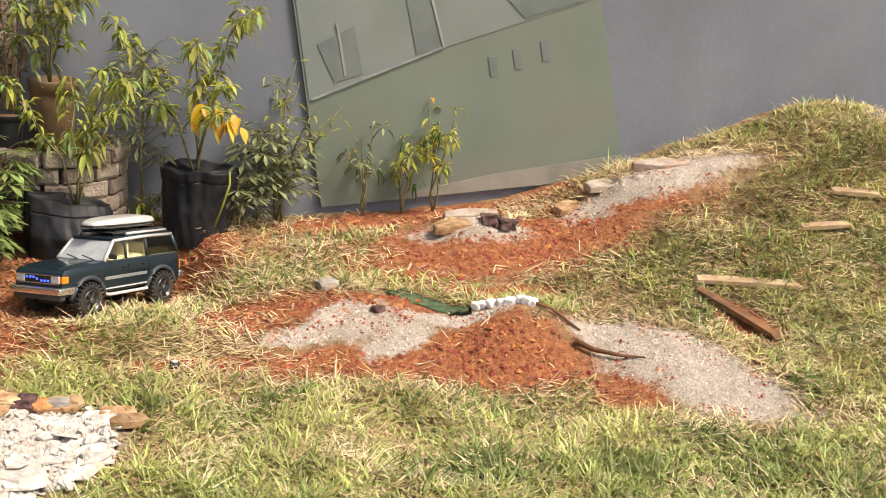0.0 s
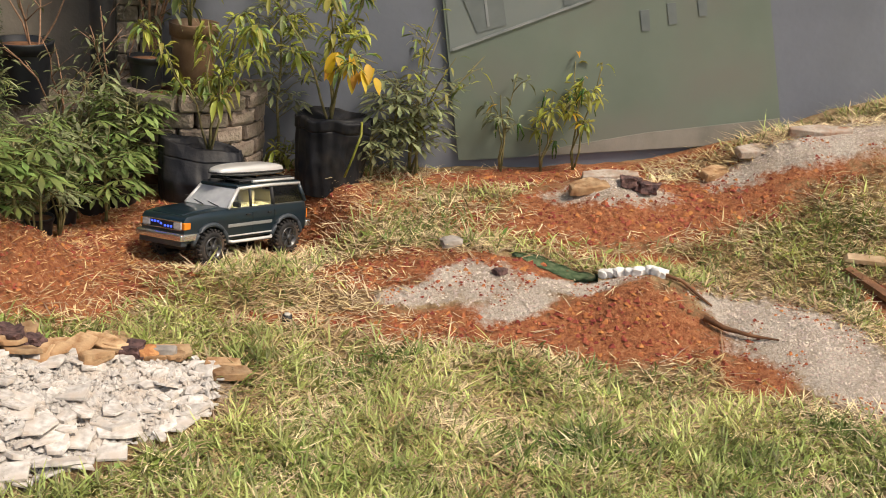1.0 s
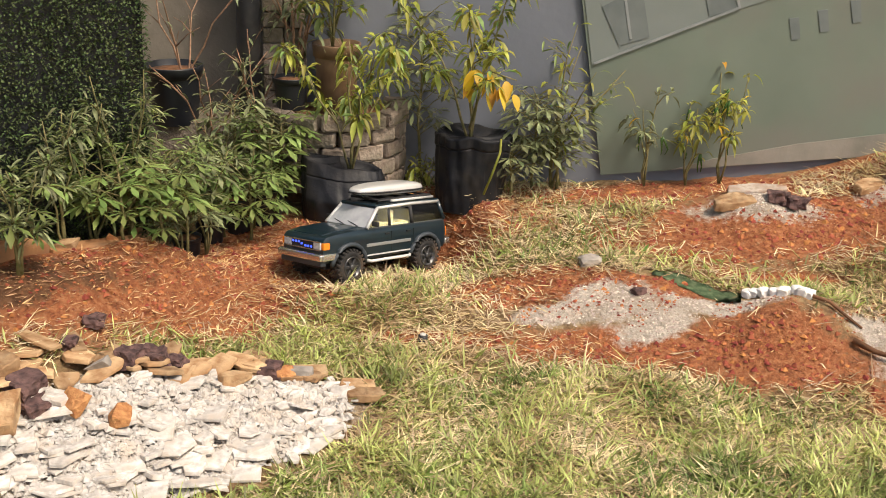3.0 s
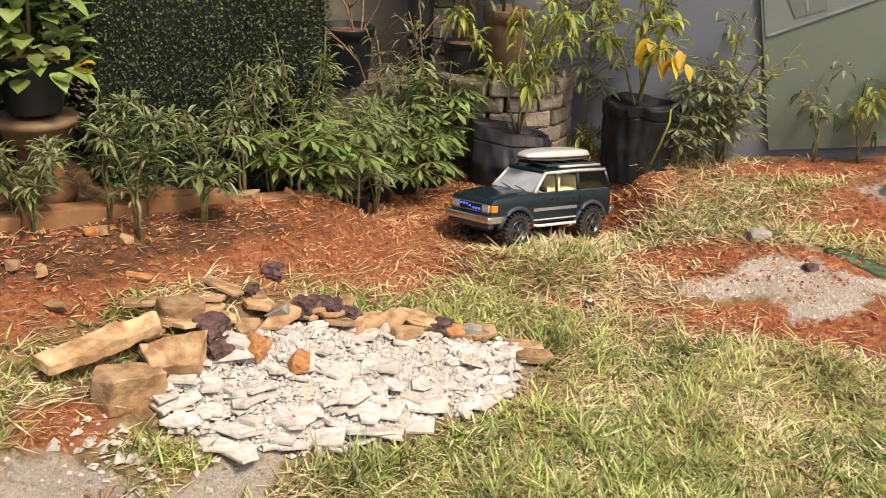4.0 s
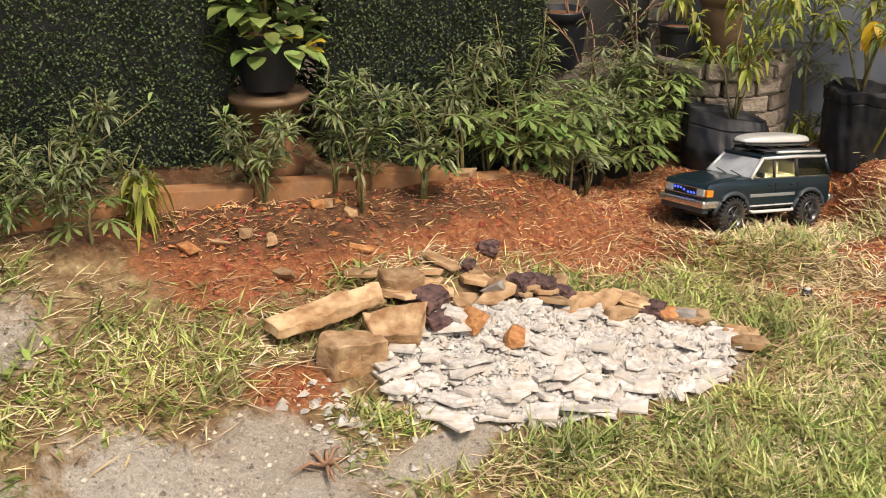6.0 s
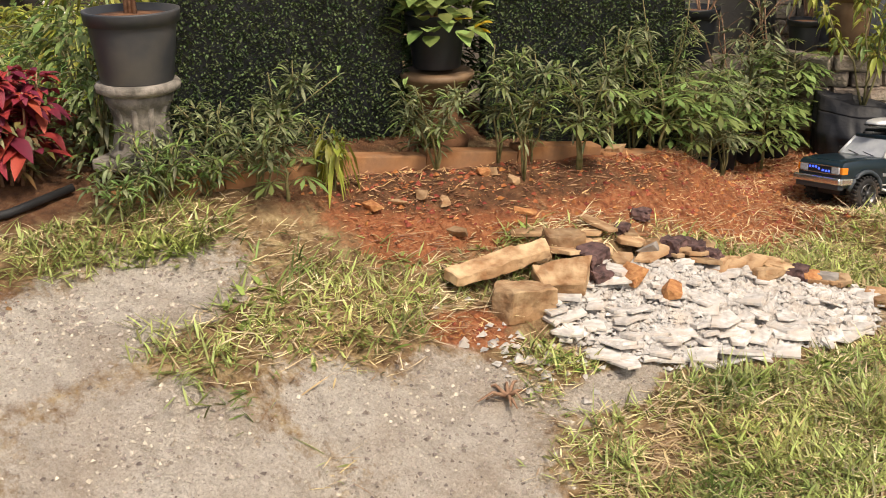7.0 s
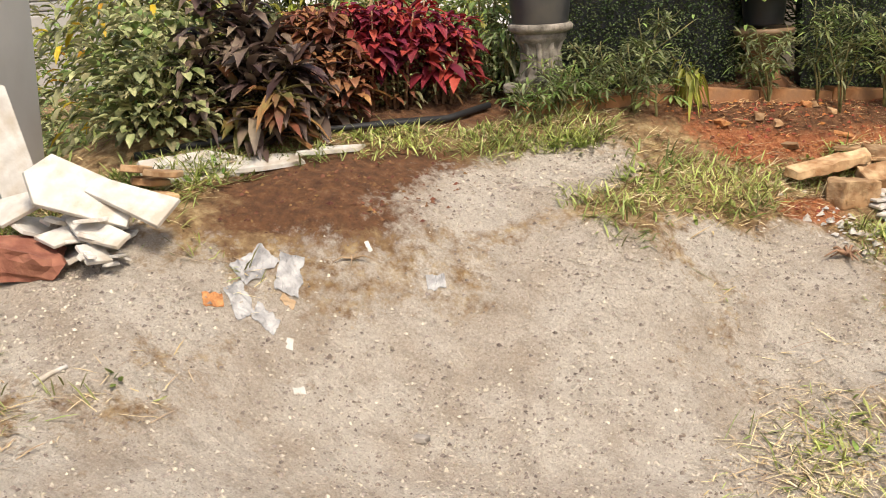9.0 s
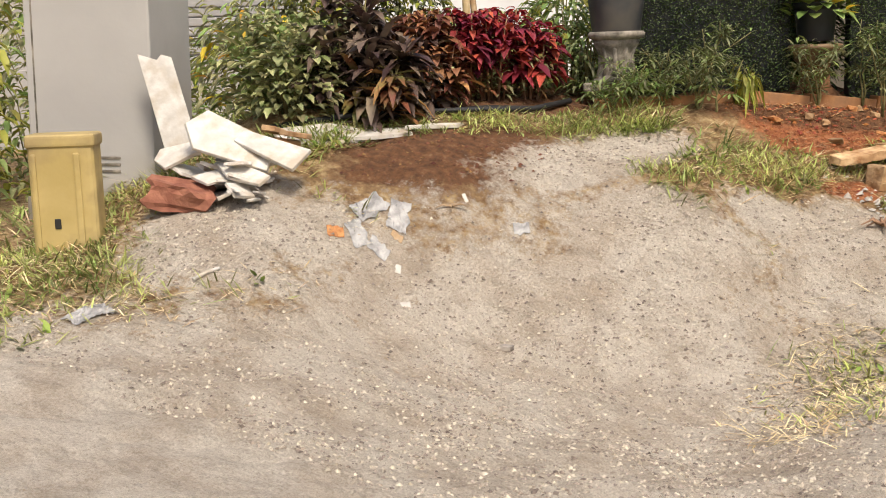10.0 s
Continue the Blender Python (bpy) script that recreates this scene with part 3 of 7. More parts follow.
def make_ground():
    outer = [0.5, 1.2, 2.5, 5, 10, 25, 60, 150, 400, 900]
    xs = [-3.1 - d for d in outer[::-1]] + [-3.1 + 0.021 * k for k in range(301)] + [3.22 + d for d in outer]
    ys = [-0.4 - d for d in outer[::-1]] + [-0.4 + 0.021 * k for k in range(241)] + [4.66 + d for d in outer]
    verts = [(x, y, land(x, y)) for y in ys for x in xs]
    w = len(xs)
    faces = [(j * w + i, j * w + i + 1, (j + 1) * w + i + 1, (j + 1) * w + i) for j in range(len(ys) - 1) for i in range(w - 1)]
    ob = raw("ground", verts, faces, GROUND)
    zone = ob.data.color_attributes.new("zone", "FLOAT_COLOR", "POINT")
    flat = np.ones((len(verts), 4), np.float32)
    for n, (x, y, _) in enumerate(verts):
        flat[n, :3] = layers(x, y)
    zone.data.foreach_set("color", flat.ravel())
    ob.data.polygons.foreach_set("use_smooth", [True] * len(faces))
    return tagged(ob, "uneven garden earth with sand, red soil and thin grass", "ground", kind="structure")


make_ground()


# ---------- walls, fence boards, kerb ----------
wall = thing("wall_back", pose(0, 0, 0), "blue-grey painted garden wall behind the red soil", "wall", kind="structure")
part("wall_body", box(-0.14, 4.57, -0.3, 7.0, 4.74, 2.3, 0.004), BLUE_WALL, wall)
part("wall_cap", box(-0.16, 4.55, 2.3, 7.02, 4.76, 2.36, 0.006), CONCRETE, wall)
side_wall = lone("wall_side", box(-1.6, 4.66, -0.3, -0.14, 4.8, 2.2, 0.004), BEIGE_WALL, pose(0, 0, 0), "stained beige plaster wall behind the pots", "wall", kind="structure")


def sheet_outline(points, y, thick):
    bm = prism(points, thick)
    bmesh.ops.translate(bm, verts=bm.verts[:], vec=(0, y, 0))
    return bm


board = thing("wall_board", pose(0, 0, 0), "large grey-green sheet leaning on the blue-grey wall", "board")
part("sheet", sheet_outline([(1.045, 0.19), (2.285, 0.31), (1.975, 1.52), (0.815, 1.52)], 4.559, 0.012), GREEN_BOARD, board)
# The glossy sheet's reflection of a house with windows, laid on as coloured plates.
part("reflected_field", sheet_outline([(0.985, 0.592), (1.48, 0.802), (1.975, 0.975), (2.09, 1.02), (1.965, 1.515), (0.825, 1.515)], 4.5515, 0.003), PALE_REFLECTION_FRAME, board, "pale reflection of a house, set on as a plate")
for k, corners in enumerate(([(1.006, 0.80), (1.075, 0.665), (1.18, 0.699), (1.14, 0.874)], [(1.327, 0.99), (1.382, 0.778), (1.475, 0.802), (1.40, 1.04)], [(1.72, 1.00), (1.80, 0.925), (2.02, 1.0), (2.0, 1.06)], [(1.95, 1.1), (1.99, 1.05), (2.05, 1.08), (2.02, 1.13)])):
    part("reflected_window", sheet_outline(corners, 4.5485, 0.003), DARK_REFLECTION_PANE, board, "reflected window, set on as a dark plate")
for a, b in (((0.992, 0.60), (1.48, 0.806)), ((1.41, 1.04), (1.487, 0.805)), ((1.075, 0.88), (1.115, 0.69))):
    dx, dz = b[0] - a[0], b[1] - a[1]
    n = 0.0045 / math.hypot(dx, dz)
    part("reflected_bar", sheet_outline([(a[0] - dz * n, a[1] + dx * n), (b[0] - dz * n, b[1] + dx * n), (b[0] + dz * n, b[1] - dx * n), (a[0] + dz * n, a[1] - dx * n)], 4.546, 0.002), REFLECTED_BAR, board)
# small dark spots of the same painted reflection
for x, z in ((1.69, 0.735), (1.787, 0.765), (1.897, 0.80)):
    part("reflected_dark_spot", sheet_outline([(x - 0.026, z + 0.04), (x - 0.008, z - 0.035), (x + 0.022, z - 0.03), (x + 0.008, z + 0.045)], 4.5515, 0.003), DARK_REFLECTION_PANE, board)
part("lime_edge", sheet_outline([(1.30, 0.216), (2.283, 0.312), (2.26, 0.40), (1.75, 0.325), (1.45, 0.262)], 4.5515, 0.003), FOOT_STAIN, board, "lime-stained lower edge")


# The kerb of orange bricks runs along the bed at 45 degrees.
kerb = thing("kerb", pose(0, 0, 0), "low kerb of orange bricks along the planting bed", "kerb", kind="structure")
brick_mesh = None
for k in range(1, 7):
    s = k * 0.284
    x = -1.68 + s * 0.7071
    y = x + 3.85
    z = kerb_top(x) + random.uniform(-0.003, 0.003) - 0.03 * (k == 6)
    if brick_mesh is None:
        b = part("brick", box(-0.141, -0.03, -0.14, 0.141, 0.03, 0.0, 0.004), BRICK, kerb)
        brick_mesh = b.data
    else:
        b = new("brick", brick_mesh)
        b.parent = kerb
    b.matrix_world = pose(x, y, z, random.uniform(-2, 2), random.uniform(-0.6, 0.6) + 6.5 * (x > -1.1), 45 + random.uniform(-1.5, 1.5))


def hedge_panel(a, b, top, seed):
    """A board clad with plastic box leaves, from a to b along the bed."""
    rnd = random.Random(seed)
    a, b = Vector((*a, 0)), Vector((*b, 0))
    along = (b - a).normalized()
    out = Vector((along.y, -along.x, 0))
    long = (b - a).length
    foot = land(*a.lerp(b, 0.5).xy) - 0.02
    h = thing("hedge_panel", Matrix.Translation((a + b) / 2), "upright screen panel clad with dark green plastic leaves", "hedge panel", "screens behind the bed")
    back = box(-long / 2, -0.01, foot, long / 2, 0.03, top)
    bmesh.ops.rotate(back, verts=back.verts[:], matrix=Matrix.Rotation(math.atan2(along.y, along.x), 3, "Z"))
    part("backing", back, BLACK_POT, h)
    leaves = Leaves()
    for _ in range(int(long * (top - foot) * 38000)):
        s, z = rnd.uniform(-0.01, long + 0.01), rnd.uniform(foot, top)
        lump = 0.007 * noise.noise((s * 7, z * 7, seed))
        way = out * rnd.uniform(0.05, 0.7) + along * rnd.uniform(-0.9, 0.9) + Vector((0, 0, rnd.uniform(-0.9, 0.5)))
        leaves.chip(a + along * s + out * (0.010 + lump + rnd.uniform(0, 0.018)) + Vector((0, 0, z)) - (a + b) / 2, way, rnd.uniform(0.007, 0.012), rnd.uniform(0.005, 0.009))
    for z in np.arange(foot, top, 0.02):
        for end, way in ((a, -along), (b, along)):
            for _ in range(3):
                leaves.add(end - (a + b) / 2 + Vector((0, 0, z)) + out * rnd.uniform(-0.03, 0.02), way + out * rnd.uniform(-0.5, 1) + Vector((0, 0, rnd.uniform(-0.6, 0.6))), 0.022, 0.013, 0.2, 0.15, (1, 1.1))
    tagged(leaves.done("plastic_leaves", LEAF_DARK, h), kind="stuff")
    return h


hedge_panel((-1.56, 2.56), (-1.093, 3.027), 1.35, 3)
hedge_panel((-0.905, 3.215), (-0.405, 3.715), 1.35, 5)


# ---------- gate post, box, broken tiles ----------
post = thing("gate_post", pose(-2.862, 1.125, 0, 0, 1.6, 24.6), "tall square gate post painted plain grey", "gate post", kind="structure")
part("shaft", box(-0.21, -0.2, 0.13, 0.21, 0.2, 2.1, 0.008), POST_PAINT, post)
part("plinth", box(-0.225, -0.215, -0.1, 0.225, 0.215, 0.165, 0.008), BEIGE_WALL, post, "bare plaster plinth")
for k in range(3):
    part("vent_slot", box(0.03, -0.2035, 0.245 + 0.022 * k, 0.095, -0.199, 0.253 + 0.022 * k, 0.001), CONCRETE, post)
part("joint", box(-0.185, -0.2025, 0.17, -0.18, -0.199, 2.0), CONCRETE, post)

meter = thing("plastic_box", pose(-2.54, 0.63, land(-2.54, 0.63) - 0.05, 0, 0, 36), "faded yellow upright plastic box among the grass", "box")
part("case", box(-0.095, -0.06, 0, 0.095, 0.06, 0.36, 0.018, 3), YELLOW_BOX, meter)
part("lid", box(-0.1, -0.066, 0.335, 0.1, 0.066, 0.375, 0.012, 3), YELLOW_BOX, meter)
part("rib", box(0.035, -0.068, 0.02, 0.055, -0.055, 0.32, 0.006), YELLOW_BOX, meter)
part("rib", box(-0.085, -0.066, 0.02, -0.07, -0.055, 0.32, 0.006), YELLOW_BOX, meter)
part("keyhole", box(-0.03, -0.0635, 0.1, -0.012, -0.059, 0.13, 0.003), BLACK, meter, "dark keyhole")


def shard(long, wide, thick, seed, corners=6):
    """A flat broken piece of stone or tile: an irregular slab with chipped edges."""
    rnd = random.Random(seed)
    pts = []
    for k in range(corners):
        a = 2 * math.pi * (k + 0.5 + rnd.uniform(-0.26, 0.26)) / corners
        r = 0.5 * rnd.uniform(0.82, 1.12)
        pts.append((r * long * max(-0.8, min(0.8, math.cos(a))) * 1.3, r * wide * max(-0.8, min(0.8, math.sin(a))) * 1.3))
    bm = bmesh.new()
    low = [bm.verts.new((x, y, 0)) for x, y in pts]
    high = [bm.verts.new((x * 0.965, y * 0.965, thick * rnd.uniform(0.85, 1.1))) for x, y in pts]
    bm.faces.new(low[::-1])
    bm.faces.new(high)
    for k in range(corners):
        bm.faces.new((low[k], low[(k + 1) % corners], high[(k + 1) % corners], high[k]))
    bmesh.ops.bevel(bm, geom=bm.edges[:], offset=min(thick * 0.12, 0.003), segments=1, affect="EDGES")
    if thick > 0.03:
        bmesh.ops.triangulate(bm, faces=bm.faces[:])
        for _ in range(3):
            bmesh.ops.subdivide_edges(bm, edges=[e for e in bm.edges if e.calc_length() > 0.02], cuts=1, use_grid_fill=True)
            bmesh.ops.triangulate(bm, faces=bm.faces[:])
        for v in bm.verts:
            v.co += Vector((noise.noise(v.co * 28 + Vector((seed, 0, 0))), noise.noise(v.co * 28 + Vector((0, seed, 9))), noise.noise(v.co * 40 + Vector((5, 0, seed))))) * 0.006
    return bm


def slab(x, y, z, long, wide, thick, turn, tilt_x, tilt_y, seed, mat=None, name="tile_piece", label="broken white floor tile in the heap by the post", group="broken tiles by the post", corners=6):
    return lone(name, shard(long, wide, thick, seed, corners), mat or TILE, pose(x, y, z, tilt_x, tilt_y, turn), label, "tile" if name == "tile_piece" else "stone", group)


PILE_Z = 0.225
slab(-2.215, 0.975, PILE_Z + 0.125, 0.27, 0.15, 0.012, 34, 52, 24, 11, corners=5)
slab(-2.10, 1.04, PILE_Z + 0.095, 0.24, 0.10, 0.012, 22, 40, 20, 12, corners=4)
slab(-2.38, 0.93, PILE_Z + 0.08, 0.16, 0.10, 0.011, 40, 34, -18, 13, corners=5)
slab(-2.16, 0.96, PILE_Z + 0.03, 0.18, 0.075, 0.010, 12, 30, 14, 14, corners=5)
slab(-2.24, 0.93, PILE_Z + 0.015, 0.14, 0.08, 0.010, 55, 26, -8, 15, corners=4)
slab(-2.14, 0.93, PILE_Z - 0.02, 0.085, 0.075, 0.011, 80, 34, 4, 16, corners=4)
slab(-2.35, 0.98, PILE_Z + 0.02, 0.18, 0.12, 0.010, 75, 20, 14, 17)
for k in range(20):
    s = k / 20
    slab(-2.24 + random.uniform(-0.10, 0.11), 1.0 + random.uniform(-0.06, 0.09), PILE_Z - 0.045 + 0.11 * s, random.uniform(0.07, 0.16) * (1 - 0.3 * s), random.uniform(0.04, 0.09), random.uniform(0.006, 0.012), random.uniform(0, 180), random.gauss(10, 14), random.gauss(8, 14), 80 + k, TILE if k % 3 else WHITE_STONE, corners=random.choice((4, 5, 5)))
for k in range(10):
    slab(-2.16 + random.uniform(-0.13, 0.08), 0.93 + random.uniform(-0.05, 0.06), PILE_Z - 0.055 + 0.007 * k, random.uniform(0.05, 0.10), random.uniform(0.015, 0.035), 0.006, random.uniform(0, 180), random.gauss(8, 12), random.gauss(0, 12), 140 + k, TILE if k % 2 else WHITE_STONE, corners=4)
lean = lone("leaning_tile", prism([(-0.052, -0.06), (0.05, -0.075), (0.058, 0.245), (0.03, 0.262), (0.012, 0.25), (-0.04, 0.285)], 0.011, bevel=0.002), TILE, pose(-2.425, 0.985, PILE_Z + 0.135, -12, -15, 42), "tall broken white tile leaning against the grey post", "tile")
for k, (x, y) in enumerate(((-2.17, 1.20), (-2.20, 1.23), (-2.16, 1.24), (-2.22, 1.20))):
    slab(x, y, land(x, y) + 0.025 + 0.022 * k, 0.12, 0.06, 0.018, 50 + 20 * k, 6, 10, 30 + k, YELLOW_STONE, "flat_stone", "flat orange sandstone piece on the tile heap", "orange stones on the heap")
lone("red_brick", rock((0.18, 0.11, 0.085), 7, 0.5, 3), material("dusty_red_brick", (0.20, 0.07, 0.045), (0.33, 0.14, 0.09), scale=20, rough=0.95, bump=0.7), pose(-2.33, 0.87, land(-2.33, 0.87) + 0.012, 4, 12, 28), "dusty dark red brick lying by the tiles", "brick")
slab(-2.19, 1.41, land(-2.19, 1.41) + 0.004, 0.30, 0.15, 0.014, 42, 24, 2, 41, label="flat white tile set along the flower bed", group="tiles along the flower bed")
slab(-2.05, 1.53, land(-2.05, 1.53) + 0.004, 0.24, 0.12, 0.014, 44, 10, -2, 42, label="flat white tile set along the flower bed", group="tiles along the flower bed")
slab(-1.91, 1.68, land(-1.91, 1.68) + 0.002, 0.20, 0.05, 0.014, 46, 4, 0, 43, label="flat white tile set along the flower bed", group="tiles along the flower bed", corners=5)

hose_path = [(-2.40, 1.40, 0), (-2.18, 1.59, 0), (-2.0, 1.74, 0), (-1.84, 1.91, 0), (-1.75, 2.10, 0), (-1.69, 2.28, 0)]
lone("edging_hose", tube([(x, y, land(x, y) + 0.014 + 0.006 * (k % 2)) for k, (x, y, _) in enumerate(hose_path)], 0.011, 8), BLACK, pose(0, 0, 0), "thick black hose lying along the flower bed", "hose")


# ---------- pots, bags, planter ----------
def pedestal(x, y, z, seed):
    p = thing("pedestal", pose(x, y, z), "weathered grey concrete baluster pedestal", "pedestal")
    part("base", box(-0.095, -0.095, 0, 0.095, 0.095, 0.03, 0.006), CONCRETE, p)
    part("column", lathe([(0.088, 0.03), (0.086, 0.042), (0.074, 0.05), (0.066, 0.07), (0.063, 0.10), (0.064, 0.13), (0.070, 0.15), (0.083, 0.165), (0.086, 0.185)], 28), CONCRETE, p)
    for k in range(10):
        a = 2 * math.pi * k / 10
        part("flute", tube([(0.068 * math.cos(a), 0.068 * math.sin(a), 0.052), (0.060 * math.cos(a), 0.060 * math.sin(a), 0.09), (0.060 * math.cos(a), 0.060 * math.sin(a), 0.13), (0.068 * math.cos(a), 0.068 * math.sin(a), 0.158)], 0.0095, 6), CONCRETE, p)
    part("plate", lathe([(0.085, 0.185), (0.104, 0.195), (0.106, 0.208), (0.100, 0.216), (0.02, 0.216)], 36), CONCRETE, p)
    return p


def plant_pot(x, y, z, r, h, mat, label, soil=True, name="plant_pot"):
    p = thing(name, pose(x, y, z), label, "plant pot")
    part("shell", lathe([(r * 0.78, 0), (r * 0.8, h * 0.02), (r * 0.95, h * 0.8), (r * 0.955, h * 0.82), (r * 1.02, h * 0.82), (r * 1.05, h * 0.98), (r * 1.05, h), (r * 0.97, h), (r * 0.93, h * 0.88), (0.02, h * 0.88)], 36), mat, p)
    if soil:
        part("soil", lathe([(r * 0.9, h * 0.8), (r * 0.93, h * 0.9), (r * 0.4, h * 0.93), (0.005, h * 0.94)], 18, 0.05, 4), BROWN_CLOD, p, "dark potting soil")
    return p


PED_Z = 0.435
pedestal(-1.565, 2.423, PED_Z, 1)
plant_pot(-1.565, 2.423, PED_Z + 0.216, 0.113, 0.175, POT, "large dark grey plastic pot on the concrete pedestal")
stand = thing("clay_stand", pose(-1.0, 3.067, land(-1.0, 3.067) - 0.01), "brown clay pot stand with a wide rim", "pot stand")
sh = 0.585 - land(-1.0, 3.067)
part("foot", lathe([(0.085, 0), (0.09, 0.03), (0.06, 0.06), (0.055, sh - 0.09), (0.075, sh - 0.04)], 28), BROWN_WOOD, stand, "dark brown lower half")
part("bowl", lathe([(0.066, sh - 0.07), (0.084, sh - 0.05), (0.09, sh - 0.022), (0.104, sh - 0.014), (0.108, sh), (0.10, sh + 0.006), (0.02, sh)], 32), TERRA, stand)
plant_pot(-1.0, 3.067, 0.592, 0.085, 0.15, BLACK_POT, "black plastic pot on the brown clay stand")


def grow_bag(x, y, z, r, h, seed, lean_x, lean_y, slump, label):
    """A plastic bag full of soil: creased sides, a cuff at the top and the mouth pressed flat, or slumped."""
    bag = thing("grow_bag", pose(x, y, z, lean_x, lean_y, 0), label, "grow bag", "grow bags by the wall")
    rings, seg, rows = [], 96, 44
    for j in range(rows + 1):
        s = j / rows
        ring = []
        for k in range(seg):
            a = 2 * math.pi * k / seg
            c, n = math.cos(a), math.sin(a)
            square = 1 / (abs(c) ** 3 + abs(n) ** 3) ** (1 / 3)
            folds = 0.12 * (0.3 - abs(noise.noise(Vector((c * 3.4 + seed, n * 3.4, s * 1.3 + c))))) + 0.10 * (0.3 - abs(noise.noise(Vector((c * 2.6, n * 2.6 + seed, s * 2.2 + 2 * c))))) + 0.05 * (0.3 - abs(noise.noise(Vector((c * 8, n * 8 + seed, s * 3)))))
            rr = r * (0.90 + 0.15 * s * (1 - slump) + 0.10 * slump * math.sin(2.4 * s + 0.4) + folds * (0.6 + 0.8 * s) * (1 - 0.35 * slump))
            rr *= 1 + 0.035 * (0.86 < s < 0.985) * (1 - slump)
            flat = 1 - slump * 0.6 * max(0.0, s - 0.6) / 0.4
            drop = 0.02 * (1 - 0.7 * slump) * noise.noise(Vector((c * 1.5 + seed, n * 1.5, 0))) * s + slump * s * s * 0.035 * c
            ring.append((rr * c * square ** 0.45 * (1.08 if not slump else 1.0 + 0.12 * (1 - s)), rr * n * square ** 0.45 * 0.94 * flat, h * s - drop))
        rings.append(ring)
    for inward, down in ((0.94, 0.006), (0.80, 0.016), (0.4, 0.022), (0.05, 0.02)):
        rings.append([(x2 * inward, y2 * inward, z2 - down + 0.012 * noise.noise(Vector((x2 * 22, y2 * 22, seed)))) for x2, y2, z2 in rings[rows]])

    def skin(some):
        bm = bmesh.new()
        made = [[bm.verts.new(p) for p in ring] for ring in some]
        for lo, hi in zip(made, made[1:]):
            for k in range(seg):
                bm.faces.new((lo[k], lo[(k + 1) % seg], hi[(k + 1) % seg], hi[k])).smooth = True
        bm.faces.new(made[0][::-1])
        bm.faces.new(made[-1])
        return bm

    fold = int(rows * 0.86)
    part("sack", skin(rings[:fold + 1]), PLASTIC_BAG, bag)
    part("cuff", skin(rings[fold:]), PLASTIC_BAG, bag, "folded black cuff")


grow_bag(0.152, 4.15, 0.085, 0.132, 0.25, 1, 4, -5, 1.0, "slumped black plastic grow bag on red soil")
grow_bag(0.553, 4.285, 0.135, 0.110, 0.268, 2, -2, 3, 0.0, "upright creased black plastic grow bag on red soil")
lone("bag_strap", tube([(0.655, 4.20, 0.405), (0.652, 4.165, 0.37), (0.628, 4.152, 0.30), (0.602, 4.160, 0.225)], 0.0042, 5), LEAF_YELLOW, pose(0, 0, 0), "pale dry stalk hanging over the black bag", "stalk")

planter = thing("stone_planter", pose(0.08, 4.46, 0), "round stacked-stone planter with a flat coping", "planter", kind="structure")
part("core", lathe([(0.2, 0.0), (0.2, 0.43), (0.01, 0.43)], 28), BROWN_CLOD, planter, "earth core")
for row in range(5):
    n = 13
    for k in range(n):
        a = 2 * math.pi * (k + 0.5 * (row % 2)) / n
        top = row == 4
        wide = 2 * math.pi * 0.22 / n * (0.97 if not top else 1.0)
        b = box(-wide / 2, -0.03 - 0.012 * top, 0, wide / 2, 0.02, 0.052 if not top else 0.045, 0.009)
        for v in b.verts:
            v.co += Vector((random.uniform(-1, 1), random.uniform(-1, 1), random.uniform(-1, 1))) * 0.003
        ob = part("stone", b, WALL_STONE, planter)
        ob.matrix_world = Matrix.Translation((0.08, 4.46, 0)) @ pose(0.22 * math.cos(a), 0.22 * math.sin(a), 0.19 + 0.056 * row, 0, 0, math.degrees(a) + 90)
plant_pot(0.09, 4.44, 0.43, 0.08, 0.24, TERRA, "brown clay pot standing on the stone planter")
plant_pot(-0.06, 4.36, 0.455, 0.06, 0.11, BLACK_POT, "small black plastic pot on the stone planter")
column = thing("stone_column", pose(-0.1, 4.58, 0), "square stacked brown stone column beside the wall", "column", kind="structure")
for row in range(24):
    for k in range(2):
        w = 0.075 + 0.02 * (row % 2) * (1 - 2 * k)
        x0 = -0.075 if k == 0 else -0.075 + 0.075 + 0.02 * (row % 2)
        ob = part("stone", box(x0 + 0.002, -0.075 + random.uniform(-0.006, 0.006), 0.1 + 0.055 * row, x0 + w - 0.002, 0.06, 0.152 + 0.055 * row, 0.006), WALL_STONE, column)
drain = lone("drain_pipe", tube([(-0.22, 4.5, 0.1), (-0.22, 4.5, 1.8)], 0.042, 18), POT, pose(0, 0, 0), "dark grey drain pipe standing against the wall", "pipe")
ledge = lone("stone_ledge", rock((0.62, 0.2, 0.4), 5, 0.1, 3), WALL_STONE, pose(-0.47, 4.42, 0.06), "low rough stone ledge under the black pot", "ledge", kind="structure")
plant_pot(-0.46, 4.37, 0.395, 0.098, 0.2, BLACK_POT, "wide black plastic pot on the stone ledge")
for k, (x, y, r, h) in enumerate(((-0.2, 4.06, 0.055, 0.12), (-0.12, 4.12, 0.06, 0.13), (-0.28, 3.97, 0.05, 0.1), (-0.33, 3.85, 0.045, 0.075))):
    plant_pot(x, y, land(x, y) - 0.01, r, h, BLACK_POT, "small black plastic nursery pot on the soil", name="nursery_pot")
plant_pot(-0.47, 3.66, land(-0.47, 3.66) - 0.005, 0.05, 0.12, TERRA, "small brown clay pot half hidden by leaves")


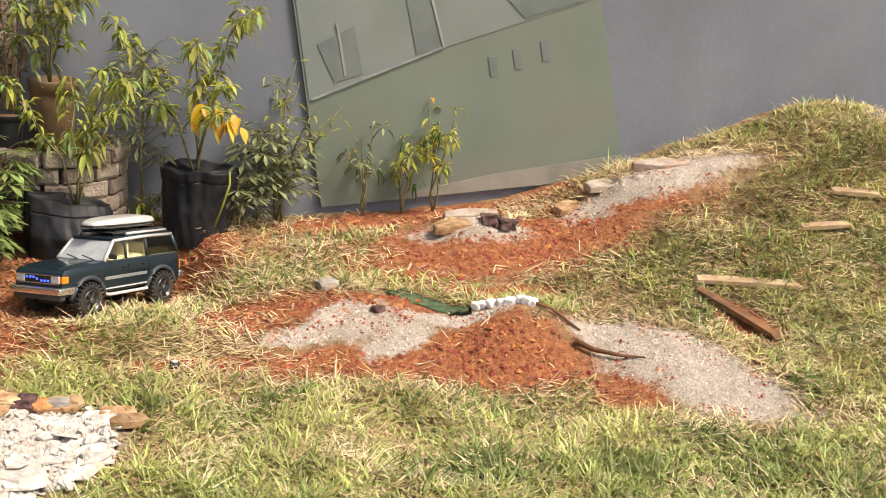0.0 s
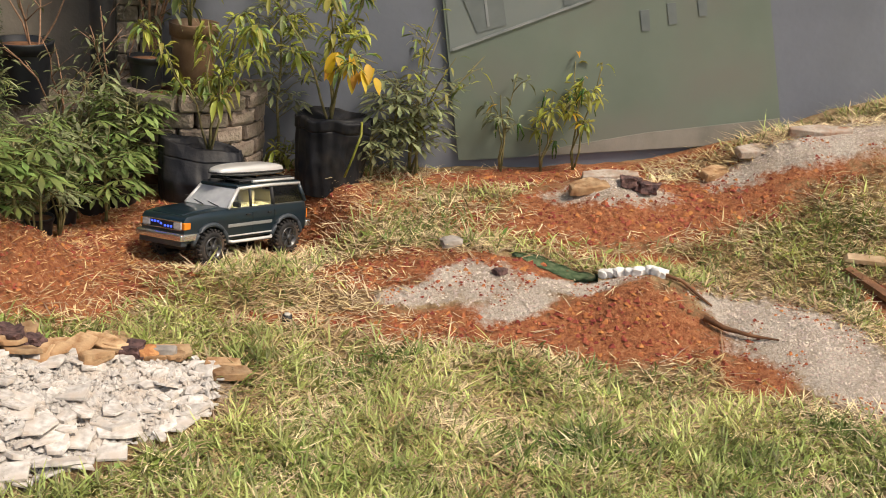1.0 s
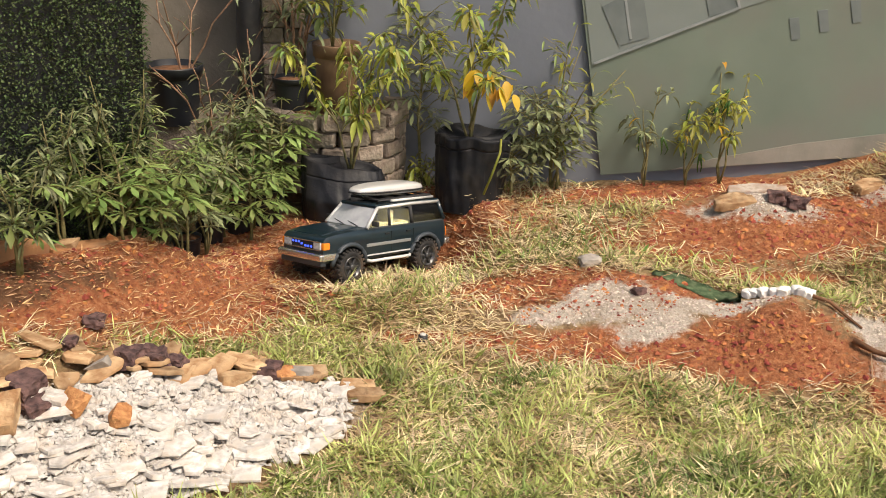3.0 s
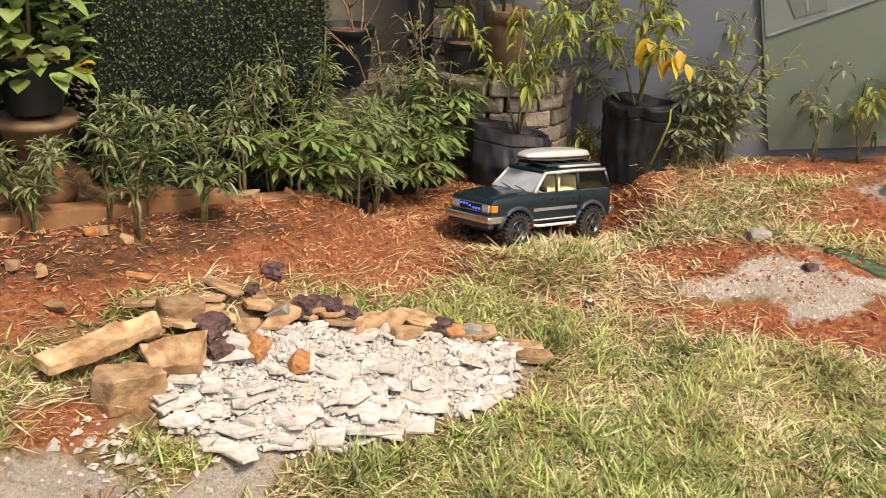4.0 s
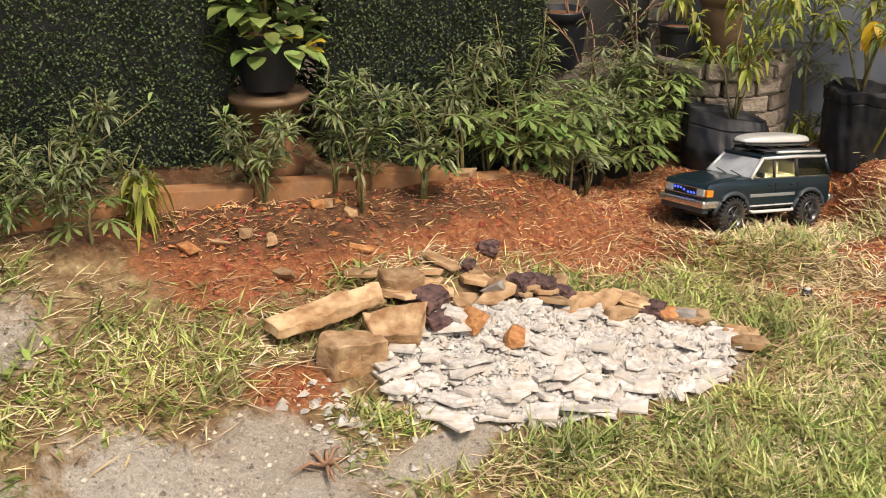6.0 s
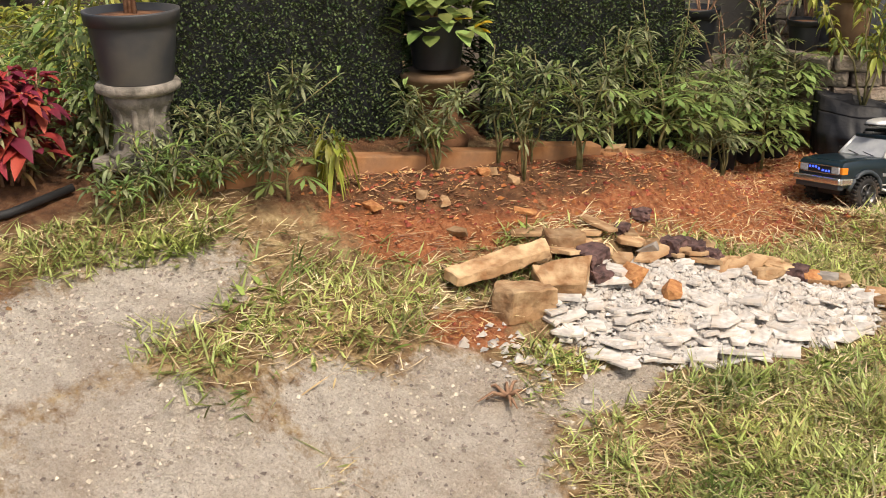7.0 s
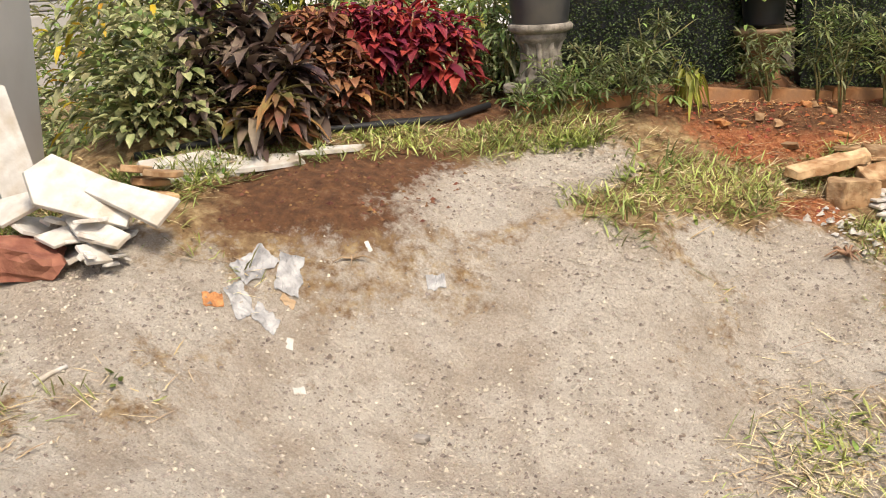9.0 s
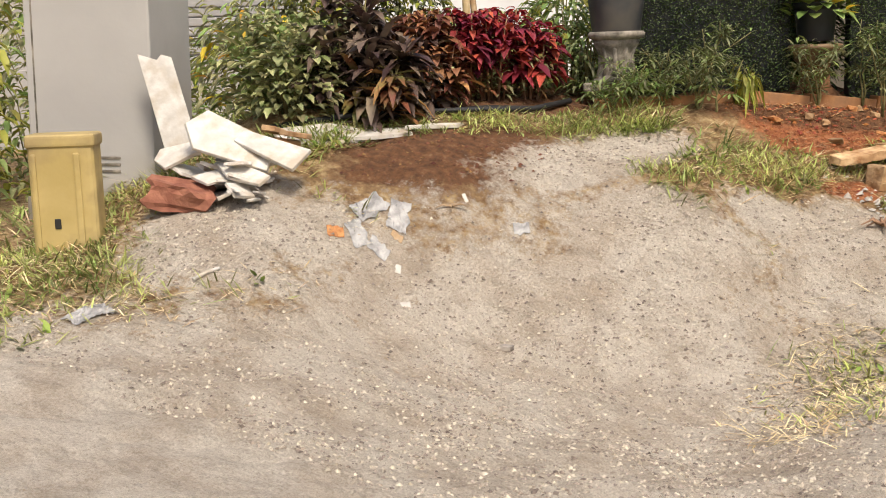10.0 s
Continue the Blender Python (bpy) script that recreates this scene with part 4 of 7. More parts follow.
# ---------- plants ----------
def shrub(name, label, x, y, height, spread, leaf, count, mat, seed, stems=5, lean=(0, 0), droop=0.5, base=0.25, second=None, share=0.15, z=None, width=0.28, fruit=0, bark=None, tilt=(-0.7, 0.9)):
    """Stems that fork outwards, leaves set along them, mostly towards the tips."""
    rnd = random.Random(seed)
    z = land(x, y) - 0.01 if z is None else z
    p = thing(name, pose(x, y, z), label, "plant")
    wood, leaves, other = [], Leaves(), Leaves()
    tips = []
    for k in range(stems):
        a = 2 * math.pi * (k + rnd.uniform(-0.3, 0.3)) / stems
        far = spread * rnd.uniform(0.35, 1.0) if stems > 1 else 0.0
        tall = height * rnd.uniform(0.72, 1.0)
        pts = []
        for j in range(6):
            s = j / 5
            pts.append(Vector((far * math.cos(a) * s ** 1.5 + lean[0] * s * s + 0.012 * rnd.uniform(-1, 1) * (j > 0), far * math.sin(a) * s ** 1.5 + lean[1] * s * s + 0.012 * rnd.uniform(-1, 1) * (j > 0), tall * s)))
        wood.append(tube(pts, 0.0045 * (0.6 + height), 5, 0.0015))
        tips.append(pts)
        for _ in range(3):
            j = rnd.randint(2, 4)
            b = a + rnd.uniform(-1.4, 1.4)
            end = pts[j] + Vector((math.cos(b), math.sin(b), rnd.uniform(0.4, 1.1))) * spread * rnd.uniform(0.3, 0.65)
            wood.append(tube([pts[j], pts[j].lerp(end, 0.5) + Vector((0, 0, 0.01)), end], 0.0022, 4, 0.001))
            tips.append([pts[j], pts[j].lerp(end, 0.33), pts[j].lerp(end, 0.66), end])
    for _ in range(count):
        pts = rnd.choice(tips)
        s = (base + (1 - base) * rnd.random() ** 0.7) * (len(pts) - 1)
        j = min(int(s), len(pts) - 2)
        at = pts[j].lerp(pts[j + 1], s - j)
        a = rnd.uniform(0, 2 * math.pi)
        way = Vector((math.cos(a), math.sin(a), rnd.uniform(*tilt)))
        long = leaf * rnd.uniform(0.45, 1.3)
        (other if second and rnd.random() < share else leaves).add(at + way * 0.012, way, long, long * width * rnd.uniform(0.8, 1.2), droop * rnd.uniform(0.0, 2.0), rnd.uniform(0.05, 0.4))
    part("stem", join(*wood), bark or BARK, p)
    leaves.done("foliage", mat, p)
    if second and other.verts:
        other.done("yellowed_leaves" if second is LEAF_GOLD else "young_leaves", second, p)
    for _ in range(fruit):
        pts = rnd.choice(tips)
        at = pts[-2].lerp(pts[-1], rnd.random())
        curl = rnd.uniform(-0.015, 0.015)
        part("chilli", tube([at, at + Vector((curl, 0.004, -0.02)), at + Vector((curl * 2, 0, -0.045)), at + Vector((curl * 1.2, 0, -0.065))], 0.0055, 6, 0.0012), FRUIT, p)
    return p


def cassava(x, y, height, size, seed, mat, leaves_count=14, z=None, lean=(0, 0), label="young cassava plant with hand-shaped green leaves"):
    rnd = random.Random(seed)
    z = land(x, y) - 0.01 if z is None else z
    p = thing("cassava_plant", pose(x, y, z), label, "plant")
    pts = [Vector((lean[0] * (k / 5) ** 2 + rnd.uniform(-0.006, 0.006) * (k > 0), lean[1] * (k / 5) ** 2, height * k / 5)) for k in range(6)]
    wood, leaves = [tube(pts, 0.006, 6, 0.003)], Leaves()
    for k in range(leaves_count):
        s = 5 * (0.3 + 0.7 * (k + rnd.random()) / leaves_count)
        j = min(int(s), 4)
        at = pts[j].lerp(pts[j + 1], s - j)
        a = 2.4 * k + rnd.uniform(-0.4, 0.4)
        reach = size * rnd.uniform(0.8, 1.4)
        end = at + Vector((math.cos(a) * reach, math.sin(a) * reach, reach * rnd.uniform(0.1, 0.8)))
        wood.append(tube([at, at.lerp(end, 0.6) + Vector((0, 0, 0.012)), end], 0.0018, 4, 0.0012))
        leaves.palm(end, Vector((math.cos(a), math.sin(a), rnd.uniform(-0.3, 0.2))), size * rnd.uniform(0.75, 1.15), rnd.choice((5, 7, 7)), rnd.uniform(0.0, 0.35))
    part("stem", join(*wood), BARK, p)
    leaves.done("foliage", mat, p)
    return p


WEEDY = "leggy chilli bush with narrow grey-green leaves"
for k, (x, y, h, sp, n, mat, st) in enumerate((
    (-0.93, 2.85, 0.28, 0.11, 210, LEAF, 4), (-0.72, 2.98, 0.37, 0.08, 190, LEAF, 3), (-0.59, 3.12, 0.36, 0.09, 190, LEAF, 3), (-0.54, 3.32, 0.42, 0.08, 210, LEAF, 4), (-0.80, 3.0, 0.36, 0.06, 130, LEAF, 2), (-0.34, 3.78, 0.36, 0.10, 200, LEAF, 4), (-0.50, 3.48, 0.45, 0.10, 240, LEAF, 4),
    (-0.43, 3.58, 0.58, 0.10, 330, LEAF, 5), (-0.37, 3.66, 0.40, 0.12, 240, LEAF, 4), (-0.27, 3.84, 0.40, 0.11, 210, LEAF, 4), (-0.15, 4.06, 0.33, 0.11, 180, LEAF, 4), (-0.27, 4.10, 0.42, 0.12, 220, LEAF, 5), (-0.16, 4.26, 0.34, 0.12, 160, LEAF, 4), (-0.72, 3.06, 0.26, 0.09, 110, LEAF_BRIGHT, 3),
    (-1.26, 2.46, 0.24, 0.10, 180, LEAF, 5), (-1.46, 2.31, 0.20, 0.10, 200, LEAF_BRIGHT, 5), (-1.27, 2.60, 0.34, 0.06, 150, LEAF, 2), (-1.42, 2.50, 0.24, 0.09, 170, LEAF, 5), (-1.17, 2.62, 0.20, 0.07, 100, LEAF, 4), (-1.5, 2.22, 0.12, 0.10, 160, LEAF_BRIGHT, 6), (-0.98, 2.92, 0.16, 0.07, 100, LEAF_BRIGHT, 4), (-1.38, 2.40, 0.14, 0.08, 130, LEAF_BRIGHT, 5))):
    shrub("chilli_bush", WEEDY if mat is LEAF else "low chilli bush with fresh green narrow leaves", x, y, h, sp, 0.042, int(n * 1.6), mat, 100 + k, st, droop=0.28, second=LEAF_BRIGHT if mat is LEAF else LEAF, share=0.2 if mat is LEAF else 0.5, width=0.23, base=0.3, tilt=(-0.5, 1.0))
# one long shoot leans out of the bed across the screen
shrub("chilli_bush", WEEDY, -1.33, 2.52, 0.36, 0.03, 0.046, 130, LEAF, 131, 2, lean=(0.17, 0.17), droop=0.25, second=LEAF_BRIGHT, share=0.2, width=0.26, base=0.35, tilt=(-0.3, 1.0))
cassava(-0.335, 3.56, 0.25, 0.085, 201, LEAF_BRIGHT, 34)
cassava(-0.41, 3.42, 0.20, 0.08, 209, LEAF_BRIGHT, 22)
cassava(0.38, 4.44, 0.62, 0.075, 211, LEAF, 50, label="tall cassava plant with dark hand-shaped leaves by the planter")
cassava(-0.46, 3.50, 0.24, 0.08, 210, LEAF_BRIGHT, 20)
cassava(-0.60, 3.12, 0.22, 0.07, 202, LEAF_BRIGHT, 10)
cassava(-0.10, 4.14, 0.33, 0.08, 203, LEAF_BRIGHT, 36)
cassava(-0.24, 4.0, 0.28, 0.075, 204, LEAF_BRIGHT, 18)
cassava(-1.2, 2.48, 0.10, 0.06, 205, LEAF_BRIGHT, 6)
cassava(0.78, 4.38, 0.34, 0.08, 206, LEAF, 54, label="leafy cassava bush with dark hand-shaped leaves")
cassava(0.70, 4.30, 0.18, 0.065, 207, LEAF, 34, label="leafy cassava bush with dark hand-shaped leaves")
cassava(0.87, 4.42, 0.30, 0.075, 208, LEAF, 44, label="leafy cassava bush with dark hand-shaped leaves")
for k, (x, y, h) in enumerate(((-0.08, 4.22, 0.34), (-0.22, 4.14, 0.40), (-0.39, 3.93, 0.28), (-0.30, 3.70, 0.30), (-0.15, 3.98, 0.22))):
    cassava(x, y, h, 0.075, 260 + k, LEAF if k % 2 else LEAF_BRIGHT, 36)
# leafy masses added only to keep the gap between the screens dark
mound_bush_later = [(-1.22, 3.42, (0.28, 0.28, 0.95)), (-1.12, 3.30, (0.14, 0.14, 0.8))]
# the small wilted sprout on its cane
shrub("wilted_sprout", "small wilted yellow-green sprout on a cane", -1.112, 2.573, 0.17, 0.03, 0.05, 60, LEAF_YELLOW, 220, 2, droop=1.6, base=0.75)
# what grows in the bags and pots
shrub("chilli_plant", "tall chilli plant yellowing in the upright bag", 0.553, 4.285, 0.62, 0.27, 0.045, 520, LEAF_YELLOW, 230, 4, droop=0.5, base=0.42, second=LEAF_BRIGHT, share=0.25, z=0.36, width=0.40, tilt=(-0.8, 0.6))
shrub("chilli_plant", "tall chilli plant with yellow-green drooping leaves", 0.16, 4.14, 0.46, 0.22, 0.040, 480, LEAF_YELLOW, 231, 4, droop=0.7, base=0.5, second=LEAF_BRIGHT, share=0.3, z=0.29, width=0.42, tilt=(-0.8, 0.6))
big_yellow = Leaves()
rnd = random.Random(9)
for k in range(16):
    s = rnd.random()
    at = Vector((0.54, 4.23, 0.62)).lerp(Vector((0.72, 4.19, 0.57)), s)
    big_yellow.oval(at + Vector((rnd.uniform(-0.02, 0.02), rnd.uniform(-0.02, 0.02), rnd.uniform(-0.03, 0.03))), (rnd.uniform(-0.5, 0.5), -0.5, rnd.uniform(-1.0, -0.2)), rnd.uniform(0.045, 0.07), rnd.uniform(0.022, 0.032), 0.4, 0.15)
big = thing("yellowing_twig", pose(0, 0, 0), "bent twig with large golden yellow leaves", "twig")
part("twig", tube([(0.55, 4.27, 0.42), (0.58, 4.24, 0.55), (0.61, 4.21, 0.63), (0.70, 4.22, 0.60)], 0.005, 6, 0.002), BARK, big)
big_yellow.done("golden_leaves", LEAF_GOLD, big)
shrub("climbing_plant", "straggly plant with fresh narrow leaves above the planter", 0.08, 4.40, 0.45, 0.20, 0.05, 280, LEAF_YELLOW, 232, 6, z=0.64, second=LEAF_BRIGHT, share=0.5, width=0.36)
shrub("straggly_shrub", "straggly dry shrub with few small green leaves", -0.05, 4.45, 0.75, 0.25, 0.05, 260, LEAF, 233, 6, z=0.45, bark=TWIG)
shrub("bare_twigs", "bare red-brown twigs rising from a black pot", -0.42, 4.36, 0.42, 0.26, 0.035, 40, LEAF, 234, 4, z=0.50, bark=TWIG)
shrub("bare_twigs", "tangle of thin dry twigs among the pots", -0.18, 4.36, 0.40, 0.16, 0.04, 90, LEAF, 236, 4, z=0.32, bark=TWIG)
shrub("bare_twigs", "tangle of thin dry twigs among the pots", -0.32, 4.30, 0.36, 0.2, 0.04, 60, LEAF, 237, 4, z=0.30, bark=TWIG)
shrub("potted_shrub", "thin branching shrub with pale green leaves", 0.85, 4.44, 0.62, 0.16, 0.045, 150, LEAF_YELLOW, 235, 4, lean=(0.12, -0.02), second=LEAF_BRIGHT, share=0.3)
for k, (x, y, h, n, fr) in enumerate(((1.19, 4.47, 0.38, 70, 3), (1.34, 4.47, 0.34, 110, 5), (1.46, 4.47, 0.42, 130, 7))):
    shrub("young_chilli", "thin chilli seedling with green pods by the wall", x, y, h, 0.10, 0.042, n, LEAF_YELLOW if k else LEAF, 240 + k, 3, fruit=fr, second=LEAF_GOLD, share=0.03, base=0.55, width=0.34)
shrub("wall_weed", "low green weed at the foot of the wall", 0.40, 4.36, 0.12, 0.06, 0.05, 60, LEAF_YELLOW, 246, 5)
# potted plants on the stands
rub = thing("rubber_plant", pose(-1.0, 3.067, 0.72), "potted plant with broad light green leaves, some yellow", "plant")
leaf_b, leaf_g = Leaves(), Leaves()
rnd = random.Random(12)
for k in range(260):
    a = rnd.uniform(0, 6.283)
    z = -0.03 + 0.5 * rnd.random() ** 1.3
    r = rnd.uniform(0.03, 0.12) if z > 0.03 else rnd.uniform(0.09, 0.12)
    (leaf_g if k % 22 == 0 else leaf_b).oval((r * math.cos(a), r * math.sin(a), z), (math.cos(a), math.sin(a), rnd.uniform(-0.3, 0.9)), rnd.uniform(0.05, 0.08), rnd.uniform(0.04, 0.056), rnd.uniform(0.0, 0.6))
part("stem", join(tube([(0, 0, 0), (0.01, 0, 0.25), (0, 0.01, 0.55)], 0.006, 6, 0.003), tube([(0, 0, 0.05), (-0.05, -0.02, 0.2), (-0.08, -0.03, 0.35)], 0.004, 6, 0.002)), BARK, rub)
leaf_b.done("foliage", LEAF_BROAD, rub)
leaf_g.done("yellow_leaves", LEAF_GOLD, rub)
pot_plant = thing("pot_plant", pose(-1.565, 2.423, PED_Z + 0.35), "pot plant with three thin brown stems", "plant")
part("stem", join(*(tube([(0.012 * k, 0, 0), (0.01 * k - 0.01, 0.005, 0.2), (0.03 * k, 0, 0.6)], 0.006, 6, 0.004) for k in (-1, 0, 1))), TWIG, pot_plant)
tuft = Leaves()
for k in range(60):
    a = rnd.uniform(0, 6.283)
    tuft.add((rnd.uniform(-0.08, 0.08), rnd.uniform(-0.08, 0.08), 0.01), (math.cos(a), math.sin(a), rnd.uniform(0.2, 1.2)), rnd.uniform(0.03, 0.05), 0.012, 0.4)
for k in range(50):
    a = rnd.uniform(0, 6.283)
    tuft.add((rnd.uniform(-0.04, 0.04), rnd.uniform(-0.04, 0.04), rnd.uniform(0.25, 0.6)), (math.cos(a), math.sin(a), rnd.uniform(-0.3, 0.4)), 0.13, 0.04, 0.5)
tuft.done("foliage", LEAF_YELLOW, pot_plant)


def mound_bush(name, label, x, y, size, leaf, width, count, mat, seed, droop=0.6, second=None, share=0.3, low=0.0, z=None):
    """A full bush: leaves all through an uneven mass, more towards its skin, on hidden stems."""
    rnd = random.Random(seed)
    z = land(x, y) - 0.01 if z is None else z
    p = thing(name, pose(x, y, z), label, "plant")
    leaves, other, wood = Leaves(), Leaves(), []
    rx, ry, h = size
    for _ in range(9):
        a = rnd.uniform(0, 6.283)
        r = rnd.uniform(0.2, 0.8)
        wood.append(tube([(0.2 * rx * math.cos(a), 0.2 * ry * math.sin(a), 0), (0.5 * r * rx * math.cos(a), 0.5 * r * ry * math.sin(a), h * 0.45), (r * rx * math.cos(a), r * ry * math.sin(a), h * 0.85)], 0.005, 5, 0.002))
    for _ in range(count):
        a = rnd.uniform(0, 6.283)
        s = rnd.random() ** 0.6
        up = low + (1 - low) * rnd.random()
        lump = 1 + 0.28 * noise.noise((math.cos(a) * 1.8 + seed, math.sin(a) * 1.8, up * 3))
        r = s * lump * math.sqrt(max(0.05, 1 - (up * 1.02 - 0.35) ** 2 * 1.7))
        at = Vector((rx * r * math.cos(a), ry * r * math.sin(a), h * up * lump))
        way = Vector((math.cos(a) + rnd.uniform(-0.6, 0.6), math.sin(a) + rnd.uniform(-0.6, 0.6), rnd.uniform(-0.3, 0.8)))
        long = leaf * rnd.uniform(0.6, 1.15)
        pick = second is not None and rnd.random() < share
        (other if pick else leaves).add(at, way, long, long * width * rnd.uniform(0.8, 1.2), droop * rnd.uniform(0.5, 1.5))
    part("stem", join(*wood), BARK, p)
    leaves.done("foliage", mat, p)
    if other.verts:
        other.done("pale_leaves", second, p)
    return p


# made-up filler bushes that darken the gap between the two screens
for k, (x, y, size) in enumerate(mound_bush_later):
    mound_bush("gap_filler_shrub", "added dark leafy mass filling the gap between the screens", x, y, size, 0.05, 0.4, 2400, LEAF_DARK, 290 + k)
def coleus(x, y, height, spread, seed, stems, crown_leaf, crown_label):
    """Upright stems, each with a crown of drooping coloured leaves and small green ones lower down."""
    rnd = random.Random(seed)
    p = thing("red_coleus", pose(x, y, land(x, y) - 0.01), "bushy plant with %s, pale green below" % crown_label, "plant", "coloured plants in the flower bed")
    crown, low, pale = Leaves(), Leaves(), Leaves()
    for k in range(stems):
        a, r = 2.4 * k + seed, spread * math.sqrt((k + 0.5) / stems)
        top = Vector((r * math.cos(a), r * math.sin(a), height * rnd.uniform(0.72, 1.0)))
        foot = Vector((0.45 * r * math.cos(a), 0.45 * r * math.sin(a), 0))
        part("stem", tube([foot, foot.lerp(top, 0.5) + Vector((rnd.uniform(-0.01, 0.01), rnd.uniform(-0.01, 0.01), 0.02)), top], 0.005, 5, 0.0025), TWIG, p)
        for j in range(42):
            b = 2.4 * j + rnd.uniform(-0.4, 0.4)
            drop = 0.15 * rnd.random() ** 1.5
            out = 0.008 + 0.3 * drop * rnd.random()
            size = rnd.uniform(0.7, 1.2) * (0.045 + 0.25 * min(drop, 0.1))
            crown.oval(top + Vector((out * math.cos(b), out * math.sin(b), -drop)), (math.cos(b), math.sin(b), rnd.uniform(-0.3, 0.9)), size, size * rnd.uniform(0.42, 0.6), rnd.uniform(0.2, 0.9), 0.16)
        for j in range(34):
            b, s = 2.4 * j, rnd.uniform(0.1, 0.72)
            at = foot.lerp(top, s)
            out = rnd.uniform(0.01, 0.05)
            (pale if rnd.random() < 0.45 else low).oval(at + Vector((out * math.cos(b), out * math.sin(b), 0)), (math.cos(b), math.sin(b), rnd.uniform(-0.4, 0.8)), rnd.uniform(0.018, 0.04), rnd.uniform(0.010, 0.019), rnd.uniform(0.2, 0.8))
    crown.done("crown_leaves", crown_leaf, p, crown_label)
    low.done("lower_leaves", LEAF_RUST, p, "small rusty green leaves")
    pale.done("young_leaves", LEAF_PALE, p, "pale green young leaves")
    return p


for k, (x, y, h, sp, n) in enumerate(((-1.94, 2.12, 0.37, 0.11, 12), (-1.84, 2.25, 0.29, 0.09, 9), (-2.00, 2.04, 0.34, 0.09, 9))):
    coleus(x, y, h, sp, 301 + k, n, LEAF_RED, "drooping crimson leaves")
for k, (x, y, h, sp, n) in enumerate(((-2.10, 1.93, 0.34, 0.12, 14), (-2.02, 1.90, 0.22, 0.10, 9))):
    coleus(x, y, h, sp, 311 + k, n, LEAF_COPPER, "coppery red-brown leaves")


def cordyline(x, y, height, seed, mat):
    rnd = random.Random(seed)
    p = thing("cordyline", pose(x, y, land(x, y) - 0.01), "cordyline with long arching dark purple-green leaves", "plant")
    leaves, wood = Leaves(), []
    for k in range(4):
        a, r = rnd.uniform(0, 6.283), rnd.uniform(0.02, 0.12)
        top = Vector((r * math.cos(a), r * math.sin(a), height * rnd.uniform(0.45, 0.8)))
        wood.append(tube([(r * 0.3 * math.cos(a), r * 0.3 * math.sin(a), 0), top * 0.5, top], 0.009, 6, 0.006))
        for j in range(60):
            b = 2.4 * j + rnd.uniform(-0.3, 0.3)
            rise = rnd.uniform(-0.2, 1.5)
            leaves.add(top - Vector((0, 0, rnd.uniform(0, height * 0.55))), (math.cos(b), math.sin(b), rise), rnd.uniform(0.10, 0.17), rnd.uniform(0.026, 0.042), rnd.uniform(0.15, 0.8), 0.2, (0.9, 1.1))
    part("stem", join(*wood), BARK, p)
    leaves.done("foliage", mat, p)
    return p


cordyline(-2.14, 1.66, 0.45, 311, LEAF_PURPLE)
cordyline(-2.20, 1.80, 0.50, 312, LEAF_PURPLE)
cordyline(-2.05, 1.78, 0.40, 313, LEAF_PURPLE)
cordyline(-2.26, 1.70, 0.52, 314, LEAF_PURPLE)
cordyline(-2.10, 1.70, 0.26, 315, LEAF_RUST)
mound_bush("variegated_shrub", "bushy shrub with pale green and cream leaves", -2.42, 1.56, (0.19, 0.20, 0.25), 0.06, 0.6, 620, LEAF_PALE, 321, 0.3, LEAF, 0.35)
mound_bush("variegated_shrub", "bushy shrub with pale green and cream leaves", -2.60, 1.75, (0.24, 0.26, 0.30), 0.06, 0.6, 800, LEAF_PALE, 322, 0.3, LEAF_BRIGHT, 0.35)
mound_bush("variegated_shrub", "bushy shrub with pale green and cream leaves", -2.95, 2.1, (0.4, 0.4, 0.5), 0.07, 0.4, 900, LEAF_PALE, 323, 0.6, LEAF_GOLD, 0.08)
mound_bush("variegated_shrub", "bushy shrub with pale green and cream leaves", -2.78, 2.74, (0.24, 0.30, 0.42), 0.07, 0.4, 1500, LEAF_PALE, 331, 0.6, LEAF_YELLOW, 0.4)
mound_bush("variegated_shrub", "bushy shrub with pale green and cream leaves", -3.25, 2.85, (0.35, 0.35, 0.62), 0.08, 0.4, 1800, LEAF_PALE, 332, 0.6, LEAF, 0.4)
mound_bush("leafy_shrub", "dense green shrub behind the red plants", -2.25, 2.5, (0.3, 0.3, 0.30), 0.045, 0.45, 1100, LEAF_BRIGHT, 324, 0.5, LEAF_PALE, 0.3)
mound_bush("leafy_shrub", "dense green shrub behind the red plants", -1.86, 2.62, (0.22, 0.22, 0.34), 0.05, 0.4, 800, LEAF_BRIGHT, 325, 0.5, LEAF_PALE, 0.2)
mound_bush("leafy_shrub", "dense green shrub behind the red plants", -1.70, 2.45, (0.10, 0.12, 0.26), 0.05, 0.35, 300, LEAF, 326, 0.5, LEAF_BRIGHT, 0.3)
mound_bush("leafy_shrub", "tall mixed green shrub behind the purple cordylines", -2.50, 2.46, (0.2, 0.2, 0.62), 0.055, 0.4, 1300, LEAF_YELLOW, 335, 0.6, LEAF, 0.5)
mound_bush("leafy_shrub", "tall mixed green shrub behind the purple cordylines", -2.72, 2.32, (0.26, 0.26, 0.70), 0.06, 0.4, 1700, LEAF, 333, 0.6, LEAF_YELLOW, 0.45)
mound_bush("leafy_shrub", "tall mixed green shrub behind the purple cordylines", -3.05, 2.45, (0.3, 0.3, 0.85), 0.06, 0.4, 1700, LEAF_YELLOW, 334, 0.6, LEAF, 0.5)
mound_bush("ground_cover", "low spreading cover of small light green leaves", -2.75, 3.6, (0.8, 0.8, 0.34), 0.05, 0.5, 2200, LEAF_PALE, 327, 0.4, LEAF_BRIGHT, 0.5)
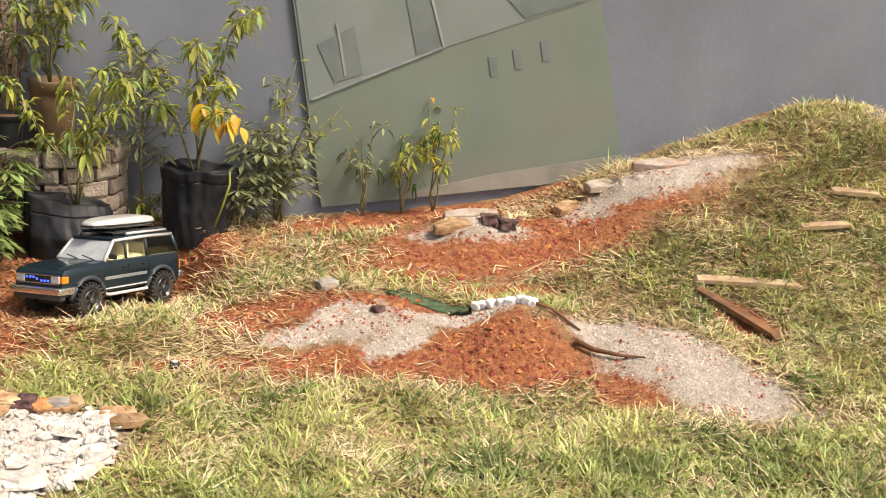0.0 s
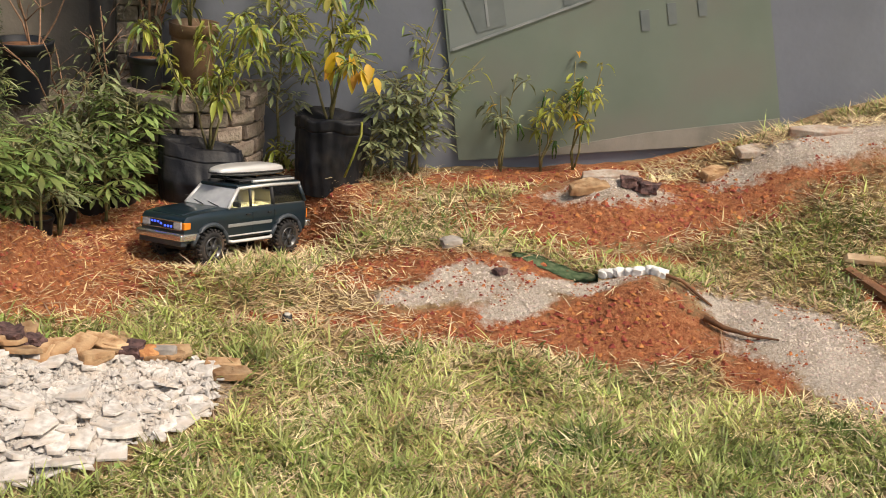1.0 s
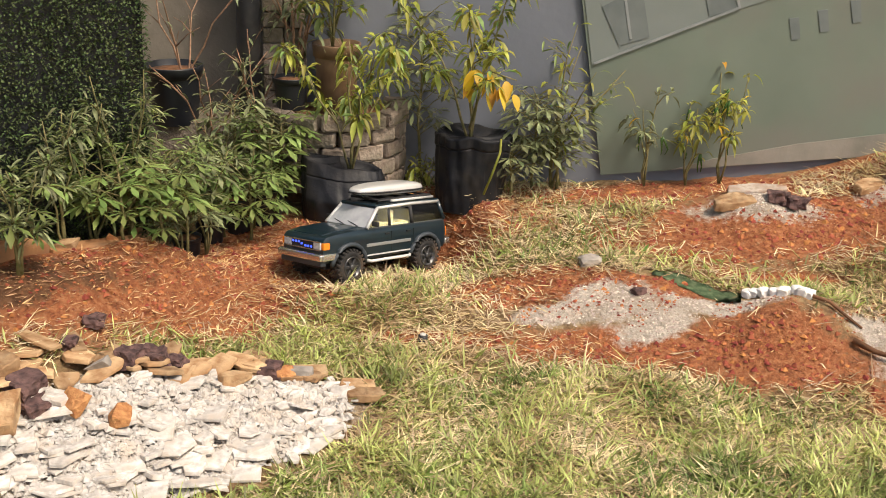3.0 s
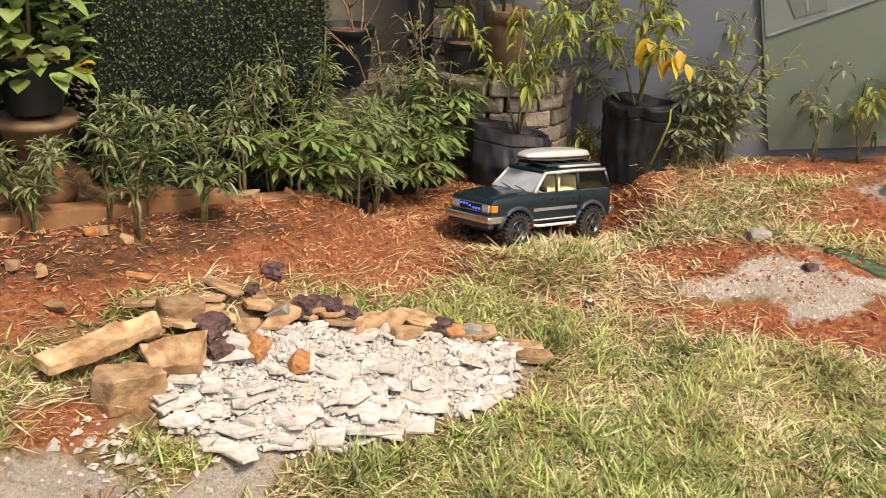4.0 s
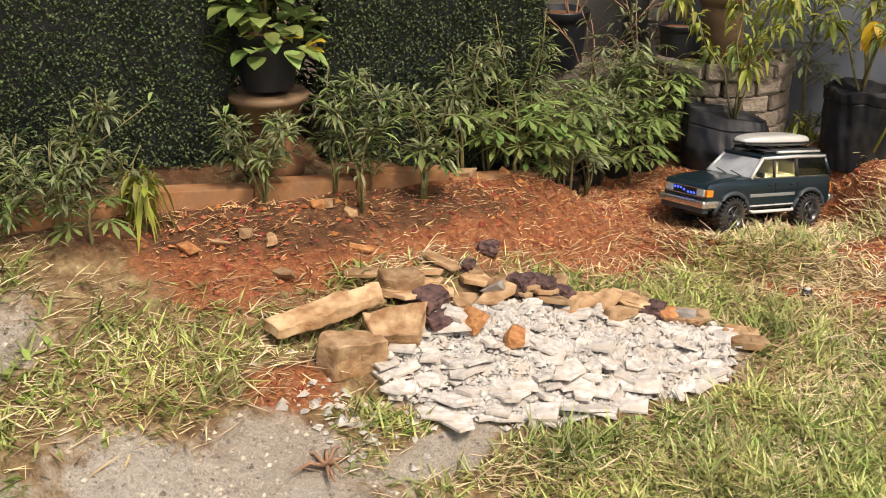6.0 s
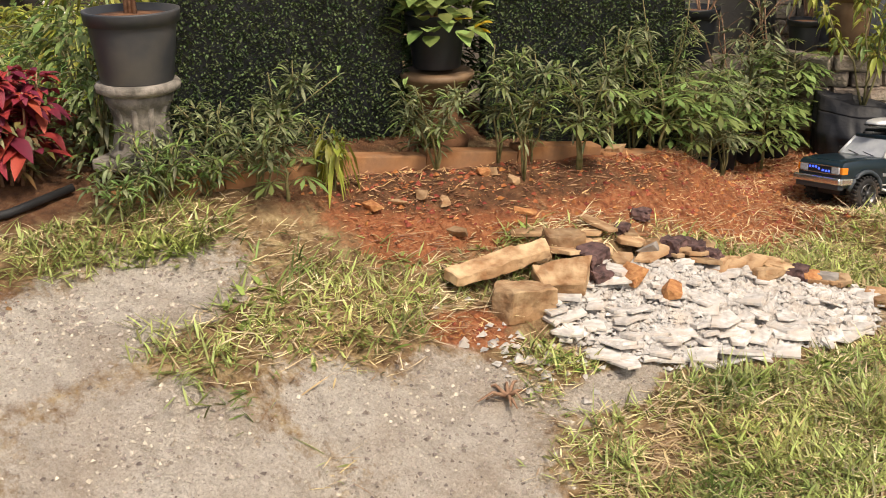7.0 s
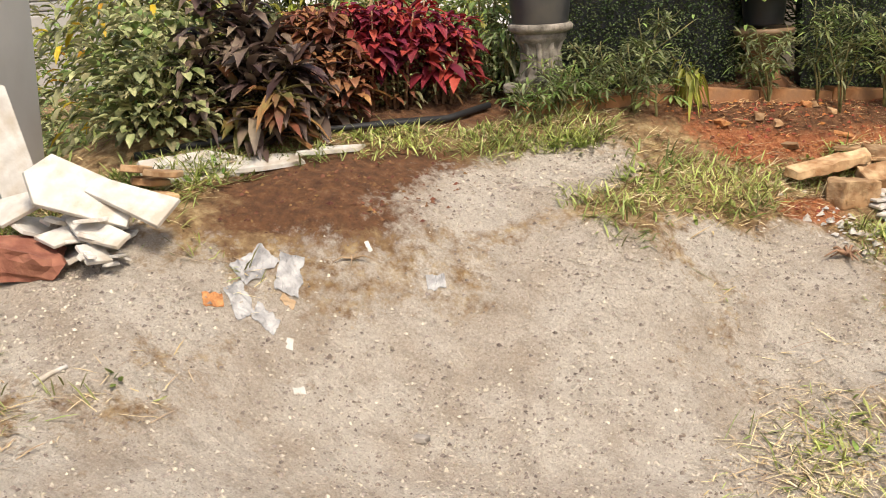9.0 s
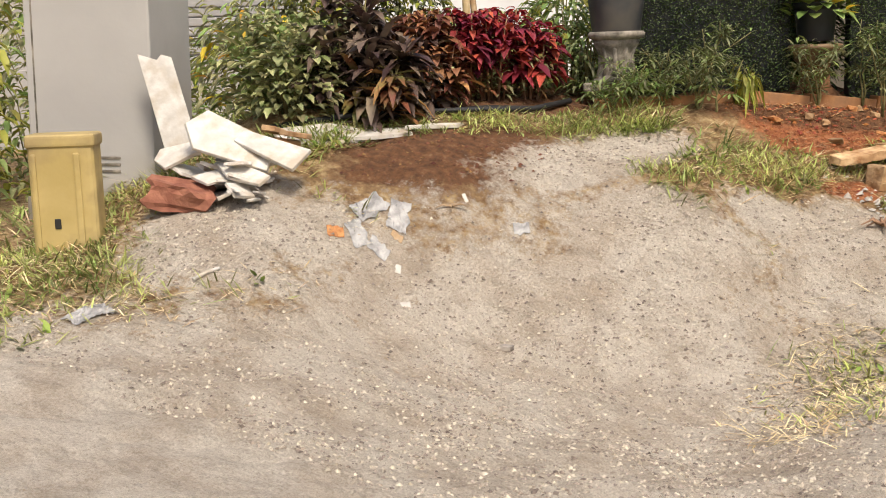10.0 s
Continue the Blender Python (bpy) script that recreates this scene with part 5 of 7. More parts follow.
mound_bush("ground_cover", "low spreading cover of small light green leaves", -3.6, 2.9, (0.8, 0.8, 0.38), 0.06, 0.5, 1800, LEAF_PALE, 328, 0.4, LEAF_BRIGHT, 0.4)
mound_bush("fern_clump", "clump of pale arching fern leaves", -2.35, 3.25, (0.25, 0.25, 0.42), 0.14, 0.16, 420, LEAF_PALE, 329, 0.9, LEAF_YELLOW, 0.4)
mound_bush("fern_clump", "clump of pale arching fern leaves", -2.1, 3.1, (0.2, 0.2, 0.5), 0.14, 0.2, 300, LEAF_YELLOW, 330, 0.9, LEAF_BRIGHT, 0.5)
for k, (x, y, s, h) in enumerate(((-4.2, 3.6, 0.7, 0.9), (-4.8, 2.6, 0.8, 1.0), (-3.4, 4.6, 0.6, 0.5), (-5.6, 3.4, 1.0, 1.4), (-4.6, 1.6, 0.8, 0.9))):
    mound_bush("garden_shrub", "sunlit yellow-green garden shrub farther back", x, y, (s, s, h), 0.11, 0.4, 900, LEAF_PALE if k % 2 else LEAF_YELLOW, 340 + k, 0.6, LEAF_BRIGHT, 0.4)
for k, (top, foot) in enumerate((((-2.385, 2.70, 1.25), (-2.355, 2.69, 0.25)), ((-2.40, 2.73, 1.25), (-2.30, 2.72, 0.25)))):
    lone("plant_stake", tube([foot, tuple((a + b) / 2 + 0.004 for a, b in zip(top, foot)), top], 0.017 - 0.003 * k, 10), STAKE if k == 0 else WOOD, pose(0, 0, 0), "peeled pale wooden stake among the plants", "stake", "plant stakes")
can = thing("watering_can", pose(-2.62, 3.0, land(-2.62, 3.0) - 0.01), "dark green plastic watering can in the bed", "watering can")
can_mat = material("dark_green_plastic", (0.012, 0.05, 0.04), (0.02, 0.075, 0.06), scale=6, rough=0.4, bump=0.05)
part("body", box(-0.14, -0.08, 0, 0.14, 0.08, 0.24, 0.03, 3), can_mat, can)
part("spout", tube([(-0.12, 0, 0.1), (-0.2, 0, 0.24), (-0.22, 0, 0.30)], 0.02, 8, 0.013), can_mat, can)
part("handle", tube([(-0.05, 0, 0.23), (0.0, 0, 0.31), (0.1, 0, 0.3), (0.13, 0, 0.2)], 0.012, 8), can_mat, can)


# ---------- the model car ----------
def arched(outline_front, outline_back, wheels, radius, centre_z, sill):
    """A side outline that runs along the sill with round wheel arches, then back over the given top."""
    pts = list(outline_back)
    for wx in sorted(wheels):
        half = math.acos(max(-1, min(1, (sill - centre_z) / radius)))
        for k in range(11):
            a = math.pi / 2 + half - 2 * half * k / 10
            pts.append((wx + radius * math.cos(a), centre_z + radius * math.sin(a)))
    return pts + list(outline_front)


def wheel(x, y, side, parent):
    R, W = 0.051, 0.040
    hub = thing("wheel", Matrix.Identity(4), "black off-road wheel with chunky tread", "")
    hub.parent = parent
    hub.matrix_local = pose(x, y, R, 90, 0, 0)
    tread = lathe([(0.012, -W / 2 + 0.014), (0.030, -W / 2 + 0.012), (0.031, -W / 2), (0.042, -W / 2), (0.0475, -W / 2 + 0.006), (0.0485, 0), (0.0475, W / 2 - 0.006), (0.042, W / 2), (0.031, W / 2), (0.030, W / 2 - 0.012), (0.012, W / 2 - 0.014)], 40)
    lugs = []
    for k in range(24):
        for s in (-1, 1):
            b = box(-0.0042, -0.0032, -0.008, 0.0042, 0.0032, 0.008, 0.001, 1)
            a = 2 * math.pi * (k + 0.25 * s) / 24
            bmesh.ops.transform(b, verts=b.verts[:], matrix=Matrix.Rotation(a, 4, "Z") @ Matrix.Translation((0.0485, 0, s * 0.011)) @ Matrix.Rotation(radians(18 * s), 4, "X"))
            lugs.append(b)
    part("tyre", join(tread, *lugs), RUBBER, hub)
    f = -side
    spokes = [lathe([(0.024, -0.004), (0.031, -0.004), (0.0325, 0.004), (0.031, 0.010), (0.0285, 0.010), (0.0275, 0.0)], 30), lathe([(0.010, -0.002), (0.010, 0.009), (0.006, 0.012), (0.001, 0.012)], 16)]
    for k in range(6):
        b = box(0.006, -0.0042, 0.0, 0.029, 0.0042, 0.006, 0.0012, 1)
        bmesh.ops.rotate(b, verts=b.verts[:], matrix=Matrix.Rotation(2 * math.pi * k / 6, 3, "Z"))
        spokes.append(b)
    rim = join(*spokes)
    bmesh.ops.transform(rim, verts=rim.verts[:], matrix=Matrix.Translation((0, 0, f * 0.0125)) @ Matrix.Diagonal((1, 1, f, 1)))
    bmesh.ops.recalc_face_normals(rim, faces=rim.faces[:])
    part("rim", rim, RIM, hub, "black six-spoke rim")
    return hub


def pane(corners, mat, parent, name="window", thick=0.0012):
    bm = bmesh.new()
    c = [Vector(p) for p in corners]
    n = (c[1] - c[0]).cross(c[2] - c[0]).normalized() * thick
    a = [bm.verts.new(p) for p in c]
    b = [bm.verts.new(p + n) for p in c]
    bm.faces.new(a[::-1])
    bm.faces.new(b)
    for k in range(len(c)):
        bm.faces.new((a[k], a[(k + 1) % len(c)], b[(k + 1) % len(c)], b[k]))
    ob = part(name, bm, mat, parent)
    ob.visible_shadow = False
    return ob


def model_car(m):
    car = thing("model_car", m, "dark teal radio-controlled off-road station wagon with silver roof box", "model car")
    top_front = [(0.247, 0.068), (0.252, 0.085), (0.254, 0.112), (0.252, 0.132), (0.243, 0.142), (0.20, 0.1485), (0.14, 0.152), (0.088, 0.154)]
    top_back = [(-0.244, 0.154), (-0.249, 0.12), (-0.247, 0.085), (-0.243, 0.068)]

    def girth(x, z):
        """The body's half width: bellied at the waist, drawn in at the nose, the tail and the belt."""
        belly = 0.092 - 0.006 * max(0.0, (z - 0.118) / 0.036) ** 2 - 0.003 * max(0.0, (0.09 - z) / 0.024) ** 2
        return belly * (1 - 0.075 * max(0.0, (x - 0.17) / 0.082) ** 2 - 0.03 * max(0.0, (-x - 0.19) / 0.058) ** 2)

    shell = prism(arched(top_front, top_back, (-0.155, 0.157), 0.062, 0.051, 0.066), 0.184, bevel=0.005)
    for z in (0.08, 0.092, 0.105, 0.118, 0.128, 0.138, 0.146):
        bmesh.ops.bisect_plane(shell, geom=shell.verts[:] + shell.edges[:] + shell.faces[:], plane_co=(0, 0, z), plane_no=(0, 0, 1))
    for x in (-0.235, -0.21, 0.18, 0.20, 0.22, 0.235, 0.245):
        bmesh.ops.bisect_plane(shell, geom=shell.verts[:] + shell.edges[:] + shell.faces[:], plane_co=(x, 0, 0), plane_no=(1, 0, 0))
    for v in shell.verts:
        v.co.y *= girth(v.co.x, v.co.z) / 0.092
    for f in shell.faces:
        f.smooth = True
    part("body", shell, PAINT, car).data.set_sharp_from_angle(angle=radians(28))
    bonnet = prism([(0.09, 0.1545), (0.14, 0.1545), (0.20, 0.151), (0.236, 0.1455), (0.238, 0.140), (0.09, 0.148)], 0.118, bevel=0.002)
    part("bonnet", bonnet, PAINT, car)
    part("chassis", join(box(-0.21, -0.045, 0.04, 0.21, 0.045, 0.068, 0.004), box(-0.16, -0.072, 0.044, -0.148, 0.072, 0.058, 0.004), box(0.15, -0.072, 0.044, 0.162, 0.072, 0.058, 0.004)), BLACK, car)
    part("cabin_tub", join(box(-0.232, -0.08, 0.13, 0.08, 0.08, 0.1555, 0.002), box(-0.215, -0.074, 0.150, -0.11, 0.074, 0.170, 0.006)), CREAM, car, "cream interior")
    for y in (-0.037, 0.037):
        part("seat", join(box(-0.035, y - 0.028, 0.146, 0.02, y + 0.028, 0.160, 0.006), box(-0.045, y - 0.027, 0.15, -0.027, y + 0.027, 0.196, 0.006)), CREAM, car, "cream seat")
    part("rear_bench", join(box(-0.115, -0.066, 0.146, -0.065, 0.066, 0.158, 0.006), box(-0.125, -0.066, 0.15, -0.108, 0.066, 0.192, 0.006)), CREAM, car, "cream rear bench")
    part("dashboard", box(0.05, -0.078, 0.144, 0.082, 0.078, 0.157, 0.005), CREAM, car)

    def at(xb, xt, side, s):
        low, high = Vector((xb, side * 0.0862, 0.1535)), Vector((xt, side * 0.0735, 0.207))
        return low.lerp(high, s)

    for side in (-1, 1):
        for xb, xt, r, mat in ((0.087, 0.034, 0.0055, SILVER), (-0.006, -0.012, 0.005, BLACK), (-0.100, -0.102, 0.0065, BLACK), (-0.240, -0.224, 0.0075, PAINT)):
            part("pillar", tube([at(xb, xt, side, 0), at(xb, xt, side, 0.5), at(xb, xt, side, 1.02)], r, 6), mat, car)
        for (a, b), (c, d), mat in (((0.083, 0.027), (-0.003, -0.009), GLASS), ((-0.009, -0.015), (-0.096, -0.098), GLASS), ((-0.105, -0.107), (-0.236, -0.22), SMOKED)):
            corners = [at(a, b, side, 0.02), at(a, b, side, 0.97), at(c, d, side, 0.97), at(c, d, side, 0.02)]
            pane(corners if side < 0 else corners[::-1], mat, car)
        part("roof_gutter", tube([(0.036, side * 0.0748, 0.2075), (-0.1, side * 0.0765, 0.2105), (-0.226, side * 0.0748, 0.2085)], 0.005, 6), SILVER, car, "silver roof gutter")
        part("belt_trim", box(-0.236, min(side * 0.084, side * 0.0885), 0.1495, 0.085, max(side * 0.084, side * 0.0885), 0.1535, 0.0006), FLARE, car, "thin dark belt trim")
        y0, y1 = sorted((side * 0.0915, side * 0.0945))
        part("side_moulding", box(-0.09, y0, 0.101, 0.092, y1, 0.110, 0.001), SILVER_DULL, car, "silver side moulding")
        part("lower_moulding", box(-0.088, y0, 0.074, 0.09, y1, 0.078, 0.001), SILVER, car, "thin silver lower moulding")
        part("side_step", tube([(-0.088, side * 0.092, 0.062), (-0.08, side * 0.1, 0.06), (0.08, side * 0.1, 0.06), (0.09, side * 0.092, 0.062)], 0.0045, 8), SILVER, car, "silver side step")
        for wx in (-0.155, 0.157):
            arc = [(wx + 0.0645 * math.cos(a), side * (girth(wx + 0.0645 * math.cos(a), 0.051 + 0.0645 * math.sin(a)) + 0.0015), 0.051 + 0.0645 * math.sin(a)) for a in np.linspace(radians(8), radians(172), 17)]
            part("wheel_arch_flare", tube(arc, 0.0068, 8), FLARE, car, "dark grey wheel-arch flare")
            wheel(wx, side * 0.083, side, car)
        for x in (-0.01, -0.103):
            part("door_seam", box(x - 0.0006, min(side * 0.0885, side * 0.0926), 0.07, x + 0.0006, max(side * 0.0885, side * 0.0926), 0.138), BLACK, car)
        for x in (0.0, -0.09):
            y0, y1 = sorted((side * 0.0915, side * 0.0955))
            part("door_handle", box(x + 0.002, y0 - 0.001, 0.131, x + 0.018, y1, 0.135, 0.001), BLACK, car)
        part("door_mirror", join(box(0.058, min(side * 0.084, side * 0.110), 0.158, 0.068, max(side * 0.084, side * 0.110), 0.173, 0.004)), BLACK, car, "black door mirror")
        y0, y1 = sorted((side * 0.062, side * 0.0885))
        part("tail_light", box(-0.2515, y0, 0.102, -0.244, y1, 0.13, 0.002), AMBER, car)
        y0, y1 = sorted((side * 0.047, side * 0.077))
        part("headlight", box(0.244, y0, 0.107, 0.2575, y1, 0.127, 0.003), LENS, car, "clear headlight")
        y0, y1 = sorted((side * 0.077, side * 0.0885))
        part("indicator", box(0.230, y0, 0.107, 0.2545, y1, 0.127, 0.003), AMBER, car, "amber corner indicator")
    # windscreen with the sky's reflection as its own pale colour
    pane([(0.0875, -0.080, 0.1545), (0.0875, 0.080, 0.1545), (0.036, 0.069, 0.206), (0.036, -0.069, 0.206)], SKY_PALE_SCREEN, car, "windscreen")
    pane([(-0.2415, 0.079, 0.1545), (-0.2415, -0.079, 0.1545), (-0.228, -0.068, 0.206), (-0.228, 0.068, 0.206)], SMOKED, car, "rear_window")
    part("roof", box(-0.230, -0.0755, 0.2045, 0.040, 0.0755, 0.2165, 0.006, 4), PAINT, car)
    part("sunroof", box(-0.045, -0.034, 0.2162, 0.012, 0.034, 0.2176, 0.0006), SMOKED, car)
    part("grille", box(0.248, -0.046, 0.107, 0.2560, 0.046, 0.127, 0.002), BLACK, car)
    part("grille_frame", join(box(0.2525, -0.075, 0.127, 0.2575, 0.075, 0.1295, 0.001), box(0.2525, -0.075, 0.1045, 0.2575, 0.075, 0.107, 0.001)), CHROME, car)
    for k, (y, z) in enumerate(((-0.038, 0.121), (-0.026, 0.121), (-0.014, 0.121), (-0.002, 0.117), (0.014, 0.113), (0.026, 0.113), (0.038, 0.113))):
        part("grille_lamp", box(0.2555, y - 0.0035, z - 0.003, 0.2575, y + 0.0035, z + 0.003, 0.001), BLUE_LED, car, "glowing blue grille lamp")
    part("front_bumper", join(box(0.246, -0.092, 0.076, 0.270, 0.092, 0.096, 0.007, 4), box(0.212, 0.084, 0.076, 0.262, 0.0955, 0.096, 0.005, 3), box(0.212, -0.0955, 0.076, 0.262, -0.084, 0.096, 0.005, 3)), CHROME, car, "dull chrome front bumper")
    part("bumper_apron", box(0.240, -0.086, 0.06, 0.262, 0.086, 0.077, 0.006, 3), FLARE, car, "dark grey lower apron")
    part("rear_bumper", box(-0.268, -0.092, 0.074, -0.244, 0.092, 0.095, 0.007, 4), CHROME, car, "dull chrome rear bumper")
    part("wiper", tube([(0.089, 0.05, 0.157), (0.079, -0.002, 0.1655)], 0.0012, 4), BLACK, car)
    part("wiper", tube([(0.089, -0.01, 0.157), (0.079, -0.058, 0.1655)], 0.0012, 4), BLACK, car)
    bars = []
    for y in (-0.058, 0.058):
        bars.append(tube([(0.02, y, 0.2165), (0.012, y, 0.227), (-0.205, y, 0.227), (-0.215, y, 0.2165)], 0.0045, 8))
    for x in (0.012, -0.04, -0.1, -0.16, -0.205):
        bars.append(tube([(x, -0.058, 0.227), (x, 0.058, 0.227)], 0.003, 6))
    part("roof_rack", join(*bars), BLACK, car, "black roof rack")
    for y in (-0.066, 0.066):
        part("rack_rail", tube([(-0.03, y, 0.2225), (-0.21, y, 0.2225)], 0.004, 8), SILVER, car, "silver rack rail")
    shell = bmesh.new()
    bmesh.ops.create_uvsphere(shell, u_segments=36, v_segments=20, radius=1)
    for v in shell.verts:
        x, y, z = v.co
        e = lambda q, p: math.copysign(abs(q) ** p, q)
        x, y, z = e(x, 0.5), e(y, 0.42), e(z, 0.6)
        taper = 1 - 0.34 * max(0.0, x) ** 2
        v.co = Vector((x * 0.132 - 0.07, y * 0.050 * taper, (z * 0.021 if z > 0 else z * 0.013) * (1 - 0.25 * max(0.0, x) ** 2) + 0.248))
    for f in shell.faces:
        f.smooth = True
    rb = part("roof_box", shell, SILVER, car, "silver-white roof box")
    ring = [(0.1325 * math.copysign(abs(math.cos(a)) ** 0.5, math.cos(a)) - 0.07, 0.0508 * (1 - 0.34 * max(0.0, math.cos(a))) * math.copysign(abs(math.sin(a)) ** 0.42, math.sin(a)), 0.2465) for a in np.linspace(0, 2 * math.pi, 49)]
    part("box_seam", tube(ring, 0.003, 5), BLACK, rb, "dark seam")
    part("spare_ladder", join(*(tube(p, 0.002, 5) for p in ([(-0.252, -0.05, 0.1), (-0.25, -0.05, 0.17), (-0.228, -0.05, 0.225)], [(-0.252, -0.025, 0.1), (-0.25, -0.025, 0.17), (-0.228, -0.025, 0.225)], [(-0.252, -0.05, 0.125), (-0.252, -0.025, 0.125)], [(-0.25, -0.05, 0.155), (-0.25, -0.025, 0.155)], [(-0.242, -0.05, 0.19), (-0.242, -0.025, 0.19)]))), BLACK, car)
    return car


FRONT_LEFT = Vector((0.180, 3.70, 0))
CAR_YAW = radians(227)
ahead = Vector((math.cos(CAR_YAW), math.sin(CAR_YAW), 0))
left = Vector((-ahead.y, ahead.x, 0))
centre = FRONT_LEFT - ahead * 0.166 - left * 0.088
feet = {(a, b): land(*(centre + ahead * 0.156 * a + left * 0.083 * b).xy) for a in (-1, 1) for b in (-1, 1)}
pitch = ((feet[1, 1] + feet[1, -1]) - (feet[-1, 1] + feet[-1, -1])) / 2 / 0.312
bank = ((feet[1, 1] + feet[-1, 1]) - (feet[1, -1] + feet[-1, -1])) / 2 / 0.166
pitch -= 0.03  # the front wheels have settled into the loose soil
up = Vector((0, 0, 1)) - ahead * pitch - left * bank
fx = (ahead + Vector((0, 0, pitch))).normalized()
fz = up.normalized()
fy = fz.cross(fx).normalized()
fz = fx.cross(fy)
stance = Matrix((fx, fy, fz)).transposed().to_4x4()
stance.translation = Vector((centre.x, centre.y, sum(feet.values()) / 4 - 0.003))
model_car(stance @ Matrix.Scale(1.06, 4))


# ---------- the parked white car and the house beyond the garden ----------
def parked_car(x, y, z, turn):
    car = thing("parked_car", pose(x, y, z, 0, 0, turn), "white parked car seen past the garden plants", "car")
    front = [(3.15, 0.32), (3.2, 0.6), (3.15, 0.85), (2.75, 1.0)]
    back = [(2.2, 1.02), (-0.25, 1.02), (-0.7, 0.98), (-0.86, 0.85), (-0.9, 0.55), (-0.88, 0.30)]
    part("body", prism(arched(front, back, (0.0, 2.45), 0.37, 0.31, 0.25), 1.66, bevel=0.03), CAR_WHITE, car)
    bm = bmesh.new()
    low, high = [(-0.62, -0.8), (2.35, -0.8), (2.35, 0.8), (-0.62, 0.8)], [(-0.25, -0.62), (1.45, -0.62), (1.45, 0.62), (-0.25, 0.62)]
    a = [bm.verts.new((p, q, 1.0)) for p, q in low]
    b = [bm.verts.new((p, q, 1.47)) for p, q in high]
    bm.faces.new(b)
    for k in range(4):
        bm.faces.new((a[k], a[(k + 1) % 4], b[(k + 1) % 4], b[k]))
    bmesh.ops.recalc_face_normals(bm, faces=bm.faces[:])
    bmesh.ops.bevel(bm, geom=bm.edges[:], offset=0.03, segments=2, affect="EDGES")
    part("cabin_glass", bm, BLACK_POT, car, "dark tinted windows")
    part("roof", box(-0.27, -0.63, 1.46, 1.47, 0.63, 1.52, 0.025, 3), CAR_WHITE, car)
    for wx in (0.0, 2.45):
        for s in (-1, 1):
            w = thing("wheel", Matrix.Identity(4), "road wheel with silver spokes", "")
            w.parent = car
            w.matrix_local = pose(wx, s * 0.74, 0.31, 90, 0, 0)
            part("tyre", lathe([(0.2, -0.1), (0.28, -0.1), (0.308, -0.07), (0.31, 0), (0.308, 0.07), (0.28, 0.1), (0.2, 0.1)], 40), RUBBER, w)
            bits = [lathe([(0.18, -0.02), (0.205, -0.02), (0.21, 0.05), (0.19, 0.05), (0.18, 0.0)], 36), lathe([(0.04, 0.0), (0.045, 0.04), (0.02, 0.05), (0.001, 0.05)], 18)]
            for k in range(5):
                for d in (-0.12, 0.12):
                    q = box(0.03, -0.012, 0.01, 0.195, 0.012, 0.04, 0.003, 1)
                    bmesh.ops.rotate(q, verts=q.verts[:], matrix=Matrix.Rotation(2 * math.pi * k / 5 + d, 3, "Z"))
                    bits.append(q)
            rim = join(*bits)
            bmesh.ops.transform(rim, verts=rim.verts[:], matrix=Matrix.Translation((0, 0, -s * 0.055)) @ Matrix.Diagonal((1, 1, -s, 1)))
            bmesh.ops.recalc_face_normals(rim, faces=rim.faces[:])
            part("rim", rim, SILVER, w, "silver spoked rim")
            part("arch_liner", lathe([(0.365, -0.03), (0.365, 0.03), (0.02, 0.03)], 30), BLACK, w)
    return car


parked_car(-5.02, 7.04, 0.05, 33.9)

house = thing("house", pose(-8.0, 10.5, 0, 0, 0, 35), "pale grey house front beyond the lane", "house", kind="structure")
part("wall", box(-9, 0, -0.5, 9, 0.25, 4.5, 0.01), POST_PAINT, house)
for k in range(22):
    part("shutter_slat", box(-3.4, -0.035, 0.2 + 0.11 * k, -0.9, 0.0, 0.295 + 0.11 * k, 0.012), material("grey_roller_shutter", (0.30, 0.30, 0.30), (0.36, 0.36, 0.36), scale=4, rough=0.5, bump=0.05) if k == 0 else bpy.data.materials["grey_roller_shutter"], house)
for x in (-6.5, 1.2, 4.4):
    win = part("window", box(x, -0.04, 1.0, x + 1.4, 0.03, 2.3, 0.01), PALE_REFLECTION_FRAME, house)
    part("window_pane", box(x + 0.08, -0.05, 1.08, x + 0.66, -0.038, 2.22), DARK_REFLECTION_PANE, win)
    part("window_pane", box(x + 0.74, -0.05, 1.08, x + 1.32, -0.038, 2.22), DARK_REFLECTION_PANE, win)
part("roof", box(-9.3, -0.7, 4.5, 9.3, 1.2, 4.62, 0.02), TERRA, house)
garden_wall = lone("garden_wall", box(-6, 0, -0.4, 6, 0.15, 0.55, 0.01), POST_PAINT, pose(-7.4, 4.2, 0, 0, 0, 62), "low pale garden wall beyond the shrubs", "wall", kind="structure")


# ---------- heap of white marble shards with sandstone and lava ----------
rnd = random.Random(21)
TURN = radians(38)
C, S = math.cos(TURN), math.sin(TURN)


def heap_place(u, v):
    return -0.15 + 0.47 * u * C - 0.225 * v * S, 2.835 + 0.47 * u * S + 0.225 * v * C


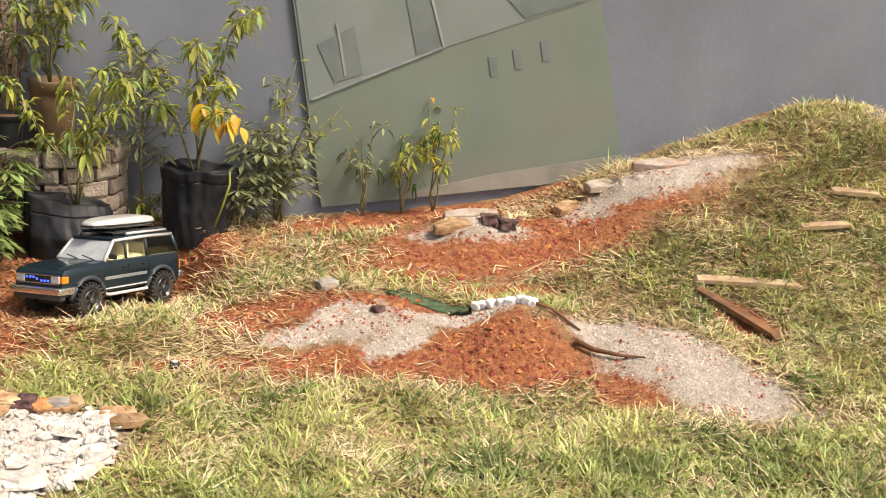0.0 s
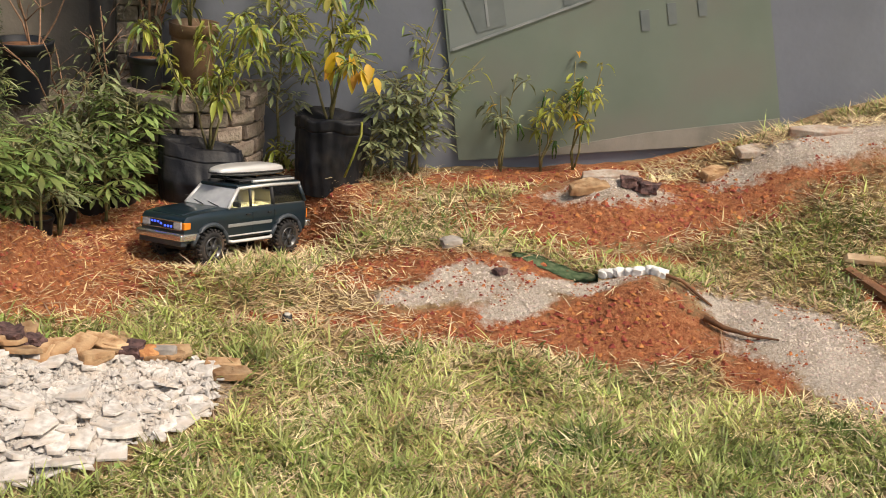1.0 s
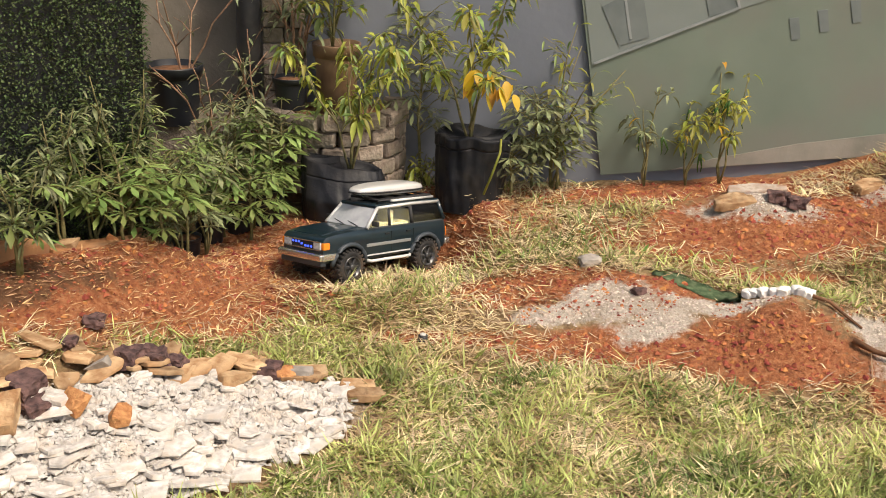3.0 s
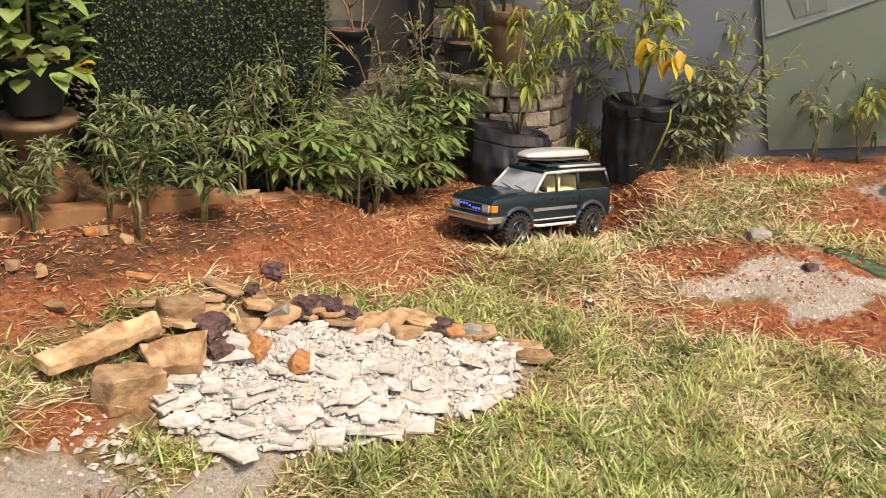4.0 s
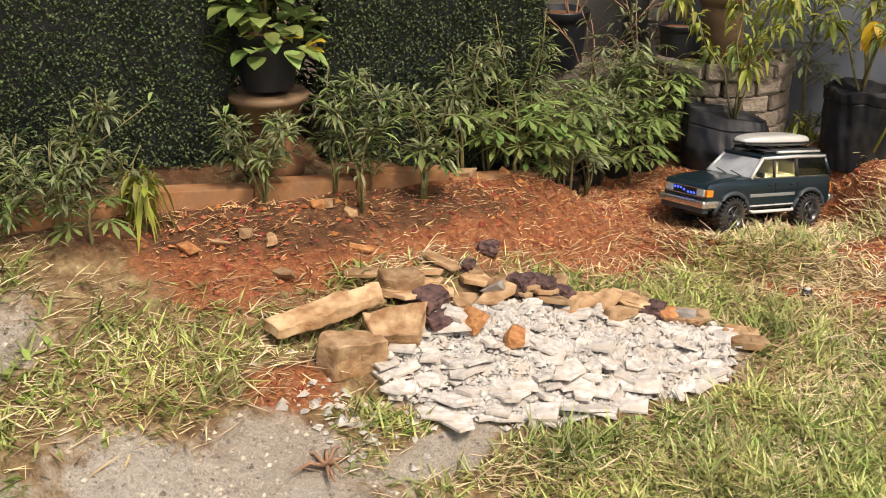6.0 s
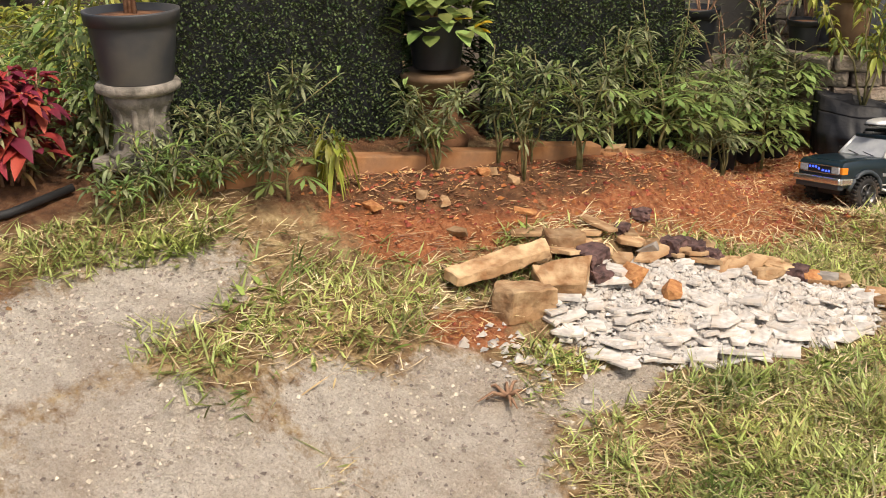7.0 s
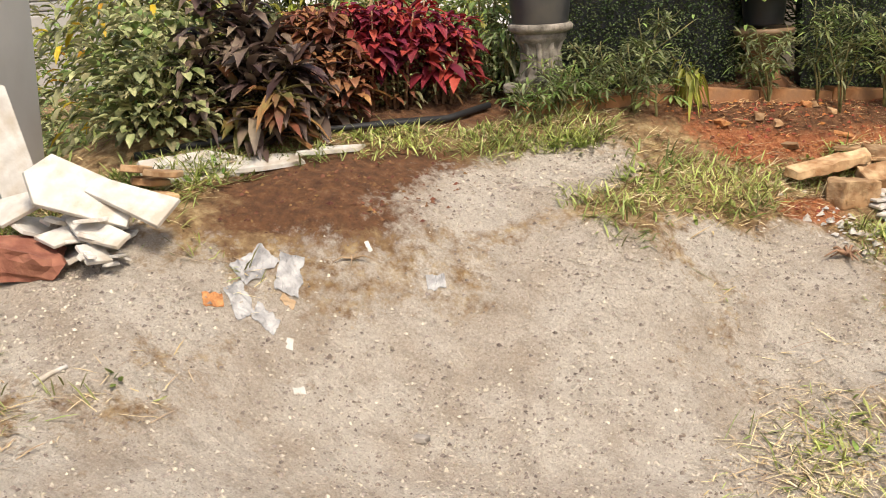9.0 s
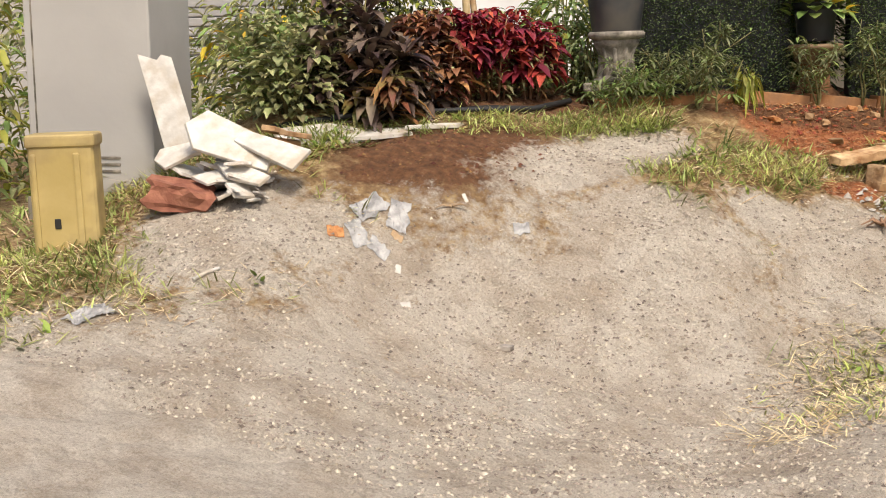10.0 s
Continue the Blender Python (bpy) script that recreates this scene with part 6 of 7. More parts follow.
kinds = []
for k in range(22):
    long = rnd.uniform(0.06, 0.14)
    bm = shard(long, long * rnd.uniform(0.5, 0.85), rnd.uniform(0.004, 0.009), 400 + k, rnd.choice((4, 4, 5, 5, 6)))
    me = bpy.data.meshes.new("marble_shard")
    bm.to_mesh(me)
    bm.free()
    me.materials.append(WHITE_STONE)
    kinds.append(me)
count = 0
while count < 230:
    u, v = rnd.uniform(-1.05, 1.05), rnd.uniform(-1.05, 0.72)
    if u * u + v * v > 1.08:
        continue
    x, y = heap_place(u, v)
    ob = new("marble_shard", rnd.choice(kinds))
    k = 0.25 + 0.75 * rnd.random() ** 1.6 + 0.4 * max(0.0, -u - 0.35 * v) * rnd.random()
    steep = 0.8 + 1.4 * (rnd.random() < 0.15)
    ob.matrix_world = pose(x, y, land(x, y) + 0.006 + 0.022 * rnd.random() * (1 - 0.6 * (u * u + v * v)), rnd.gauss(2, 7) * steep, rnd.gauss(0, 7) * steep, rnd.choice((rnd.uniform(0, 360), rnd.uniform(0, 360), rnd.gauss(5, 25)))) @ Matrix.Diagonal((k, k, rnd.uniform(0.8, 1.3), 1))
    tagged(ob, "flat white broken marble shard in the rubble heap", "stone", "white shards of the heap")
    count += 1
bits_v, bits_f = [], []


def crumb(x, y, z, r, rnd):
    n = len(bits_v)
    a = rnd.uniform(0, 6.28)
    for k in range(4):
        bits_v.append((x + r * rnd.uniform(0.7, 1.2) * math.cos(a + 1.57 * k), y + r * rnd.uniform(0.7, 1.2) * math.sin(a + 1.57 * k), z + r * 0.25 * rnd.uniform(-1, 1)))
    bits_v.append((x + r * 0.3 * rnd.uniform(-1, 1), y + r * 0.3 * rnd.uniform(-1, 1), z + r * rnd.uniform(0.4, 0.9)))
    for k in range(4):
        bits_f.append((n + k, n + (k + 1) % 4, n + 4))


for _ in range(24000):
    u, v = rnd.uniform(-1.0, 1.05), rnd.uniform(-1.0, 0.8)
    if u * u + v * v > 1.05 * rnd.random() ** 0.4:
        continue
    x, y = heap_place(u, v)
    crumb(x, y, land(x, y) + rnd.uniform(0.002, 0.022) * (1 - 0.6 * (u * u + v * v)), 0.003 + 0.012 * rnd.random() ** 2.2, rnd)
for _ in range(90):
    x, y = -0.55 + rnd.gauss(0, 0.08), 2.42 + rnd.gauss(0, 0.05)
    crumb(x, y, land(x, y), rnd.uniform(0.005, 0.018), rnd)
tagged(raw("marble_crumbs", bits_v, bits_f, WHITE_STONE), "small white marble crumbs and splinters in the heap", "gravel", kind="stuff")

lone("sandstone_slab", shard(0.33, 0.065, 0.031, 9, 6), YELLOW_STONE, pose(-0.685, 2.605, land(-0.685, 2.605) + 0.052, 10, -7, 47), "long tan sandstone slab lying over the blocks", "stone", "sandstone blocks")
lone("sandstone_block", shard(0.155, 0.105, 0.085, 11, 5), YELLOW_STONE, pose(-0.615, 2.55, land(-0.615, 2.55) - 0.014, 6, 4, 38), "rough yellow sandstone block at the heap's edge", "stone", "sandstone blocks")
lone("sandstone_block", shard(0.145, 0.105, 0.055, 13, 4), YELLOW_STONE, pose(-0.525, 2.665, land(-0.525, 2.665) + 0.012, 34, -8, 25), "rough yellow sandstone block at the heap's edge", "stone", "sandstone blocks")
lone("sandstone_block", shard(0.11, 0.09, 0.05, 14, 5), YELLOW_STONE, pose(-0.57, 2.80, land(-0.57, 2.80) + 0.0, 5, 4, 60), "rough yellow sandstone block at the heap's edge", "stone", "sandstone blocks")
for k in range(34):
    u = -0.95 + 1.95 * k / 33 + rnd.uniform(-0.05, 0.05)
    v = 0.95 + rnd.uniform(-0.35, 0.35) - 0.25 * u
    x, y = heap_place(u * 0.95, v)
    slab(x, y, land(x, y) + 0.006 + rnd.uniform(0, 0.02), rnd.uniform(0.07, 0.14), rnd.uniform(0.045, 0.08), rnd.uniform(0.007, 0.014), rnd.gauss(25, 45), rnd.gauss(0, 7), rnd.gauss(0, 7), 520 + k, YELLOW_STONE, "flat_stone", "flat yellow sandstone piece bordering the rubble heap", "flat stones of the heap")
for k, (x, y, s, mat, name, label) in enumerate((
    (-0.475, 2.76, 0.085, LAVA, "lava_rock", "porous dark purple lava rock on the heap"), (-0.45, 2.72, 0.06, LAVA, "lava_rock", "porous dark purple lava rock on the heap"),
    (-0.30, 3.0, 0.07, LAVA, "lava_rock", "porous dark purple lava rock on the heap"), (-0.245, 3.03, 0.075, LAVA, "lava_rock", "porous dark purple lava rock on the heap"), (-0.20, 3.05, 0.055, LAVA, "lava_rock", "porous dark purple lava rock on the heap"),
    (0.025, 3.13, 0.06, LAVA, "lava_rock", "porous dark purple lava rock on the heap"), (-0.405, 3.09, 0.05, LAVA, "lava_rock", "porous dark purple lava rock on the heap"), (-0.44, 2.98, 0.05, LAVA, "lava_rock", "porous dark purple lava rock on the heap"),
    (0.10, 3.15, 0.06, GREY_STONE, "grey_rock", "rounded grey stone on the heap"), (-0.36, 2.93, 0.06, GREY_STONE, "grey_rock", "rounded grey stone on the heap"),
    (-0.375, 2.765, 0.075, ORANGE_STONE, "orange_rock", "burnt orange stone among white shards"), (-0.268, 2.765, 0.07, ORANGE_STONE, "orange_rock", "burnt orange stone among white shards"), (0.06, 3.13, 0.05, ORANGE_STONE, "orange_rock", "burnt orange stone among white shards"), (-0.05, 3.02, 0.07, YELLOW_STONE, "orange_rock", "burnt orange stone among white shards"))):
    lone(name, rock((s * 0.9, s * 0.75, s * 0.6), 30 + k, 0.6, 3) if mat is LAVA else block((s * 1.15, s * 0.8, s * 0.6), 30 + k), mat, pose(x, y, land(x, y) + 0.012, 0, 0, rnd.uniform(0, 180)), label, "stone", "rocks on the heap")
slab(0.27, 3.09, land(0.27, 3.09) + 0.01, 0.10, 0.05, 0.022, 20, 3, 2, 580, YELLOW_STONE, "flat_stone", "flat yellow sandstone piece lying in grass", "flat stones of the heap")
slab(0.25, 3.14, land(0.25, 3.14) + 0.008, 0.10, 0.05, 0.018, 5, 3, 2, 581, YELLOW_STONE, "flat_stone", "flat yellow sandstone piece lying in grass", "flat stones of the heap")
for k, (x, y) in enumerate(((-0.82, 2.92), (-0.79, 2.945), (-0.745, 2.95), (-0.69, 2.88), (-0.98, 2.66), (-0.93, 2.72), (-1.02, 2.6), (-0.88, 2.76), (-0.83, 2.7), (-0.448, 3.425), (-0.52, 3.3), (-0.62, 3.3), (-0.75, 3.12))):
    lone("field_stone", block((rnd.uniform(0.035, 0.09), rnd.uniform(0.03, 0.05), rnd.uniform(0.012, 0.03)), 70 + k, 12), YELLOW_STONE if k % 3 else ORANGE_STONE, pose(x, y, land(x, y) - 0.006, rnd.uniform(-12, 12), rnd.uniform(-12, 12), rnd.uniform(0, 180)), "yellowish stone lying on the red soil", "stone", "stones on the soil")

# ---------- the heaps, mat, sticks and boards on the other side ----------
mat_bm = bmesh.new()
rows = []
for j in range(15):
    s = j / 14
    x, y = 1.12 + 0.25 * s, 3.80 - 0.115 * s + 0.01 * math.sin(5 * s)
    rows.append([mat_bm.verts.new((x + q * 0.25, y + q, land(x, y + q) + 0.004 + 0.008 * noise.noise((x * 25, q * 60, 0)))) for q in (-0.025 - 0.03 * s, -0.015, 0.0, 0.015, 0.032)])
for a, b in zip(rows, rows[1:]):
    for k in range(4):
        mat_bm.faces.new((a[k], b[k], b[k + 1], a[k + 1])).smooth = True
solid = bmesh.ops.solidify(mat_bm, geom=mat_bm.faces[:], thickness=0.008)
lone("moss_mat", mat_bm, MOSS, pose(0, 0, 0), "narrow strip of dark green mossy matting", "mat")
for k in range(9):
    s = k / 8
    x, y = 1.39 + 0.16 * s + rnd.uniform(-0.008, 0.008), 3.665 - 0.07 * s + rnd.uniform(-0.012, 0.012)
    lone("white_pebble", rock((rnd.uniform(0.028, 0.04), 0.032, 0.026), 90 + k, 0.2, 2), WHITE_PEBBLE, pose(x, y, land(x, y) + 0.002, 0, 0, rnd.uniform(0, 90)), "rounded white pebble in a short row", "pebble", "row of white pebbles")
lone("black_strip", tube([(1.55, 3.575, land(1.55, 3.575) + 0.012), (1.60, 3.56, land(1.60, 3.56) + 0.016), (1.65, 3.54, land(1.65, 3.54) + 0.012), (1.69, 3.525, land(1.69, 3.525) + 0.008)], 0.007, 6, 0.004), BROWN_WOOD, pose(0, 0, 0), "bent dark strip lying over the sand heap", "stick")
lone("bark_splinter", tube([(1.645, 3.46, land(1.645, 3.46) + 0.018), (1.70, 3.425, land(1.70, 3.425) + 0.022), (1.77, 3.38, land(1.77, 3.38) + 0.016), (1.835, 3.34, land(1.835, 3.34) + 0.012)], 0.011, 5, 0.003), BROWN_WOOD, pose(0, 0, 0), "dark pointed splinter of bark on the sand heap", "stick")
for p, q, w, mat in (((2.17, 3.68), (2.33, 3.38), 0.034, BROWN_WOOD), ((2.19, 3.73), (2.54, 3.61), 0.05, WOOD), ((2.86, 3.99), (3.05, 3.93), 0.05, WOOD), ((2.66, 3.86), (2.86, 3.82), 0.04, WOOD)):
    dx, dy = q[0] - p[0], q[1] - p[1]
    mx, my = (p[0] + q[0]) / 2, (p[1] + q[1]) / 2
    rise = math.degrees(math.atan2(land(*q) - land(*p), math.hypot(dx, dy)))
    long = math.hypot(dx, dy)
    bm = prism([(-long / 2, -0.005), (-long / 2 + 0.01, 0.009), (long * 0.1, 0.011), (long / 2 - 0.02, 0.008), (long / 2, -0.004), (0, -0.008)], w, bevel=0.002)
    lone("old_board", bm, mat, pose(mx, my, (land(*p) + land(*q)) / 2 + 0.016, 6, -rise, math.degrees(math.atan2(dy, dx))), "pale old board lying in the grass" if mat is WOOD else "dark splintered board lying on the earth", "board", "loose boards")
for k, (x, y, l, w, t, turn) in enumerate(((1.45, 4.19, 0.13, 0.08, 0.035, 10), (1.54, 4.25, 0.18, 0.07, 0.03, -8), (2.10, 4.32, 0.16, 0.08, 0.03, 5), (2.30, 4.29, 0.22, 0.08, 0.03, -14), (1.95, 4.30, 0.12, 0.07, 0.03, 20))):
    slab(x, y, land(x, y) - 0.015, l * 1.1, w * 1.1, t, turn, 6, -4, 600 + k, SAND_CRUST if k % 4 else YELLOW_STONE, "flat_stone", "flat pale sandy stone in the sand heap", "stones on the far heaps")
lone("grey_rock", rock((0.045, 0.03, 0.022), 43, 0.25, 2), LAVA, pose(1.057, 3.663, land(1.057, 3.663), 0, 0, 30), "small dark grey stone on the sand", "stone", "grey stones of the heaps")
lone("grey_rock", rock((0.07, 0.04, 0.03), 44, 0.25, 2), GREY_STONE, pose(0.925, 3.82, land(0.925, 3.82), 0, 0, 20), "small dark grey stone on the sand", "stone", "grey stones of the heaps")
for k in range(4):
    lone("lava_rock", rock((0.05, 0.04, 0.035), 46 + k, 0.45, 3), LAVA, pose(1.58 + 0.03 * k, 4.17 + 0.012 * (k % 2), land(1.58 + 0.03 * k, 4.17) + 0.004, 0, 0, 50 * k), "porous dark lava rock on the sand heap", "stone", "lava rocks of the far heap")
cap = thing("bottle_cap", pose(0.415, 3.436, land(0.415, 3.436)), "small black and white plastic cap on bare soil", "cap")
part("shell", lathe([(0.014, 0), (0.015, 0.004), (0.013, 0.02), (0.001, 0.021)], 16), BLACK, cap)
part("seal", lathe([(0.009, 0.02), (0.009, 0.024), (0.001, 0.024)], 14), TILE, cap, "white disc")

# litter on the sand
def litter(x, y, s, seed, mat, label, name="crumpled_wrapper"):
    bm = bmesh.new()
    bmesh.ops.create_grid(bm, x_segments=16, y_segments=12, size=0.5)
    ca, sa = math.cos(radians(seed * 37)), math.sin(radians(seed * 37))
    for v in bm.verts:
        px, py = v.co.x * s, v.co.y * s * (0.6 + 0.2 * noise.noise(v.co * 4))
        lie = land(x + ca * px - sa * py, y + sa * px + ca * py) - land(x, y)
        v.co = Vector((px, py, lie + s * (0.015 + 0.09 * abs(noise.noise(v.co * 9 + Vector((seed, 0, 0)))))))
    bmesh.ops.solidify(bm, geom=bm.faces[:], thickness=0.0015)
    lone(name, bm, mat, pose(x, y, land(x, y) + 0.002, 0, 0, seed * 37), label, "litter", "litter on the sand")


litter(-1.471, 1.46, 0.05, 1, LITTER, "crumpled grey-white wrapper on the sand")
litter(-1.85, 1.19, 0.11, 2, LITTER, "torn translucent plastic film on the ground")
litter(-1.77, 1.23, 0.10, 3, LITTER, "torn translucent plastic film on the ground")
litter(-1.83, 1.09, 0.08, 4, LITTER, "torn translucent plastic film on the ground")
litter(-1.76, 1.10, 0.06, 5, LITTER, "torn translucent plastic film on the ground")
litter(-1.88, 1.05, 0.05, 6, ORANGE_STONE, "crumpled orange wrapper on the ground")
litter(-2.1, 0.28, 0.12, 7, LITTER, "torn translucent plastic film on the ground")
litter(-1.691, 1.095, 0.026, 8, TILE, "small torn white paper scrap")
litter(-1.62, 1.02, 0.03, 11, TILE, "small torn white paper scrap")
litter(-1.642, 1.412, 0.02, 9, TILE, "small torn white paper scrap")
litter(-1.74, 1.17, 0.035, 10, WOOD, "small torn tan paper scrap")
lone("white_stick", tube([(-2.0, 0.56, land(-2.0, 0.56) + 0.006), (-1.985, 0.60, land(-1.985, 0.60) + 0.008), (-1.97, 0.635, land(-1.97, 0.635) + 0.006)], 0.007, 7, 0.005), TILE, pose(0, 0, 0), "short whitish stick lying on the sand", "stick")
lone("sand_stone", rock((0.035, 0.025, 0.018), 51, 0.25, 2), GREY_STONE, pose(-1.351, 1.125, land(-1.351, 1.125), 0, 0, 0), "small grey stone on the sand", "stone")
root = thing("dry_root", pose(-0.565, 2.27, land(-0.565, 2.27)), "dry forked brown root lying on the sand", "root")
for k in range(9):
    a = 0.7 * k + rnd.uniform(-0.3, 0.3)
    r = rnd.uniform(0.04, 0.085)
    part("root_branch", tube([(0, 0, 0.012), (0.5 * r * math.cos(a), 0.5 * r * math.sin(a), rnd.uniform(0.015, 0.035)), (r * math.cos(a), r * math.sin(a), rnd.uniform(0.002, 0.02))], 0.006, 5, 0.002), TWIG, root)
star = [tube([(0, 0, 0.006), (0.03 * math.cos(a), 0.03 * math.sin(a), 0.014), (0.055 * math.cos(a), 0.055 * math.sin(a), 0.004)], 0.004, 4, 0.0012) for a in (0.3, 1.5, 2.6, 4.0, 5.2)]
lone("dry_husk", join(*star), WOOD, pose(-1.66, 1.36, land(-1.66, 1.36)), "dry star-shaped straw husk on the sand", "husk")


# ---------- grass, straw, chips and clods ----------
def blades(name, label, count, seed, mat, length, width, rise, want, kind_of="grass", area=(-2.7, 3.35, 0.0, 4.52)):
    """Scatters tapered, bent blades where want(x, y) says, and joins them in one mesh."""
    rnd = random.Random(seed)
    spots = []
    tries = 0
    while len(spots) < count and tries < count * 14:
        tries += 1
        x, y = rnd.uniform(area[0], area[1]), rnd.uniform(area[2], area[3])
        w = want(x, y)
        if w > 0 and rnd.random() < w:
            spots.append((x, y, land(x, y)))
    gen = np.random.default_rng(seed)
    p = np.array(spots)
    n = len(p)
    turn = gen.uniform(0, 2 * np.pi, n)
    up = np.radians(gen.uniform(rise[0], rise[1], n))
    lush = np.array([0.72 + 0.85 * max(0.0, 0.35 + noise.noise((x * 5.5, y * 5.5, 61.0)) + 0.5 * noise.noise((x * 15, y * 15, 63.0))) for x, y, _ in spots])
    long = gen.uniform(length[0], length[1], n) * gen.uniform(0.7, 1.15, n) * lush
    wide = gen.uniform(width[0], width[1], n) / 2
    way = np.stack([np.cos(turn) * np.cos(up), np.sin(turn) * np.cos(up), np.sin(up)], 1)
    side = np.stack([-np.sin(turn), np.cos(turn), 0.25 * gen.uniform(-1, 1, n)], 1)
    bend = gen.uniform(0.1, 0.55, n) * np.sin(up)
    base = p + np.array([0, 0, 0.001])
    mid = base + way * (long * 0.5)[:, None] - np.stack([0 * bend, 0 * bend, 0.12 * bend * long], 1)
    end = base + way * long[:, None] - np.stack([0 * bend, 0 * bend, 0.75 * bend * long], 1)
    end[:, 2] = np.maximum(end[:, 2], p[:, 2] + 0.002)
    w3 = side * wide[:, None]
    verts = np.stack([base - w3 * 0.7, base + w3 * 0.7, mid + w3, mid - w3, end], 1).reshape(-1, 3)
    me = bpy.data.meshes.new(name)
    me.vertices.add(5 * n)
    me.vertices.foreach_set("co", verts.ravel().astype(np.float32))
    first = np.arange(n)[:, None] * 5
    loops = (first + np.array([0, 1, 2, 3, 3, 2, 4])).ravel()
    me.loops.add(7 * n)
    me.loops.foreach_set("vertex_index", loops.astype(np.int32))
    me.polygons.add(2 * n)
    me.polygons.foreach_set("loop_start", (np.arange(n)[:, None] * 7 + np.array([0, 4])).ravel().astype(np.int32))
    me.polygons.foreach_set("loop_total", np.tile([4, 3], n).astype(np.int32))
    me.materials.append(mat)
    me.update(calc_edges=True)
    return tagged(new(name, me), label, kind_of, kind="stuff")


def clear_of_things(x, y):
    if y - x > 3.74 and x < 0.1 or y > 4.5:
        return False
    # nothing grows through the strip of matting and pebbles
    s = min(1.0, max(0.0, (x - 1.12) / 0.58))
    if 1.08 < x < 1.74 and abs(y - (3.80 - 0.275 * s)) < 0.038:
        return False
    u, v = x + 0.15, y - 2.835
    a, b = (u * C + v * S) / 0.49, (v * C - u * S) / 0.262
    if a * a + b * b < 1:
        return False
    if x > 0.25 and y < 1.9 + 0.5 * noise.noise((x * 1.3, y * 1.3, 5.0)):
        return False
    return True


def grassy(x, y):
    if not clear_of_things(x, y):
        return 0.0
    s, r, b = layers(x, y)
    n = noise.noise((x * 2.6, y * 2.6, 7.0)) + 0.6 * noise.noise((x * 8, y * 8, 3.0))
    w = 1.0 - 1.75 * s - 1.6 * r - 1.5 * b - flank(x, y)
    w = max(w, 0.22 - 0.2 * math.hypot((x + 0.48) / 0.24, (y - 1.45) / 0.40), 0.9 - 0.8 * math.hypot((x + 2.38) / 0.26, (y - 0.42) / 0.30), 1.0 - 0.8 * math.hypot((x + 2.22) / 0.16, (y - 0.10) / 0.30))
    if x < -1.75 and y < 1.15:
        w *= 0.6
    if -1.35 < x < -0.6 and 1.95 < y < 2.65:
        w *= 0.55
    w = max(w, 0.9 - 0.8 * math.hypot((x + 1.12) / 0.17, (y - 1.90) / 0.11))
    if -1.95 < x < -1.28:
        w = max(w, 1.0 - 9 * abs(y - x - 3.56))
    if 0.35 < x < 1.1 and 3.35 < y < 3.62:
        w *= 0.5
    if y > 2.9 and x > 0.2:
        w *= 0.68 if x < 1.7 else 0.6
    return max(0.0, w) * (0.55 + 0.6 * n)


def strawy(x, y):
    if not clear_of_things(x, y):
        return 0.0
    s, r, b = layers(x, y)
    n = noise.noise((x * 2.3, y * 2.3, 17.0)) + 0.5 * noise.noise((x * 9, y * 9, 13.0))
    w = 1.0 - 1.6 * s - (1.3 if x > 0.9 else 0.9) * r - 1.5 * b - 0.8 * flank(x, y)
    if -1.5 < x < -0.85 and 1.3 < y < 1.95:
        w *= 0.25
    if y > 2.9 and x > 0.2:
        w *= 1.6 if x < 1.7 else 2.3
    if x > 1.7 and y > 4.28:
        w = 1.3
    w = max(w, 0.75 - 0.5 * math.hypot((x + 0.50) / 0.2, (y - 1.42) / 0.38))
    return max(0.0, w) * (0.6 - 0.5 * n)


def weedy(x, y):
    return 0.8 * (noise.noise((x * 3.1, y * 3.1, 29.0)) > 0.12) * grassy(x, y) if y < 3.3 else 0.15 * grassy(x, y)


def chippy(x, y):
    s, r, b = layers(x, y)
    if y > 4.52 or y - x > 3.80 and x < -0.42:
        return 0.0
    return max(0.0, 1.4 * r - 0.45 - s)


def shreds(x, y):
    """Chips lie thick by the bags and thin on the loose red heaps."""
    return chippy(x, y) * (0.12 if x > 0.95 else 1.0)


blades("grass", "thin uneven lawn of short green blades", 92000, 1, GRASS, (0.025, 0.082), (0.0025, 0.0062), (4, 62), grassy)
blades("dry_grass", "dry cut grass and straw lying among the lawn", 95000, 2, STRAW, (0.025, 0.09), (0.002, 0.005), (-4, 30), strawy)
blades("broad_weeds", "broad-leaved green weeds in the lawn", 17000, 3, WEED, (0.02, 0.048), (0.008, 0.016), (6, 50), weedy)
blades("soil_chips", "wood chips and straw strewn on the red soil", 21000, 4, CHIP, (0.010, 0.04), (0.002, 0.005), (-6, 25), shreds, "mulch")


def outer_lawn(x, y):
    s = layers(x, y)[0]
    inner = -2.6 < x < 0.25 and y > 0.1 or y > 2.0 and x < 3.2
    far = math.hypot((x - 0.9) / 4.2, (y - 0.6) / 4.0) + 0.25 * noise.noise((x * 0.8, y * 0.8, 3.0))
    thin = min(1.0, max(0.0, (1.0 - far) / 0.45))
    return 0.0 if inner or y > 4.4 else thin * max(0.0, 1.0 - 1.7 * s) * (0.55 + 0.7 * noise.noise((x * 1.4, y * 1.4, 41.0)))


blades("outer_grass", "coarser patchy lawn round the sandy track", 34000, 5, GRASS, (0.04, 0.11), (0.005, 0.011), (4, 55), outer_lawn, area=(-3.6, 5.4, -3.6, 4.5))
blades("outer_straw", "dry straw lying in the patchy lawn", 14000, 6, STRAW, (0.04, 0.11), (0.003, 0.007), (-4, 25), outer_lawn, area=(-3.6, 5.4, -3.6, 4.5))

